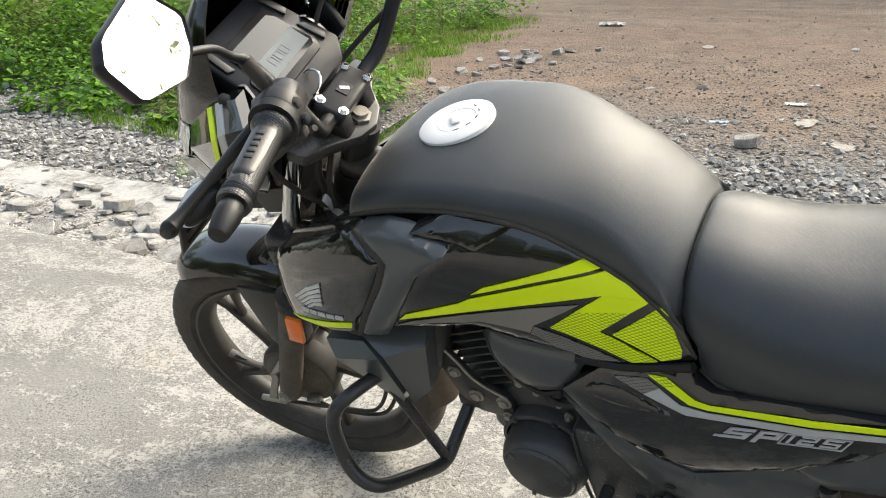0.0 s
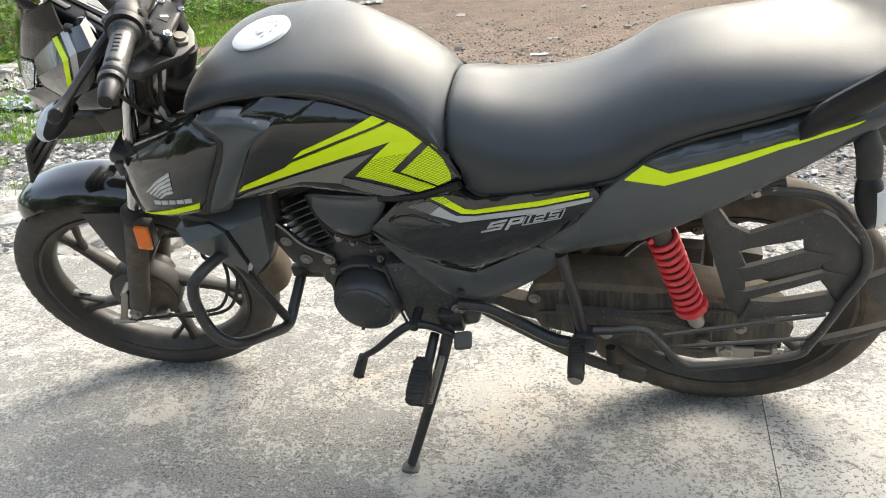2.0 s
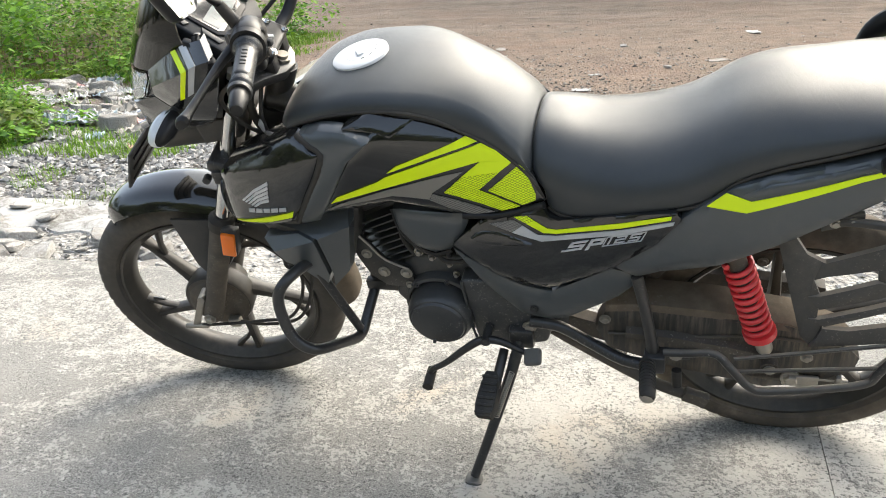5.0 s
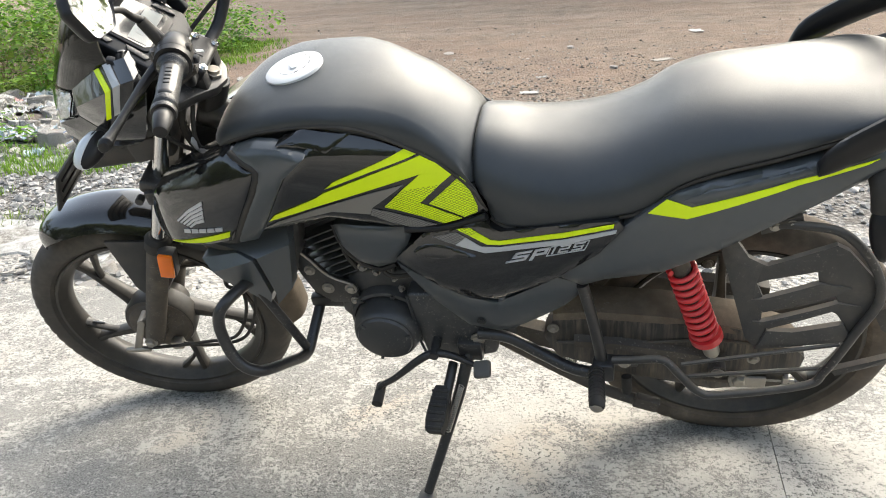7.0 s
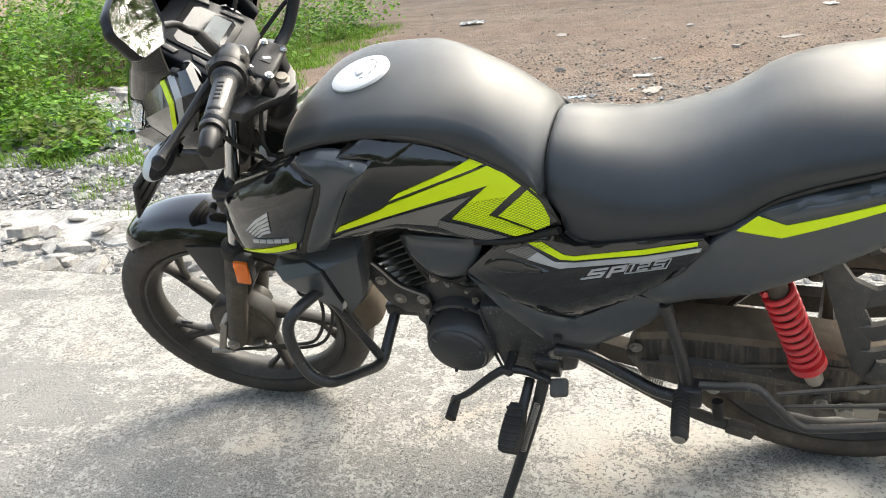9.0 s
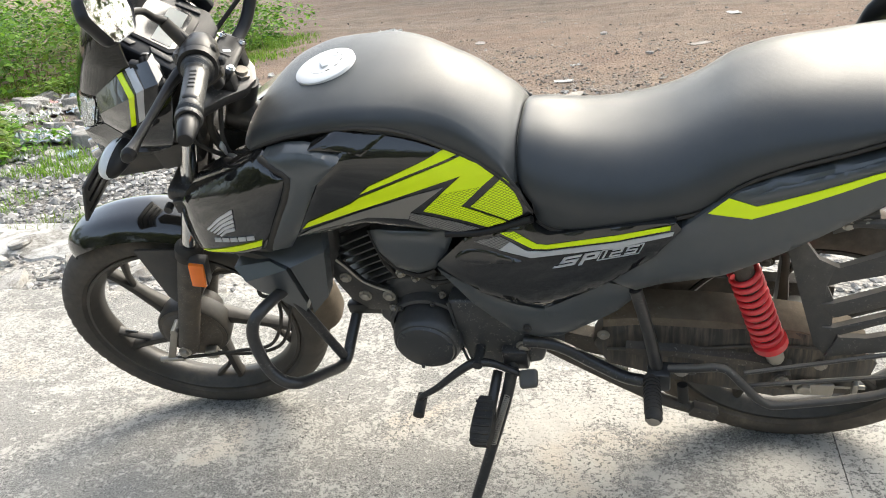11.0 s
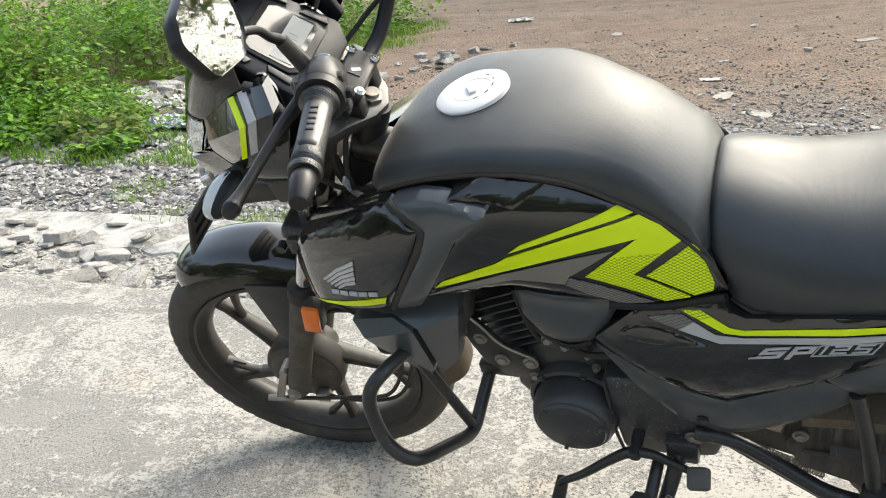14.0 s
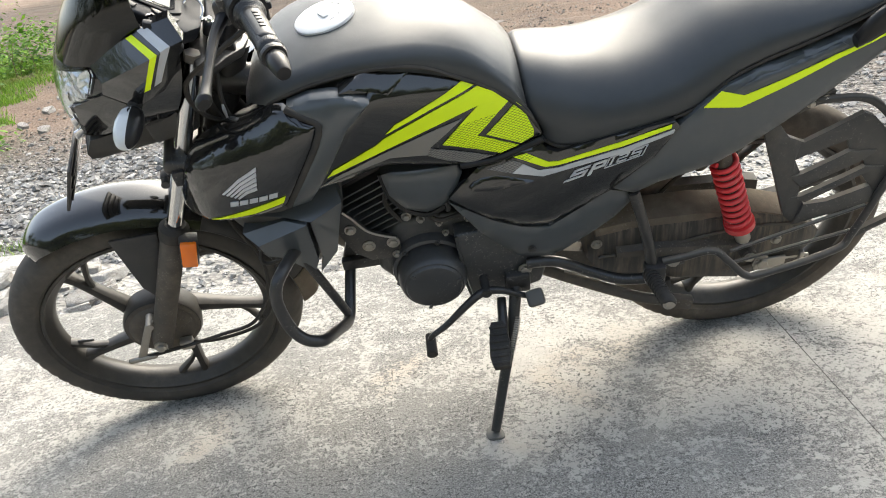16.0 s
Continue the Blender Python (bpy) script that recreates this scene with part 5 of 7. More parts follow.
# instrument console
m_con = Matrix.Translation((0.245, 0, 1.045)) @ Matrix.Rotation(radians(38), 4, "Y")
console = part("console", plate([(-0.082, -0.072), (-0.070, -0.088), (0.056, -0.096), (0.082, -0.060), (0.082, 0.060), (0.056, 0.096), (-0.070, 0.088), (-0.082, 0.072)], -0.03, 0.0, 0.006), GREYPLASTIC, nose, "grey instrument console")
TO_Z = Matrix(((1, 0, 0, 0), (0, 0, 1, 0), (0, 1, 0, 0), (0, 0, 0, 1)))
console.data.transform(m_con @ TO_Z)
bez = part("console_bezel", plate([(-0.052, -0.058), (0.030, -0.064), (0.048, -0.050), (0.048, 0.050), (0.030, 0.064), (-0.052, 0.058)], 0.0, 0.004, 0.002), SMOOTH, nose)
bez.data.transform(m_con @ TO_Z)
disp = part("display", plate([(-0.040, -0.046), (-0.030, -0.054), (0.028, -0.056), (0.036, -0.048), (0.036, 0.048), (0.028, 0.056), (-0.030, 0.054), (-0.040, 0.046)], 0.004, 0.0052, 0.0), DARKGLASS, nose, "dark glossy display cover")
disp.data.transform(m_con @ TO_Z)
lcd = part("display_panel", plate([(-0.004, -0.050), (0.028, -0.050), (0.028, 0.050), (-0.004, 0.050)], 0.0052, 0.0060, 0.0), SCREEN, nose, "switched-off grey display")
lcd.data.transform(m_con @ TO_Z)
for k in range(3):
    for dx, dy, w, h in ((0.004, 0, 0.0012, 0.008), (0.018, 0, 0.0012, 0.008), (0.011, -0.005, 0.014, 0.0012), (0.011, 0.005, 0.014, 0.0012)):
        seg = part("display_segment", plate([(dx - w / 2, -0.024 + 0.015 * k + dy - h / 2), (dx + w / 2, -0.024 + 0.015 * k + dy - h / 2), (dx + w / 2, -0.024 + 0.015 * k + dy + h / 2), (dx - w / 2, -0.024 + 0.015 * k + dy + h / 2)], 0.0060, 0.0064, 0.0), GREYSEG, nose)
        seg.data.transform(m_con @ TO_Z)
for sy in (-1, 1):
    for x0, x1 in ((-0.066, -0.020), (0.0, 0.045)):
        q = part("console_trim", plate([(x0, 0.066 * sy), (x1, 0.071 * sy), (x1 - 0.006, 0.083 * sy), (x0 + 0.006, 0.078 * sy)], 0.0, 0.004, 0.0015), PLASTIC, nose)
        q.data.transform(m_con @ TO_Z)
both_wing = [(0.262, 0.985), (0.285, 1.005), (0.268, 1.050), (0.240, 1.062), (0.235, 1.035)]
for s in (-1, 1):
    steered("cowl_inner_wing", plate(both_wing, s * 0.120, s * 0.135, 0.004), GREYPLASTIC, "", nose)

# front indicators
for s in (-1, 1):
    rows = [(0.0, 0.010, 0.011), (0.010, 0.015, 0.018), (0.030, 0.017, 0.022), (0.052, 0.015, 0.019), (0.066, 0.010, 0.012), (0.071, 0.004, 0.005)]
    rings = []
    for t, a, b in table(rows, 20):
        y = s * (0.148 + t)
        rings.append([Vector((0.176 - 0.20 * t + a * 1.25 * math.cos(q), y, 0.926 - 0.16 * t + b * math.sin(q))) for q in (2 * math.pi * i / 18 for i in range(18))])
    ind = steered("front_indicator", loft(rings), SMOOTH, "black indicator with a clear lens")
    lens = []
    for t, a, b in table(rows[1:], 14):
        y = s * (0.148 + t)
        lens.append([Vector((0.176 - 0.20 * t + a * 1.30 * math.cos(q) - 0.001, y + s * 0.0012, 0.926 - 0.16 * t + b * 1.03 * math.sin(q))) for q in (radians(70 + 22 * i) for i in range(11))])
    part("indicator_lens", loft(lens), WHITELENS, ind, "clear indicator lens", 50)
    part("indicator_stalk", tube([(0.185, s * 0.10, 0.930), (0.176, s * 0.152, 0.926)], [0.013, 0.011], 12, 1), SOFTRUBBER, ind)

# front number plate, seen from behind
plate_f = steered("front_plate", block((0.006, 0.235, 0.090), (0.006, 0, 0.776), Matrix.Rotation(radians(24), 4, "Y"), 0.002), PLASTIC, "black back of the front number plate")
for k in range(3):
    part("plate_rib", block((0.004, 0.21, 0.006), (0.0105 + 0.011 * (k - 1), 0, 0.774 + 0.025 * (k - 1)), Matrix.Rotation(radians(24), 4, "Y"), 0.001), SMOOTH, plate_f)

# ---- frame and engine ----
part("frame", merge(tube([(0.30, 0, 0.86), (0.45, 0, 0.82), (0.70, 0, 0.76), (0.90, 0, 0.70), (1.05, 0, 0.70)], 0.03, 12, 4), tube([(0.30, 0, 0.80), (0.38, 0, 0.62), (0.46, 0, 0.46), (0.53, 0, 0.36)], 0.022, 12, 4),
                            tube([(0.95, -0.09, 0.70), (1.15, -0.10, 0.72), (1.35, -0.10, 0.78), (1.52, -0.08, 0.85)], 0.014, 10, 4), tube([(0.95, 0.09, 0.70), (1.15, 0.10, 0.72), (1.35, 0.10, 0.78), (1.52, 0.08, 0.85)], 0.014, 10, 4),
                            tube([(0.82, -0.08, 0.42), (0.90, -0.09, 0.55), (1.00, -0.09, 0.68)], 0.016, 10, 4), tube([(0.82, 0.08, 0.42), (0.90, 0.09, 0.55), (1.00, 0.09, 0.68)], 0.016, 10, 4)), FRAME, bike, "black steel frame")
# added filler box: keeps the inside dark and blocks the view through
part("inner_filler", loft([[Vector((x, -w, a)), Vector((x, w, a)), Vector((x, w, b)), Vector((x, -w, b))] for x, w, a, b in ((0.36, 0.05, 0.72, 0.84), (0.45, 0.09, 0.70, 0.88), (0.60, 0.10, 0.70, 0.88), (0.80, 0.09, 0.56, 0.80), (0.95, 0.10, 0.58, 0.72), (1.12, 0.10, 0.64, 0.76), (1.40, 0.10, 0.77, 0.83))]), PLASTIC, bike)
crank = part("crankcase", plate([(0.505, 0.43), (0.515, 0.50), (0.56, 0.545), (0.62, 0.555), (0.70, 0.545), (0.80, 0.47), (0.875, 0.425), (0.872, 0.37), (0.80, 0.335), (0.66, 0.338), (0.56, 0.352)], -0.105, 0.11, 0.012, 3), ENGINE, bike, "black engine crankcase")
part("sprocket_cover", plate([(0.665, 0.525), (0.725, 0.528), (0.775, 0.485), (0.83, 0.445), (0.842, 0.405), (0.83, 0.362), (0.77, 0.345), (0.685, 0.350), (0.672, 0.44)], -0.145, -0.10, 0.008, 3), ENGINE, crank, "black sprocket cover")
part("cover_ridge", tube([(0.668, -0.146, 0.525), (0.672, -0.147, 0.47), (0.676, -0.147, 0.40), (0.684, -0.146, 0.352)], 0.003, 8, 4), ENGINE, crank)
part("generator_cover", lathe([(0.0, -0.176), (0.050, -0.1755), (0.054, -0.174), (0.057, -0.169), (0.060, -0.1685), (0.064, -0.164), (0.066, -0.158), (0.069, -0.150), (0.0705, -0.13), (0.072, -0.10)], 56, (0.612, 0, 0.424)), ENGINE, crank, "round black generator cover", 30)
part("cover_collar", lathe([(0.0715, -0.128), (0.078, -0.126), (0.080, -0.118), (0.080, -0.10)], 48, (0.612, 0, 0.430)), ENGINE, crank)
for a in (20, 75, 130, 200, 255, 310):
    part("cover_bolt", hexbolt((0.612 + 0.074 * math.cos(radians(a)), -0.126, 0.428 + 0.074 * math.sin(radians(a))), 0.0045, 0.006), FRAME, crank)
for a in (0, 120, 240):
    part("cover_notch", block((0.012, 0.003, 0.007), (0.612 + 0.053 * math.cos(radians(a + 15)), -0.1755, 0.424 + 0.053 * math.sin(radians(a + 15))), Matrix.Rotation(radians(-a - 15), 4, "Y"), 0.001), ENGINE, crank)
# finned cylinder, leaning forward
cyl_m = Matrix.Translation((0.560, 0, 0.520)) @ Matrix.Rotation(radians(-24), 4, "Y")
cyl = part("cylinder", block((0.105, 0.15, 0.20), (0, 0, 0.08), None, 0.012), ENGINE, bike, "finned black engine cylinder")
cyl.matrix_basis = cyl_m
for k in range(9):
    part("cooling_fin", block((0.142 - 0.002 * k, 0.205, 0.0042), (0, 0, 0.008 + 0.0155 * k), None, 0.0015), ENGINE, cyl)
part("cylinder_head", merge(block((0.125, 0.18, 0.05), (0, 0, 0.170), None, 0.014, 3), block((0.10, 0.15, 0.045), (0, 0, 0.205), None, 0.016, 3)), ENGINE, cyl)
throttle = part("intake_cover", panel([(0.549, 0.684), (0.568, 0.690), (0.63, 0.689), (0.690, 0.683), (0.697, 0.664), (0.680, 0.628), (0.656, 0.598), (0.622, 0.586), (0.584, 0.602), (0.558, 0.640)], lambda x, z: 0.143 - 1.8 * ((x - 0.62) ** 2 + (z - 0.64) ** 2), 0.05, 0.014, 0.006), MATTE, bike, "grey textured intake cover")
part("intake_rim", tube([(0.549, -0.12, 0.684), (0.558, -0.125, 0.636), (0.584, -0.128, 0.598), (0.622, -0.130, 0.580), (0.656, -0.128, 0.592)], 0.006, 8, 5), SMOOTH, throttle)
hanger = part("engine_hanger", plate([(0.435, 0.600), (0.462, 0.607), (0.478, 0.585), (0.505, 0.545), (0.555, 0.520), (0.560, 0.480), (0.535, 0.470), (0.498, 0.470), (0.466, 0.498), (0.448, 0.545)], -0.118, -0.108, 0.002), FRAME, bike, "black engine hanger plate")
part("hanger_edge", tube([(0.463, -0.1195, 0.606), (0.478, -0.1195, 0.586), (0.505, -0.1195, 0.547), (0.553, -0.1195, 0.522)], 0.0025, 6, 5), ZINC, hanger)
for x, z, r in ((0.470, 0.560, 0.008), (0.498, 0.512, 0.009), (0.546, 0.512, 0.009), (0.548, 0.480, 0.006)):
    part("bolt", hexbolt((x, -0.119, z), r, 0.008), ZINC, hanger)
for x, z, r in ((0.580, 0.568, 0.007), (0.606, 0.556, 0.006), (0.640, 0.540, 0.005), (0.650, 0.512, 0.005), (0.695, 0.540, 0.004)):
    part("engine_bolt", hexbolt((x, -0.112, z), r, 0.010), ZINC, crank)
part("carburettor", merge(block((0.06, 0.07, 0.07), (0.655, -0.06, 0.595), None, 0.01), tube([(0.638, -0.105, 0.60), (0.640, -0.108, 0.555)], 0.006, 10, 1), tube([(0.655, -0.105, 0.60), (0.662, -0.110, 0.565)], 0.006, 10, 1)), ENGINE, bike)
for k, pts in enumerate(([(0.61, -0.10, 0.60), (0.625, -0.125, 0.57), (0.65, -0.125, 0.555), (0.70, -0.115, 0.56)], [(0.69, -0.10, 0.56), (0.72, -0.125, 0.548), (0.75, -0.12, 0.52)], [(0.56, -0.09, 0.66), (0.545, -0.10, 0.60), (0.57, -0.11, 0.555)])):
    part("engine_hose", tube(pts, 0.005, 8, 6), SOFTRUBBER, crank)
exhaust = part("exhaust", merge(tube([(0.50, 0.02, 0.57), (0.42, 0.03, 0.53), (0.41, 0.06, 0.40), (0.50, 0.10, 0.31), (0.75, 0.13, 0.29), (0.95, 0.16, 0.32)], 0.019, 14, 6), tube([(0.95, 0.16, 0.32), (1.02, 0.165, 0.335), (1.30, 0.18, 0.40), (1.42, 0.185, 0.43), (1.44, 0.187, 0.435)], [0.02, 0.045, 0.05, 0.047, 0.03], 20, 4)), DIRTY, bike, "black exhaust pipe and silencer")


# crash guard
def guard():
    loop = [(0.380, -0.160, 0.580), (0.366, -0.200, 0.590), (0.352, -0.236, 0.592), (0.340, -0.256, 0.582), (0.333, -0.266, 0.560), (0.334, -0.274, 0.530), (0.344, -0.284, 0.490), (0.362, -0.290, 0.464), (0.384, -0.288, 0.449),
            (0.398, -0.270, 0.432), (0.414, -0.220, 0.396), (0.424, -0.185, 0.370), (0.428, -0.165, 0.362), (0.432, -0.150, 0.368), (0.436, -0.120, 0.386), (0.442, -0.075, 0.412), (0.446, -0.050, 0.430)]
    return merge(tube(loop, 0.0115, 14, 6), tube([(0.374, -0.172, 0.574), (0.428, -0.160, 0.376)], 0.0095, 12, 1))


guard_l = part("crash_guard", guard(), FRAME, bike, "black tubular crash guard")
part("crash_guard", flipped(guard()), FRAME, bike, "black tubular crash guard")
part("guard_mount", merge(block((0.12, 0.018, 0.026), (0.490, -0.075, 0.432), None, 0.003), block((0.026, 0.02, 0.09), (0.452, -0.058, 0.455), Matrix.Rotation(radians(18), 4, "Y"), 0.003)), FRAME, guard_l)
part("guard_bolt", hexbolt((0.358, -0.212, 0.588), 0.004, 0.004, (0.2, -0.8, 0.6)), ZINC, guard_l)
part("hose_loop", tube([(0.318, -0.12, 0.58), (0.300, -0.14, 0.565), (0.297, -0.15, 0.543), (0.312, -0.15, 0.535), (0.338, -0.145, 0.54)], 0.004, 8, 6), SOFTRUBBER, guard_l)

# gear lever
gear = part("gear_lever", tube([(0.585, -0.205, 0.300), (0.592, -0.205, 0.316), (0.625, -0.200, 0.338), (0.672, -0.190, 0.378), (0.705, -0.182, 0.397), (0.740, -0.178, 0.392), (0.772, -0.178, 0.374), (0.802, -0.178, 0.358)], [0.007, 0.0078, 0.0088, 0.0105, 0.0115, 0.0098, 0.008, 0.007], 12, 6, flat=0.8), FRAME, bike, "black heel-and-toe gear lever")
part("toe_rubber", tube([(0.586, -0.190, 0.300), (0.586, -0.238, 0.296)], [0.0105, 0.0115], 14, 1), SOFTRUBBER, gear)
part("heel_rubber", block((0.036, 0.036, 0.016), (0.808, -0.196, 0.374), Matrix.Rotation(radians(-14), 4, "Y") @ Matrix.Rotation(radians(22), 4, "X"), 0.007, 3), WORNGREY, gear, "worn grey heel rubber")
part("gear_shaft", tube([(0.712, -0.12, 0.40), (0.712, -0.192, 0.40)], 0.010, 14, 1), FRAME, gear)

# side stand: from the frame down to the ground on the near side
foot = Vector((0.690, -0.3385, 0.1285))
stand = part("side_stand", merge(tube([(0.775, -0.155, 0.375), (0.757, -0.205, 0.312), (0.722, -0.272, 0.218), (foot.x, foot.y + 0.003, foot.z + 0.010)], [0.013, 0.012, 0.011, 0.010], 12, 5), block((0.05, 0.03, 0.05), (0.780, -0.150, 0.385), None, 0.006)), FRAME, bike, "black side stand propping the machine")
sole = part("stand_foot", loft([[Vector((x * w - 0.1 * y, y, z)) for x, z in ((-1, 0), (1, 0), (1, 0.006), (0.6, 0.009), (-0.6, 0.009), (-1, 0.006))] for y, w in ((-0.022, 0.008), (-0.017, 0.017), (0.0, 0.019), (0.016, 0.014), (0.022, 0.009))]), WORNGREY, stand, "scuffed stand foot")
sole.matrix_basis = Matrix.Translation(foot + Vector((-0.002, 0.001, -0.0035))) @ Matrix.Rotation(radians(-LEAN_DEG), 4, "X")


def coil(a, b, r, wire, turns, n=12, per=16):
    a, b = Vector(a), Vector(b)
    d = (b - a).normalized()
    u = d.orthogonal().normalized()
    v = d.cross(u)
    k = int(turns * per)
    return tube([a + (b - a) * i / k + r * (math.cos(2 * math.pi * i / per) * u + math.sin(2 * math.pi * i / per) * v) for i in range(k + 1)], wire, n, 1)


part("stand_spring", coil((0.768, -0.222, 0.352), (0.736, -0.268, 0.262), 0.0055, 0.0012, 22, 5, 10), ZINC, stand, "steel return spring")

# foot pegs
for name, a, b, lab in (("rider_peg", (0.742, -0.165, 0.352), (0.732, -0.258, 0.318), "ribbed rubber rider peg"),):
    a, b = Vector(a), Vector(b)
    peg = part(name, tube([a, b], 0.010, 12, 1), FRAME, bike, lab)
pad_m = Matrix.Translation((0.724, -0.252, 0.318)) @ Matrix.Rotation(radians(-4), 4, "Z") @ Matrix.Rotation(radians(20), 4, "X") @ Matrix.Rotation(radians(-8), 4, "Y")
pad = part("peg_rubber", loft([[Vector((x * w, y, x2 * 1.0)) for x, x2 in ((-1, -0.011), (1, -0.011), (1, 0.011), (-1, 0.011))] for y, w in ((-0.052, 0.016), (-0.03, 0.021), (0.0, 0.020), (0.035, 0.015), (0.042, 0.012))]), SOFTRUBBER, peg)
pad.matrix_basis = pad_m
for k in range(6):
    rib = part("peg_rib", block((0.036, 0.006, 0.005), (0, -0.045 + 0.015 * k, 0.012), None, 0.0015), SOFTRUBBER, peg)
    rib.matrix_basis = pad_m

# lower frame tube, passenger peg bracket and peg
loop = part("peg_bracket", merge(tube([(0.800, -0.150, 0.428), (0.860, -0.155, 0.425), (0.925, -0.165, 0.392), (0.985, -0.185, 0.377), (1.040, -0.200, 0.385)], 0.0115, 14, 6), tube([(1.006, -0.165, 0.585), (1.022, -0.180, 0.52), (1.036, -0.196, 0.45), (1.044, -0.202, 0.395)], [0.011, 0.0105, 0.011, 0.014], 12, 6)), FRAME, bike, "black tubular peg bracket")
part("bracket_bolt", hexbolt((0.797, -0.150, 0.413), 0.010, 0.008), ZINC, loop)
part("bracket_bolt", hexbolt((1.081, -0.204, 0.425), 0.0085, 0.008), ZINC, loop)
part("peg_fork", merge(block((0.04, 0.03, 0.045), (1.043, -0.207, 0.408), None, 0.006), block((0.075, 0.012, 0.022), (1.068, -0.195, 0.42), None, 0.003)), FRAME, loop)
pp = part("passenger_peg", tube([(1.030, -0.215, 0.418), (1.034, -0.290, 0.436), (1.036, -0.318, 0.441), (1.0362, -0.322, 0.4415)], [0.0115, 0.0135, 0.0145, 0.010], 16, 3), SOFTRUBBER, bike, "ribbed rubber passenger peg")
for k in range(9):
    t = 0.12 + 0.09 * k
    c = Vector((1.030, -0.215, 0.418)).lerp(Vector((1.036, -0.318, 0.441)), t)
    d = (Vector((1.036, -0.318, 0.441)) - Vector((1.030, -0.215, 0.418))).normalized()
    part("peg_ring", tube([c, c + d * 0.004], 0.0152, 16, 1), SOFTRUBBER, pp)
part("peg_tip", hexbolt((1.0362, -0.320, 0.4412), 0.009, 0.005, (0.06, -0.97, 0.22)), ZINC, pp)

# swing arm and chain case
arm_r = part("swing_arm", merge(*[loft([[Vector((x, s * w - 0.014, z - h)), Vector((x, s * w + 0.014, z - h)), Vector((x, s * w + 0.014, z + h)), Vector((x, s * w - 0.014, z + h))] for x, w, z, h in
                                       ((0.84, 0.085, 0.385, 0.024), (1.05, 0.105, 0.345, 0.022), (1.22, 0.118, 0.318, 0.022), (1.345, 0.118, 0.308, 0.022), (1.38, 0.118, 0.306, 0.016))]) for s in (-1, 1)]), DIRTY, bike, "dirty black swing arm")
part("axle_nut", hexbolt((1.297, -0.134, 0.309), 0.013, 0.014), ZINC, arm_r)
part("chain_adjuster", block((0.065, 0.008, 0.030), (1.315, -0.137, 0.305), None, 0.003), ZINC, arm_r, "dull steel chain adjuster")
part("chain_adjuster", merge(tube([(1.345, -0.130, 0.306), (1.40, -0.130, 0.305)], 0.004, 8, 1), block((0.010, 0.03, 0.032), (1.382, -0.125, 0.306), None, 0.002)), ZINC, arm_r)
case = part("chain_case", panel([(0.925, 0.400), (0.950, 0.458), (1.02, 0.468), (1.15, 0.462), (1.28, 0.442), (1.375, 0.408), (1.41, 0.37), (1.405, 0.335), (1.35, 0.285), (1.25, 0.265), (1.08, 0.300), (0.95, 0.345)], lambda x, z: 0.132 - 0.25 * max(0, z - 0.44), 0.045, 0.03, 0.006), STREAKED, bike, "mud-caked chain case")
part("case_top", loft([[Vector((x, -0.129, z - 0.016)), Vector((x, -0.124, z - 0.002)), Vector((x, -0.104, z + 0.005)), Vector((x, -0.060, z + 0.006)), Vector((x, -0.050, z - 0.04))] for x, z in ((0.945, 0.466), (1.02, 0.475), (1.15, 0.468), (1.28, 0.447), (1.37, 0.412), (1.40, 0.374))]), MUD, case, "dried mud along the top of the case")
part("case_ledge", loft([[Vector((x, -0.131, z)), Vector((x, -0.146, z - 0.006)), Vector((x, -0.148, z - 0.020)), Vector((x, -0.131, z - 0.024))] for x, z in ((0.985, 0.418), (1.08, 0.413), (1.18, 0.398), (1.27, 0.380))]), DIRTY, case, "dusty ledge on the case")
part("case_seam", tube([(0.95, -0.134, 0.395), (1.10, -0.134, 0.402), (1.25, -0.134, 0.418), (1.39, -0.134, 0.40)], 0.0035, 6, 4), DIRTY, case)
part("case_bolt", hexbolt((0.945, -0.135, 0.436), 0.008, 0.008), ZINC, case)
part("case_bolt", hexbolt((1.318, -0.136, 0.372), 0.008, 0.008), ZINC, case)
part("case_tab", block((0.07, 0.004, 0.018), (1.13, -0.135, 0.388), Matrix.Rotation(radians(4), 4, "Y"), 0.001), GREYPLASTIC, case, "dull printed tag")
part("drain_spring", coil((0.885, -0.11, 0.352), (0.985, -0.11, 0.305), 0.0065, 0.0014, 24, 5, 10), ZINC, arm_r, "steel spring")
centre = part("centre_stand", merge(tube([(0.83, -0.10, 0.36), (0.90, -0.11, 0.32), (1.04, -0.14, 0.262), (1.14, -0.15, 0.235)], 0.012, 12, 5), tube([(0.83, 0.10, 0.36), (0.90, 0.11, 0.32), (1.04, 0.14, 0.262), (1.14, 0.15, 0.235)], 0.012, 12, 5), tube([(0.95, -0.12, 0.30), (0.95, 0.12, 0.30)], 0.010, 10, 1), block((0.05, 0.02, 0.03), (1.125, -0.155, 0.245), Matrix.Rotation(radians(20), 4, "Y"), 0.004)), DIRTY, bike, "folded centre stand")
part("stand_stop", tube([(1.085, -0.16, 0.33), (1.087, -0.17, 0.295)], 0.010, 10, 1), SOFTRUBBER, centre)

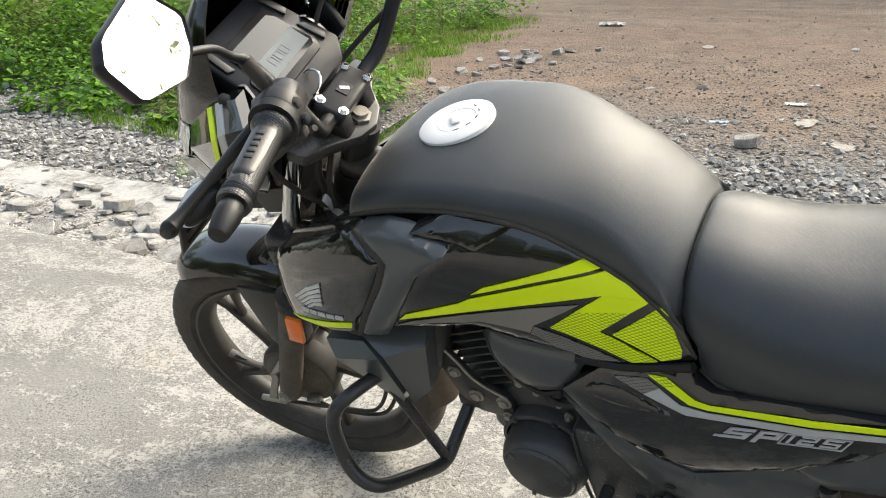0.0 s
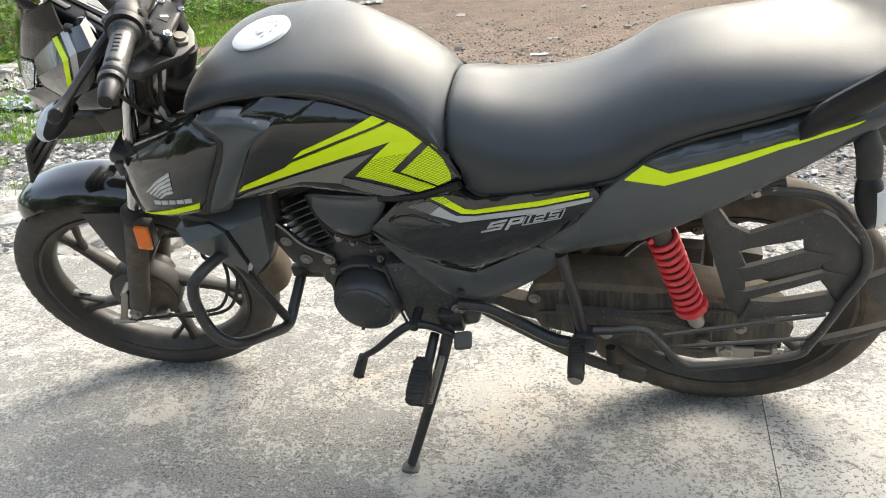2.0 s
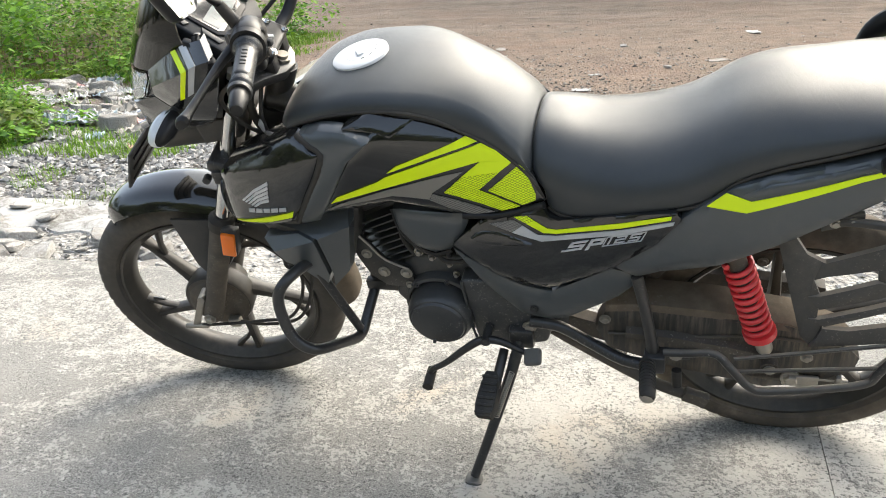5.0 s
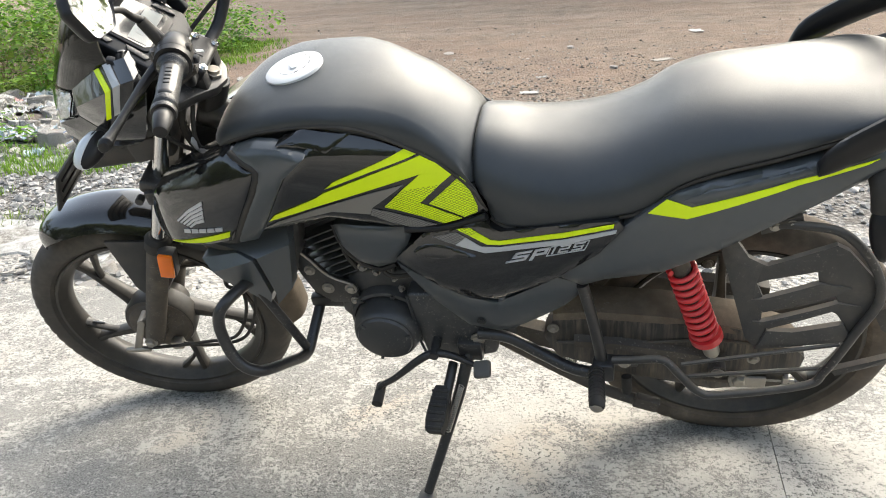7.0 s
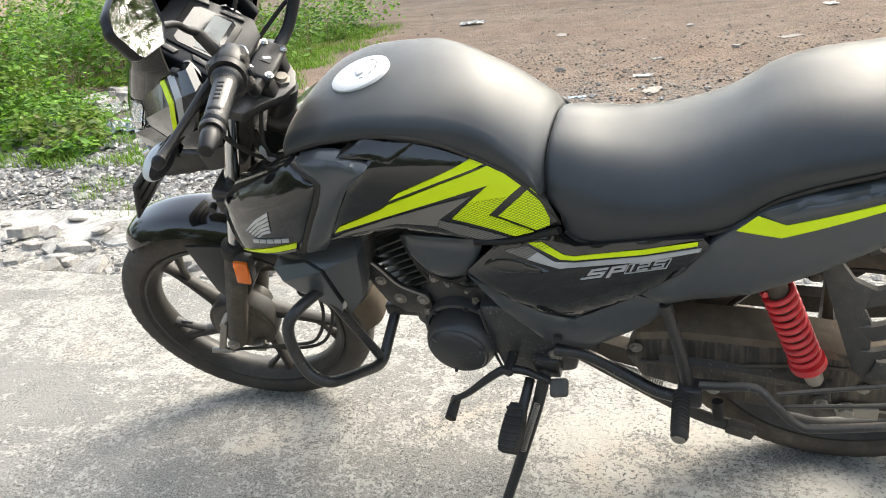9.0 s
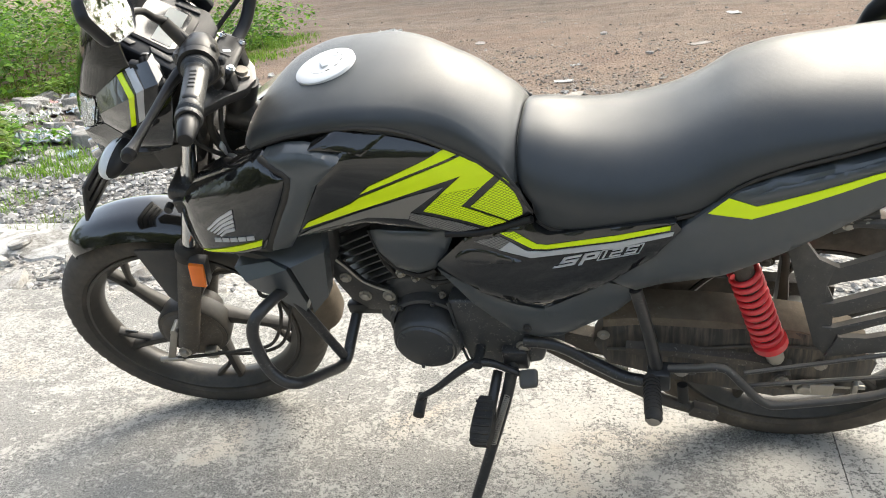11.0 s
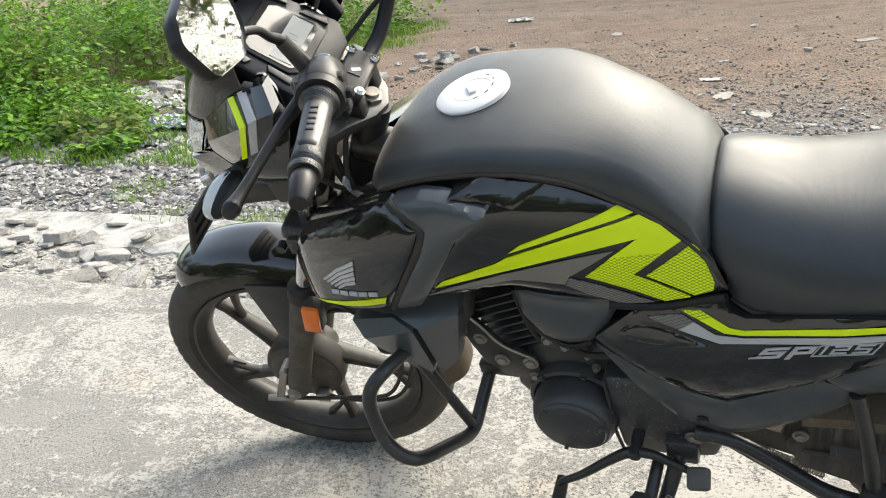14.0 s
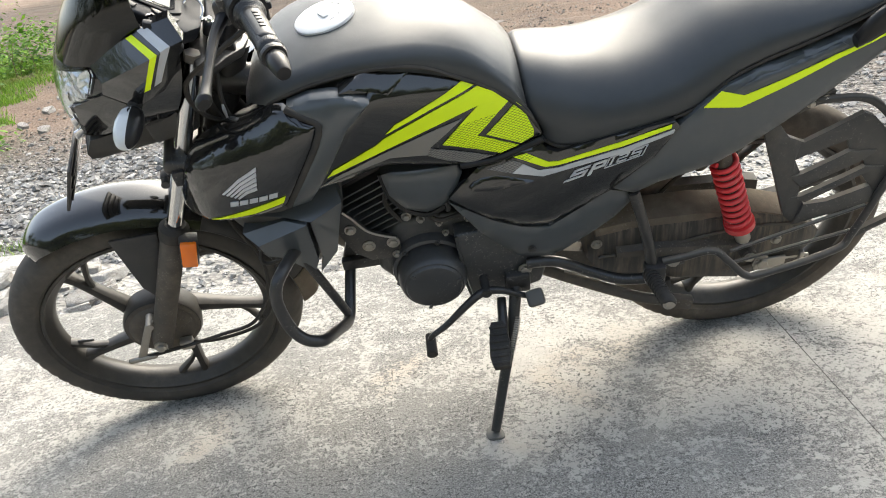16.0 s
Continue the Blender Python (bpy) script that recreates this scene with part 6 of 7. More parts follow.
# shock absorbers
for s in (-1, 1):
    top, low = Vector((1.160, s * 0.150, 0.662)), Vector((1.252, s * 0.150, 0.366))
    d = (low - top).normalized()
    a, b = top + d * 0.040, top + d * 0.220
    spring = part("shock_absorber", coil(a, b, 0.0225, 0.0050, 10.6, 8, 18), REDPAINT, bike, "red coil-over shock absorber", 60)
    part("damper", tube([top + d * 0.02, b], 0.0165, 18, 1), DIRTY, spring)
    part("spring_seat", tube([b - d * 0.004, b + d * 0.010, b + d * 0.016], [0.030, 0.030, 0.022], 20, 1), REDPAINT, spring)
    part("damper_rod", tube([b + d * 0.012, b + d * 0.050, b + d * 0.056], [0.0165, 0.015, 0.012], 14, 1), ZINC, spring, "grey lower damper body")
    part("shock_eye", tube([low + Vector((0, -0.018, 0)), low + Vector((0, 0.018, 0))], 0.016, 16, 1), DIRTY, spring)
    part("shock_bolt", hexbolt(low + Vector((0, -0.019, 0)), 0.008, 0.008), ZINC, spring)
    part("shock_cap", tube([top + Vector((0, -0.016, 0)), top + Vector((0, 0.016, 0))], 0.016, 16, 1), FRAME, spring)

# guard beside the rear wheel
rail_pts = [(1.060, -0.203, 0.428), (1.100, -0.210, 0.440), (1.148, -0.222, 0.458), (1.178, -0.234, 0.434), (1.212, -0.240, 0.396), (1.250, -0.240, 0.391), (1.388, -0.228, 0.414), (1.418, -0.222, 0.448), (1.452, -0.215, 0.542), (1.476, -0.206, 0.612),
            (1.458, -0.190, 0.672), (1.408, -0.176, 0.724), (1.345, -0.165, 0.730), (1.300, -0.155, 0.722)]
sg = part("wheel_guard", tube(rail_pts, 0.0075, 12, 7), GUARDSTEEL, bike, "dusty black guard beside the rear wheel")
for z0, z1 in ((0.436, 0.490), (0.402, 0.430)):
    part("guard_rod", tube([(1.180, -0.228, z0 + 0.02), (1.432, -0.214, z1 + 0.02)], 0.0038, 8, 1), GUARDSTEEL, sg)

FLAT = surface([(1.23, 0.70, 0.170), (1.30, 0.50, 0.205), (1.42, 0.69, 0.180), (1.45, 0.52, 0.212), (1.36, 0.60, 0.196)])
strips = [[(1.228, 0.694), (1.246, 0.712), (1.276, 0.668), (1.300, 0.656), (1.292, 0.620), (1.305, 0.590), (1.306, 0.545), (1.318, 0.525), (1.312, 0.488), (1.300, 0.484), (1.284, 0.502)],
          [(1.300, 0.656), (1.306, 0.654), (1.405, 0.697), (1.424, 0.687), (1.484, 0.620), (1.450, 0.520), (1.432, 0.552), (1.412, 0.579), (1.418, 0.594), (1.414, 0.612), (1.386, 0.630), (1.383, 0.649), (1.309, 0.628), (1.292, 0.620)],
          [(1.286, 0.590), (1.305, 0.594), (1.386, 0.630), (1.434, 0.624), (1.414, 0.610), (1.306, 0.566)],
          [(1.292, 0.545), (1.309, 0.546), (1.418, 0.594), (1.452, 0.590), (1.412, 0.578), (1.318, 0.532)],
          [(1.300, 0.484), (1.450, 0.520), (1.432, 0.553), (1.357, 0.529), (1.316, 0.527), (1.308, 0.500)]]
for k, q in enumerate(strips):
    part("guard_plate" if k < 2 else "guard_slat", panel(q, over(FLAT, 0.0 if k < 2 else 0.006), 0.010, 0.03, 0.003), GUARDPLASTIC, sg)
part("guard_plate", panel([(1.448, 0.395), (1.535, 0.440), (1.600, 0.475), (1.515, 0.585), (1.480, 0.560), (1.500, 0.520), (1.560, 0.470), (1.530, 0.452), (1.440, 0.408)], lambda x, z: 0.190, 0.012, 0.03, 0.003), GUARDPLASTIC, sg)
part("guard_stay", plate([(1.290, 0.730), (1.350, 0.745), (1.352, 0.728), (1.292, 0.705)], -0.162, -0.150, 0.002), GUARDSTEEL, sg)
for x in (1.310, 1.335):
    part("guard_bolt", hexbolt((x, -0.163, 0.725 + (x - 1.31) * 0.2), 0.006, 0.006), ZINC, sg)
part("inner_fender", fender(152, 112, 0.352, 0.060, 0.03, 26), DIRTY, bike, "dusty inner rear fender", 50).matrix_basis = Matrix.Translation(AXLE_R)

# rear indicators
for s in (-1, 1):
    c = Vector((1.440, s * 0.165, 0.790))
    stalk = part("rear_indicator", merge(tube([(1.446, s * 0.10, 0.815), (1.450, s * 0.160, 0.806), (1.454, s * 0.178, 0.770)], [0.016, 0.018, 0.017], 14, 5)), SOFTRUBBER, bike, "black indicator with a clear lens")
    rows = [(0.0, 0.014, 0.012), (0.016, 0.021, 0.019), (0.040, 0.023, 0.020), (0.062, 0.018, 0.015), (0.076, 0.008, 0.007)]
    rings = [[Vector((1.458 + 0.10 * t + b * math.cos(q) - 0.004, s * (0.180 + 0.35 * t) + a * 0.9 * math.sin(q), 0.775 - t)) for q in (2 * math.pi * i / 16 for i in range(16))] for t, a, b in table(rows, 16)]
    part("indicator_body", loft(rings), SMOOTH, stalk)
    rings = [[Vector((1.461 + 0.10 * t + b * 1.25 * abs(math.cos(q)), s * (0.180 + 0.35 * t) + a * 0.86 * math.sin(q), 0.775 - t)) for q in (-math.pi / 2 + math.pi * i / 10 for i in range(11))] for t, a, b in table(rows[1:], 12)]
    part("indicator_lens", loft(rings), WHITELENS, stalk, "clear indicator lens", 50)


# ---- loose ground cover ----
EARTHCHIP = stone_mat("mixed earth pebbles", (0.06, 0.05, 0.04), (0.46, 0.42, 0.36))

def stones(name, places, material, label, kind="stuff", category="gravel", seed=1):
    """Many small broken stones in one mesh: (x, y, size, sink)."""
    rnd = np.random.RandomState(seed)
    base = np.array([(1, 0, 0), (-1, 0, 0), (0, 1, 0), (0, -1, 0), (0, 0, 1), (0, 0, -1), (0.6, 0.6, 0.55), (-0.62, 0.55, 0.5), (0.55, -0.62, 0.52), (-0.58, -0.6, 0.5)])
    tri = [(6, 0, 2), (6, 2, 4), (6, 4, 0), (7, 2, 1), (7, 1, 4), (7, 4, 2), (8, 3, 0), (8, 0, 4), (8, 4, 3), (9, 1, 3), (9, 3, 4), (9, 4, 1), (0, 5, 2), (2, 5, 1), (1, 5, 3), (3, 5, 0)]
    verts, faces = [], []
    for x, y, size, sink in places:
        p = base * (0.72 + 0.5 * rnd.rand(len(base), 1)) * (size * np.array([1.0, 0.55 + 0.45 * rnd.rand(), 0.4 + 0.4 * rnd.rand()]))
        a, b = rnd.rand() * 6.283, rnd.randn() * 0.3
        ca, sa, cb, sb = math.cos(a), math.sin(a), math.cos(b), math.sin(b)
        p = p @ np.array([[ca, sa, 0], [-sa, ca, 0], [0, 0, 1]]) @ np.array([[cb, 0, sb], [0, 1, 0], [-sb, 0, cb]])
        k = len(verts)
        h = rough_ground(x, y)
        verts += [(q[0] + x, q[1] + y, q[2] + h + size * sink) for q in p]
        faces += [(i + k, j + k, m + k) for i, j, m in tri]
    me = bpy.data.meshes.new(name)
    me.from_pydata(verts, [], faces)
    me.materials.append(material)
    return tagged(new(name, me), label, category, kind=kind)


rs = np.random.RandomState(11)


def scatter(n, x0, x1, y0, y1, keep=lambda x, y: True):
    out = []
    while len(out) < n:
        x, y = rs.uniform(x0, x1), rs.uniform(y0, y1)
        if keep(x, y):
            out.append((x, y))
    return out


def size(lo, hi):
    return lo + (hi - lo) * rs.rand() ** 2.5


gravel = [(x, y, size(0.011, 0.036), 0.15) for x, y in scatter(9000, -6.0, 1.6, 1.40, 2.75, lambda x, y: rs.rand() < 1.15 - 0.35 * max(0, y - 2.2))]
gravel += [(x, y, size(0.010, 0.030), 0.12) for x, y in scatter(5200, -2.0, 4.2, 1.1, 4.0, lambda x, y: rs.rand() < max(0.08, 1.2 - 0.36 * (y - 0.6)))]
gravel += [(x, y, size(0.009, 0.024), 0.1) for x, y in scatter(2600, -3.5, 3.5, 0.63, 1.3)]
stones("gravel", gravel, GRAVEL, "loose crushed grey stone beside the slab")
chips = [(x, y, size(0.006, 0.022), 0.05) for x, y in scatter(2400, -3.2, 5.0, 2.4, 9.0, lambda x, y: rs.rand() < 1.0 - 0.13 * (y - 3.0))]
chips += [(x, y, size(0.005, 0.016), 0.15) for x, y in scatter(15000, -2.2, 4.5, 2.0, 6.5, lambda x, y: noise.noise((x * 1.3, y * 1.3, 12)) > -0.35 and rs.rand() < 1.1 - 0.24 * (y - 2.0))]
stones("stone_chips", chips, EARTHCHIP, "pale stone chips strewn over brown earth", category="stones", seed=2)


def chunk(seed, flat):
    """One broken piece of concrete: a flattish many-sided lump with chipped corners."""
    r = random.Random(seed)
    bm = bmesh.new()
    for k in range(13):
        a = 6.283 * k / 13 + r.uniform(-0.2, 0.2)
        rad = r.uniform(0.6, 1.0)
        for z in (-flat, flat * r.uniform(0.6, 1.0)):
            bm.verts.new((rad * math.cos(a), 0.72 * rad * math.sin(a), z * r.uniform(0.75, 1.0)))
    bmesh.ops.convex_hull(bm, input=bm.verts[:])
    bmesh.ops.dissolve_limit(bm, angle_limit=radians(9), verts=bm.verts[:], edges=bm.edges[:])
    bmesh.ops.bevel(bm, geom=bm.edges[:], offset=0.035, segments=1, affect="EDGES")
    me = bpy.data.meshes.new("concrete_chunk")
    bm.to_mesh(me)
    bm.free()
    me.materials.append(CHUNK)
    me.shade_smooth()
    me.set_sharp_from_angle(angle=radians(25))
    return me


def chunk_mat():
    m = Nodes("broken concrete lumps")
    tone = m.node("ShaderNodeObjectInfo", "Random")
    base = m.mix(tone, (0.3, 0.285, 0.26), (0.58, 0.56, 0.52))
    base = m.mix(m.ramp(m.noise(2.5, 7, 0.7), 0.4, 0.7), base, (0.24, 0.215, 0.185))
    m.bump(m.noise(9, 8, 0.75), 0.6, 0.05)
    return m.done(Base_Color=base, Roughness=0.93)


CHUNK = chunk_mat()


def ledge_top(x):
    """Height of the old cement ledge beside the slab."""
    return max(rough_ground(x, 1.2), -0.06) + 0.022 + 0.012 * noise.noise((x * 1.9, 9, 0))


def ledge_edge(x):
    """Broken near edge of the ledge."""
    return 0.98 + 0.16 * noise.noise((x * 2.3, 2, 0)) + 0.06 * noise.noise((x * 9, 4, 0))


def cement_mat():
    m = Nodes("pale crumbling cement")
    base = m.mix(m.noise(38, 6, 0.7), (0.32, 0.31, 0.288), (0.57, 0.56, 0.53))
    dirt = m.calc("MULTIPLY", m.ramp(m.noise(5.5, 7, 0.72, 0.4), 0.47, 0.60), m.ramp(m.noise(45, 5, 0.7), 0.32, 0.58, 0.25, 1.0))
    base = m.mix(dirt, base, (0.17, 0.158, 0.138))
    m.bump(m.calc("ADD", m.noise(55, 7, 0.75), m.calc("MULTIPLY", dirt, -0.4)), 0.7, 0.012)
    return m.done(Base_Color=base, Roughness=0.95, Specular_IOR_Level=0.2)


CEMENT = cement_mat()
lumps = [chunk(20 + k, 0.15 + 0.055 * (k % 4)) for k in range(8)]
for k in range(200):
    near = k < 145
    x = rs.uniform(-3.4, -0.5) if near else rs.uniform(-0.5, 3.0)
    y = rs.uniform(0.66, 1.30) if not near or k % 3 == 0 else rs.uniform(0.65, 1.02)
    s = 0.02 + 0.085 * rs.rand() ** 1.8 if near else 0.02 + 0.04 * rs.rand() ** 2
    ob = new("concrete_chunk", lumps[k % 8])
    ob.matrix_world = pose(x, y, (ledge_top(x) if x < -0.97 and y > ledge_edge(x) else rough_ground(x, y)) + 0.16 * s, rs.uniform(-16, 16), rs.uniform(-16, 16), rs.uniform(0, 360)) @ Matrix.Diagonal((s, s, s, 1))
    tagged(ob, "pale broken concrete piece lying in the rubble", "rubble", "rubble along the slab")
for k, (x, y, s) in enumerate(((-3.05, 3.15, 0.16), (-2.70, 2.95, 0.13), (-3.35, 3.45, 0.14), (-2.35, 2.75, 0.11), (-4.3, 4.6, 0.2), (-5.0, 5.3, 0.18), (-2.0, 3.9, 0.12), (-2.25, 4.15, 0.1), (-1.75, 2.6, 0.09), (-3.6, 3.05, 0.11),
                               (-2.9, 3.6, 0.1), (-2.1, 3.3, 0.09))):
    ob = new("stone", lumps[(k + 3) % 8])
    ob.matrix_world = pose(x, y, rough_ground(x, y) + 0.15 * s, 8 * (k % 3) - 8, 5 * (k % 4), 47 * k) @ Matrix.Diagonal((s * 0.6, s * 0.6, s * 0.75, 1))
    tagged(ob, "rounded grey stone half hidden by weeds", "stone", "stones by the weeds")
ob = new("stone", lumps[5])
ob.matrix_world = pose(0.28, 3.06, rough_ground(0.28, 3.06) + 0.035, 4, -5, 20) @ Matrix.Diagonal((0.085, 0.085, 0.15, 1))
tagged(ob, "pale squarish stone alone on the brown earth", "stone", "stones on the earth")
for k, (x, y, s) in enumerate(((1.45, 4.25, 0.05), (0.95, 5.2, 0.05), (1.55, 4.75, 0.04), (-0.3, 4.6, 0.045), (2.2, 4.0, 0.04), (0.5, 6.5, 0.05), (1.1, 2.6, 0.05), (1.25, 2.9, 0.045), (2.5, 3.2, 0.05))):
    ob = new("stone", lumps[k % 8])
    ob.matrix_world = pose(x, y, rough_ground(x, y) + 0.3 * s, 10, 5, 61 * k) @ Matrix.Diagonal((s, s, s, 1))
    tagged(ob, "small dark stone lying on the brown earth", "stone", "stones on the earth")

# old cement ledge between rubble and gravel
strip = []
for x in np.arange(-8.0, -0.95, 0.04):
    near, far, z = ledge_edge(x), 1.335 + 0.012 * noise.noise((x * 4, 4, 0)), ledge_top(x)
    g = rough_ground(x, 1.2) - 0.05
    row = [(x, near - 0.035, g), (x, near, z - 0.012)]
    for q in (0.15, 0.3, 0.45, 0.6, 0.75, 0.9):
        y = near + (far - near) * q
        row.append((x, y, z + 0.016 * noise.noise((x * 7, y * 9, 2)) + 0.010 * noise.noise((x * 23, y * 25, 5))))
    strip.append(row + [(x, far, z + 0.002), (x, far + 0.02, g)])
part("broken_kerb", loft([[Vector(q) for q in r] for r in strip]), CEMENT, None, "", 30)
tagged(bpy.data.objects["broken_kerb"], "low broken ledge of pale cement", "kerb", kind="structure")


# ---- litter ----
def crumpled(name, x, y, w, d, h, material, label, turn=0, seed=0):
    bm = bmesh.new()
    n = 12
    grid = []
    for j in range(n + 1):
        row = []
        for i in range(n + 1):
            u, v = i / n - 0.5, j / n - 0.5
            r = noise.noise((u * 5 + seed, v * 5, seed * 3.1)) + 0.5 * noise.noise((u * 11, v * 11 + seed, 2))
            edge = 1 + 0.35 * noise.noise((u * 3 + seed, v * 3, 8))
            row.append(bm.verts.new((u * w * edge, v * d * edge, abs(h * r) + 0.012)))
        grid.append(row)
    for j in range(n):
        for i in range(n):
            bm.faces.new((grid[j][i], grid[j][i + 1], grid[j + 1][i + 1], grid[j + 1][i]))
    ext = bmesh.ops.extrude_face_region(bm, geom=bm.faces[:])
    bmesh.ops.translate(bm, vec=(0, 0, -0.004), verts=[v for v in ext["geom"] if isinstance(v, bmesh.types.BMVert)])
    ob = part(name, bm, material, None, "", 25)
    ob.matrix_world = pose(x, y, rough_ground(x, y), 0, 0, turn)
    return tagged(ob, label, "litter", "litter on the ground")


crumpled("paper", 1.83, 4.02, 0.26, 0.20, 0.07, PAPER, "crumpled white and pink paper on the earth", 20, 3)
crumpled("wrapper", 1.90, 3.90, 0.12, 0.09, 0.03, PINKPAPER, "torn pink wrapper on the earth", 60, 4)
for k, (x, y, w, m) in enumerate(((-2.35, 2.42, 0.16, PAPER), (-2.10, 2.40, 0.09, PINKPAPER), (-2.75, 3.30, 0.20, PAPER), (-2.55, 2.62, 0.14, BLUEPAPER), (-3.1, 3.75, 0.22, PAPER), (-2.30, 2.95, 0.15, PAPER),
                                  (-4.0, 4.3, 0.2, PAPER), (-3.5, 4.0, 0.18, BLUEPAPER), (-2.9, 2.6, 0.12, PAPER), (-1.85, 2.5, 0.1, PAPER), (-2.0, 7.6, 0.25, PAPER), (-5.6, 2.9, 0.2, BLUEPAPER))):
    crumpled("wrapper", x, y, w, w * 0.75, 0.05, m, "crumpled plastic wrapper among weeds", 37 * k, k + 10)
heap = random.Random(3)
for k in range(34):
    t, off = heap.random(), heap.uniform(-0.34, 0.34)
    x, y, w = -2.4 - 2.05 * t + 0.66 * off, 2.75 + 1.85 * t + 0.74 * off, heap.uniform(0.10, 0.30)
    m, what = ((PAPER, "white"), (SCRAP, "dirty white"), (PAPER, "white"), (PINKPAPER, "faded pink"), (SCRAP, "pale"), (PAPER, "pale"), (BLUEPAPER, "pale blue"))[k % 7]
    crumpled("plastic_bag" if w > 0.17 else "wrapper", x, y, w, w * 0.8, 0.3 * w, m, "crumpled " + what + " plastic rubbish between stones", heap.uniform(0, 360), k + 70)
for k in range(38):
    t, off, s = heap.random(), heap.uniform(-0.40, 0.40), heap.uniform(0.05, 0.15)
    x, y = -2.4 - 2.05 * t + 0.66 * off, 2.75 + 1.85 * t + 0.74 * off
    ob = new("stone", lumps[k % 8])
    ob.matrix_world = pose(x, y, rough_ground(x, y) + 0.3 * s, heap.uniform(-15, 15), heap.uniform(-15, 15), heap.uniform(0, 360)) @ Matrix.Diagonal((s, s, s * 1.5, 1))
    tagged(ob, "pale stone among plastic rubbish and weeds", "stone", "stones by the weeds")
for k, (x, y, w) in enumerate(((0.36, 4.23, 0.20), (0.50, 3.72, 0.26), (0.71, 3.31, 0.28), (0.39, 4.85, 0.12), (-0.70, 6.44, 0.26), (-0.82, 4.77, 0.09), (-0.64, 4.49, 0.10), (-0.89, 4.68, 0.08), (1.34, 5.5, 0.26), (1.73, 7.3, 0.3), (0.95, 3.05, 0.16), (0.15, 2.75, 0.10),
                               (1.6, 3.3, 0.14), (2.3, 3.6, 0.12), (2.1, 5.0, 0.10), (-0.3, 3.5, 0.08), (1.05, 4.2, 0.09))):
    scrap = crumpled("scrap", x, y, w * 0.68, w * 0.36, 0.012, SCRAP if k % 3 else PAPER, "trodden pale scrap on brown earth", 71 * k, k + 130)
    scrap.matrix_world = Matrix.Translation((0, 0, -0.009)) @ scrap.matrix_world
scrap = crumpled("scrap", 0.04, 3.55, 0.11, 0.05, 0.012, BLUEPAPER, "small blue plastic scrap on brown earth", 10, 170)
scrap.matrix_world = Matrix.Translation((0, 0, -0.009)) @ scrap.matrix_world
for k in range(26):
    x, y, z = heap.gauss(-2.0, 0.22), heap.gauss(5.3, 0.3), heap.uniform(0.03, 0.085)
    ob = new("stone", lumps[k % 8])
    ob.matrix_world = pose(x, y, rough_ground(x, y) + 0.2 * z, heap.uniform(-20, 20), heap.uniform(-20, 20), heap.uniform(0, 360)) @ Matrix.Diagonal((z, z, z * 1.3, 1))
    tagged(ob, "pale broken stone heaped beside the grass", "stone", "stones by the weeds")


# ---- weeds and grass ----
def leaves(name, plants, material, label, category, seed=5):
    """Leafy weeds: each plant is (x, y, height, spread, leaf length, leaves)."""
    r = np.random.RandomState(seed)
    verts, faces = [], []
    for x, y, h, spread, ln, count in plants:
        g = rough_ground(x, y)
        for _ in range(count):
            t = r.rand() ** 0.7
            a = r.rand() * 6.283
            rad = spread * (0.25 + 0.75 * r.rand()) * (0.5 + 0.6 * math.sin(math.pi * min(1, 0.15 + 0.8 * t)))
            c = np.array([x + rad * math.cos(a), y + rad * math.sin(a), g + h * t * (0.8 + 0.3 * r.rand())])
            b = a + r.randn() * 0.9
            l = ln * (0.55 + 0.8 * r.rand())
            w = l * (0.28 + 0.14 * r.rand())
            pitch = r.uniform(-0.6, 0.4)
            d = np.array([math.cos(b) * math.cos(pitch), math.sin(b) * math.cos(pitch), math.sin(pitch)])
            s = np.array([-math.sin(b), math.cos(b), r.randn() * 0.28])
            u = np.cross(d, s)
            k = len(verts)
            pts = [c, c + d * l * 0.35 + s * w - u * 0.12 * w, c + d * l * 0.4 - u * 0.25 * w, c + d * l * 0.35 - s * w - u * 0.12 * w, c + d * l * 0.75 + s * w * 0.6 - np.array([0, 0, l * 0.08]), c + d * l * 0.75 - s * w * 0.6 - np.array([0, 0, l * 0.08]), c + d * l - np.array([0, 0, l * 0.18])]
            verts += [tuple(q) for q in pts]
            faces += [(k, k + 1, k + 2), (k, k + 2, k + 3), (k + 1, k + 4, k + 2), (k + 2, k + 5, k + 3), (k + 2, k + 4, k + 6), (k + 2, k + 6, k + 5)]
    me = bpy.data.meshes.new(name)
    me.from_pydata(verts, [], faces)
    me.materials.append(material)
    me.shade_smooth()
    return tagged(new(name, me), label, category, kind="stuff")


def blades(name, roots, material, label, category, seed=6):
    """Grass blades and stalks: (x, y, height, width)."""
    r = np.random.RandomState(seed)
    verts, faces = [], []
    for x, y, h, w in roots:
        a, lean = r.rand() * 6.283, 0.15 + 0.7 * r.rand()
        d = np.array([math.cos(a), math.sin(a), 0])
        s = np.array([-math.sin(a), math.cos(a), 0]) * w
        c = np.array([x, y, rough_ground(x, y) - 0.01])
        k = len(verts)
        for t, ww in ((0, 1), (0.45, 0.8), (0.8, 0.5)):
            q = c + d * h * lean * t * t + np.array([0, 0, h * t * (1 - 0.25 * lean * t)])
            verts += [tuple(q + s * ww), tuple(q - s * ww)]
        verts.append(tuple(c + d * h * lean + np.array([0, 0, h * (1 - 0.3 * lean)])))
        faces += [(k, k + 1, k + 3, k + 2), (k + 2, k + 3, k + 5, k + 4), (k + 4, k + 5, k + 6)]
    me = bpy.data.meshes.new(name)
    me.from_pydata(verts, [], faces)
    me.materials.append(material)
    me.shade_smooth()
    return tagged(new(name, me), label, category, kind="stuff")


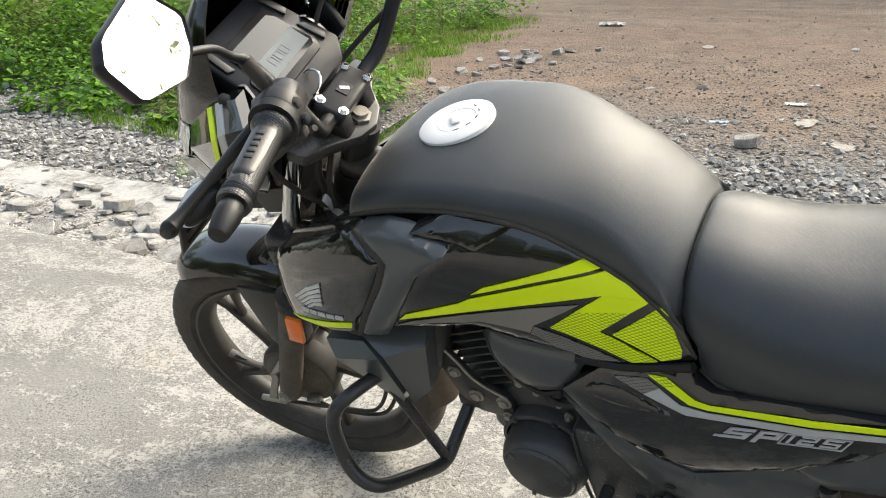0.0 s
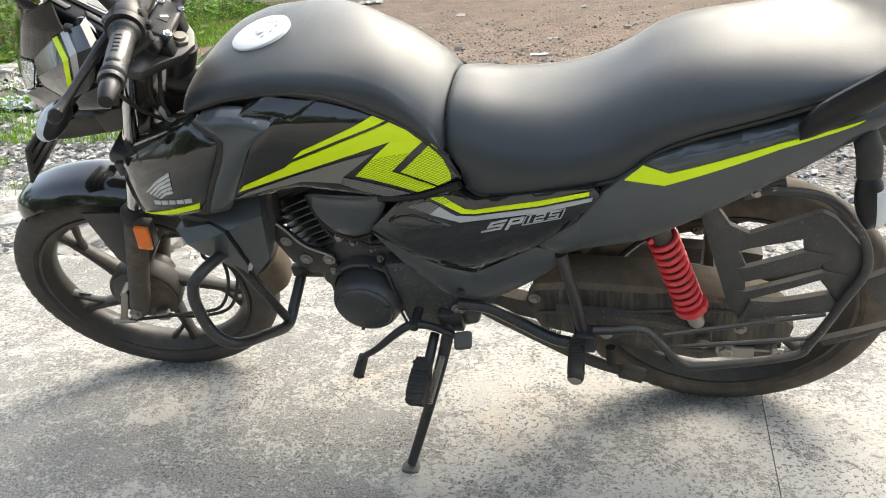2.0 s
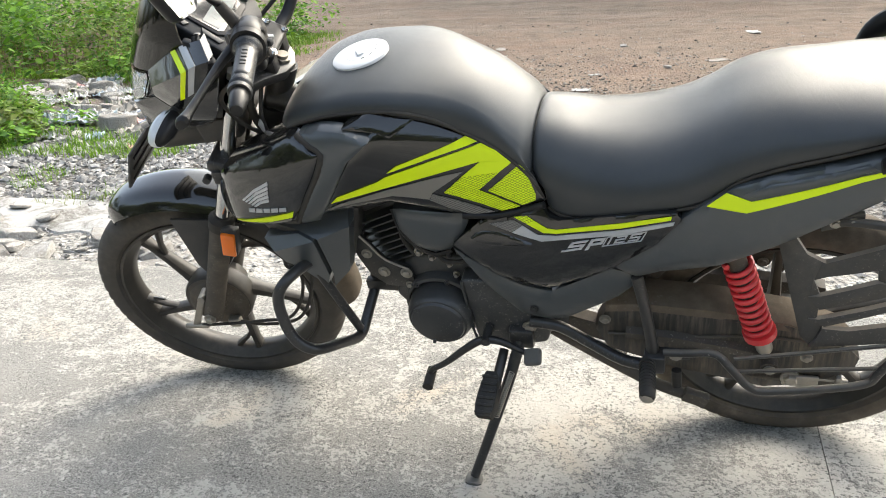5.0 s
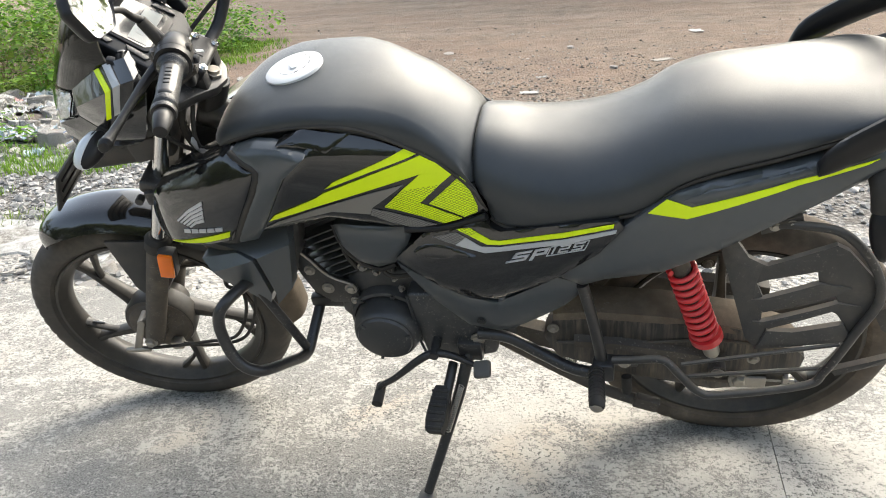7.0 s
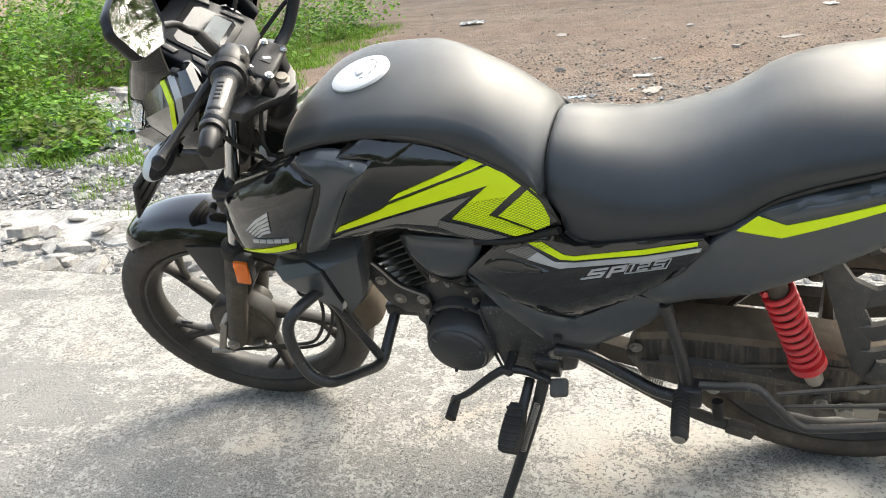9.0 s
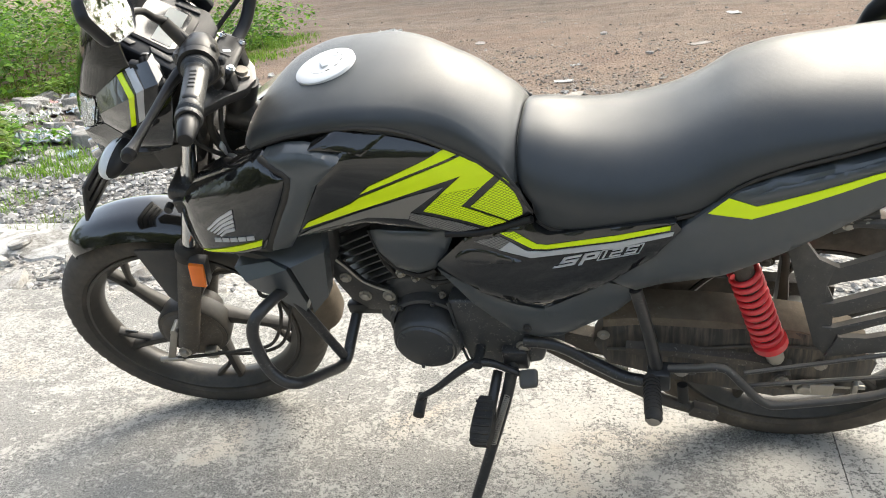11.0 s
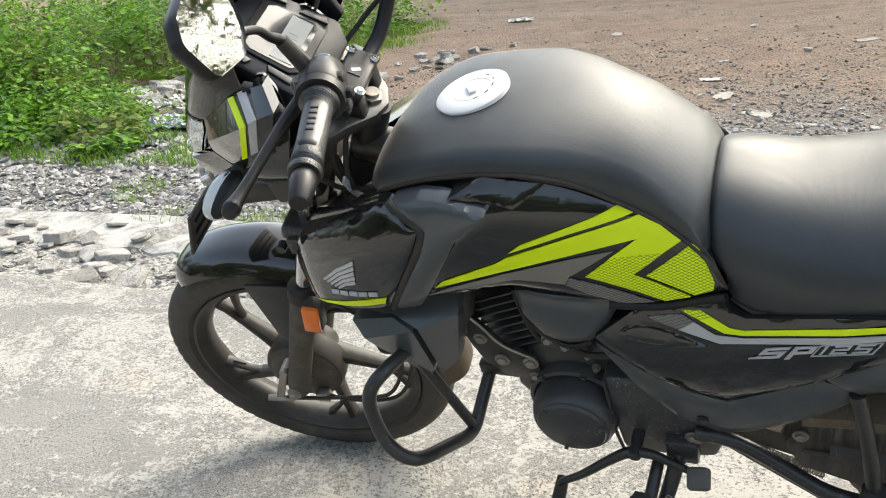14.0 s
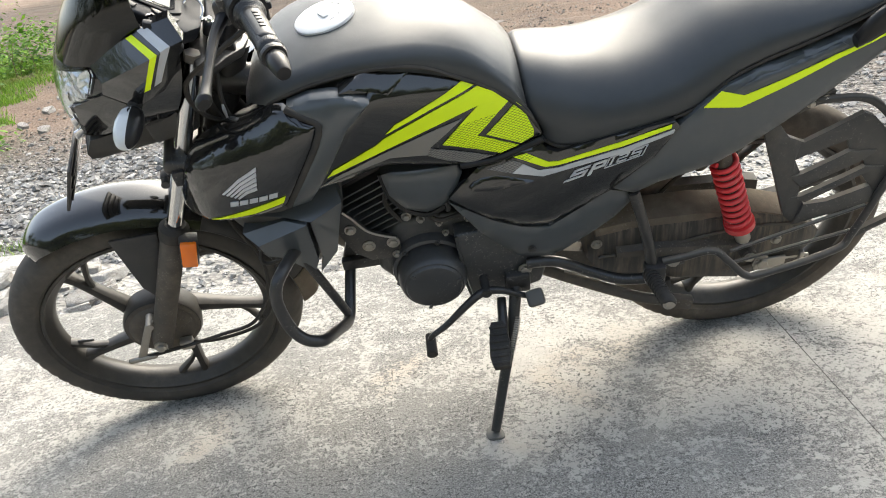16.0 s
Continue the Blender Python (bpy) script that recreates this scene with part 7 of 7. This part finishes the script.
def strewn(x, y):
    """Distance from the middle of the strip that is strewn with rubbish and stones."""
    t = min(1.0, max(-0.22, ((-2.35 - x) * 2.05 + (y - 2.75) * 1.85) / (2.05 ** 2 + 1.85 ** 2)))
    return math.hypot(x + 2.35 + 2.05 * t, y - 2.75 - 1.85 * t)


def weedy(x, y):
    """Where weeds stand: a bank behind the gravel, thinning towards the earth."""
    edge = 2.32 + 0.22 * noise.noise((x * 0.9, 0, 5)) + 0.10 * noise.noise((x * 3, 1, 5))
    right = -2.05 - 0.15 * (y - 2.3) + 0.35 * noise.noise((y * 0.8, 3, 1))
    if not (y > edge and x < right):
        return False
    return strewn(x, y) > 0.46 + 0.14 * noise.noise((x * 4, y * 4, 3)) or rs.rand() < 0.05


weeds, tall, dry = [], [], []
for x, y in scatter(1500, -9.5, -1.7, 2.2, 8.5, lambda x, y: weedy(x, y) and rs.rand() < (1.0 if y < 4.8 else 0.45)):
    inside = min(1.0, 0.25 + 0.5 * (y - 2.3))
    gap = noise.noise((x * 1.1, y * 1.1, 9))
    if gap < -0.16 or (x > -3.25 and y > 3.7):
        continue
    back = max(0.0, min(1.0, (-3.0 - x) / 3.5))
    h = (0.10 + 0.22 * inside + 0.30 * back * inside) * (0.6 + 0.8 * rs.rand()) * min(1.0, 0.3 + 0.7 * strewn(x, y))
    weeds.append((x, y, h, 0.10 + 0.10 * inside, 0.028 + 0.038 * rs.rand() ** 1.5, int(30 + 46 * inside)))
for x, y in scatter(90, -11, -4.2, 3.4, 9.5, weedy):
    tall.append((x, y, 0.6 + 0.9 * rs.rand(), 0.28, 0.045 + 0.03 * rs.rand(), 210))
leaves("weeds", weeds, LEAF, "bank of leafy green weeds behind the gravel", "weeds")
leaves("tall_weeds", tall, LEAF, "taller green weeds at the back of the bank", "weeds", 8)
blades("dry_stalks", [(x, y, 0.25 + 0.5 * rs.rand(), 0.003) for x, y in scatter(1000, -9.0, -3.2, 3.2, 7.0, weedy)], DRY, "dry brown stalks among the weeds", "weeds")
grass = [(x, y, 0.03 + 0.06 * rs.rand(), 0.003 + 0.002 * rs.rand()) for x, y in scatter(24000, -5.5, -1.75, 3.4, 8.2, lambda x, y: weedy(x, y) and noise.noise((x * 0.9, y * 0.9, 2)) + 0.5 * noise.noise((x * 3.1, y * 3.1, 7)) > -0.12
                                                                              and rs.rand() < 0.1 - 1.3 * (x + 2.05 + 0.15 * (y - 2.3)) + 0.8 * noise.noise((x * 2.5, y * 2.5, 1)))]
grass += [(x, y, 0.04 + 0.08 * rs.rand(), 0.003) for x, y in scatter(2500, -6.0, -1.7, 2.15, 2.7, lambda x, y: noise.noise((x * 1.5, y * 2, 4)) > 0.05)]
grass += [(x, y, 0.03 + 0.05 * rs.rand(), 0.002) for x, y in scatter(500, -2.6, -1.0, 1.25, 1.9, lambda x, y: noise.noise((x * 2.5, y * 2.5, 6)) > 0.2)]
blades("grass", grass, GRASS, "patch of short green grass between weeds and earth", "grass", 9)

# low pale wall far behind the weeds
wall = part("wall_far", block((5.0, 0.25, 0.9), (-13.5, 21.0, 0.38), None, 0.02), RUBBLE, None)
tagged(wall, "low pale concrete wall far behind the weeds", "wall", kind="structure")


# ---- trees behind the camera, seen in the mirror and the paint ----
def tree(x, y, h, seed, leaf=0.16, count=330):
    r = np.random.RandomState(seed)
    root = empty("tree", "broad green roadside tree with an uneven crown", "tree", pose(x, y, -0.08), "roadside trees")
    limbs = [tube([(0, 0, 0), (0.05, 0.03, h * 0.25), (-0.04, 0.05, h * 0.5), (0.0, 0.0, h * 0.7)], [0.2, 0.15, 0.11, 0.05], 10, 4)]
    tips = []
    for k in range(7):
        a, z = 6.283 * k / 7 + r.rand(), h * (0.3 + 0.35 * r.rand())
        tip = (1.6 * math.cos(a) * (0.7 + 0.6 * r.rand()), 1.6 * math.sin(a) * (0.7 + 0.6 * r.rand()), z + h * 0.25)
        limbs.append(tube([(0, 0, z), (tip[0] * 0.5, tip[1] * 0.5, z + h * 0.1), tip], [0.07, 0.05, 0.02], 7, 3))
        tips.append(tip)
    tips += [(0, 0, h * 0.85), (0.5, -0.3, h * 0.3), (-0.6, 0.3, h * 0.2)]
    part("trunk", merge(*limbs), BARK, root)
    verts, faces = [], []
    for tip in tips:
        for _ in range(count):
            v = r.randn(3) * np.array([0.62, 0.62, 0.48]) * h / 5
            c = np.array(tip) + v
            d, s = r.randn(3), r.randn(3)
            d, s = d / np.linalg.norm(d) * leaf, s / np.linalg.norm(s) * leaf * 0.45
            k = len(verts)
            verts += [tuple(c - d), tuple(c + s), tuple(c + d), tuple(c - s)]
            faces.append((k, k + 1, k + 2, k + 3))
    me = bpy.data.meshes.new("crown")
    me.from_pydata(verts, [], faces)
    me.materials.append(TREELEAF)
    crown = new("crown", me)
    crown.parent = root
    return root


TREELEAF = leaf_mat("tree leaves", (0.06, 0.08, 0.03), (0.19, 0.23, 0.09), (0.20, 0.17, 0.10))
BARK = plain("grey brown bark", (0.16, 0.12, 0.09), 0.9, grain=0.6, grain_scale=60)
for k, (x, y, h) in enumerate(((3.7, 19.5, 11.6), (-0.6, 20.5, 12.0), (7.0, 21.0, 7.0), (-7.0, 22.0, 8.0), (12.0, 21.0, 8.0), (-14.0, -7.0, 6.5), (-15.5, -2.5, 7.0), (-14.5, 2.0, 6.5))):
    tree(x, y, h, 30 + k, *((0.25, 520) if h > 11 else (0.16, 330)))
for k in range(11):
    tree(-16.0 + 3.1 * k + 0.8 * math.sin(5 * k), -11.5 - 1.2 * math.cos(3 * k), 4.6 + 0.9 * math.sin(2.2 * k), 60 + k, 0.26, 420)
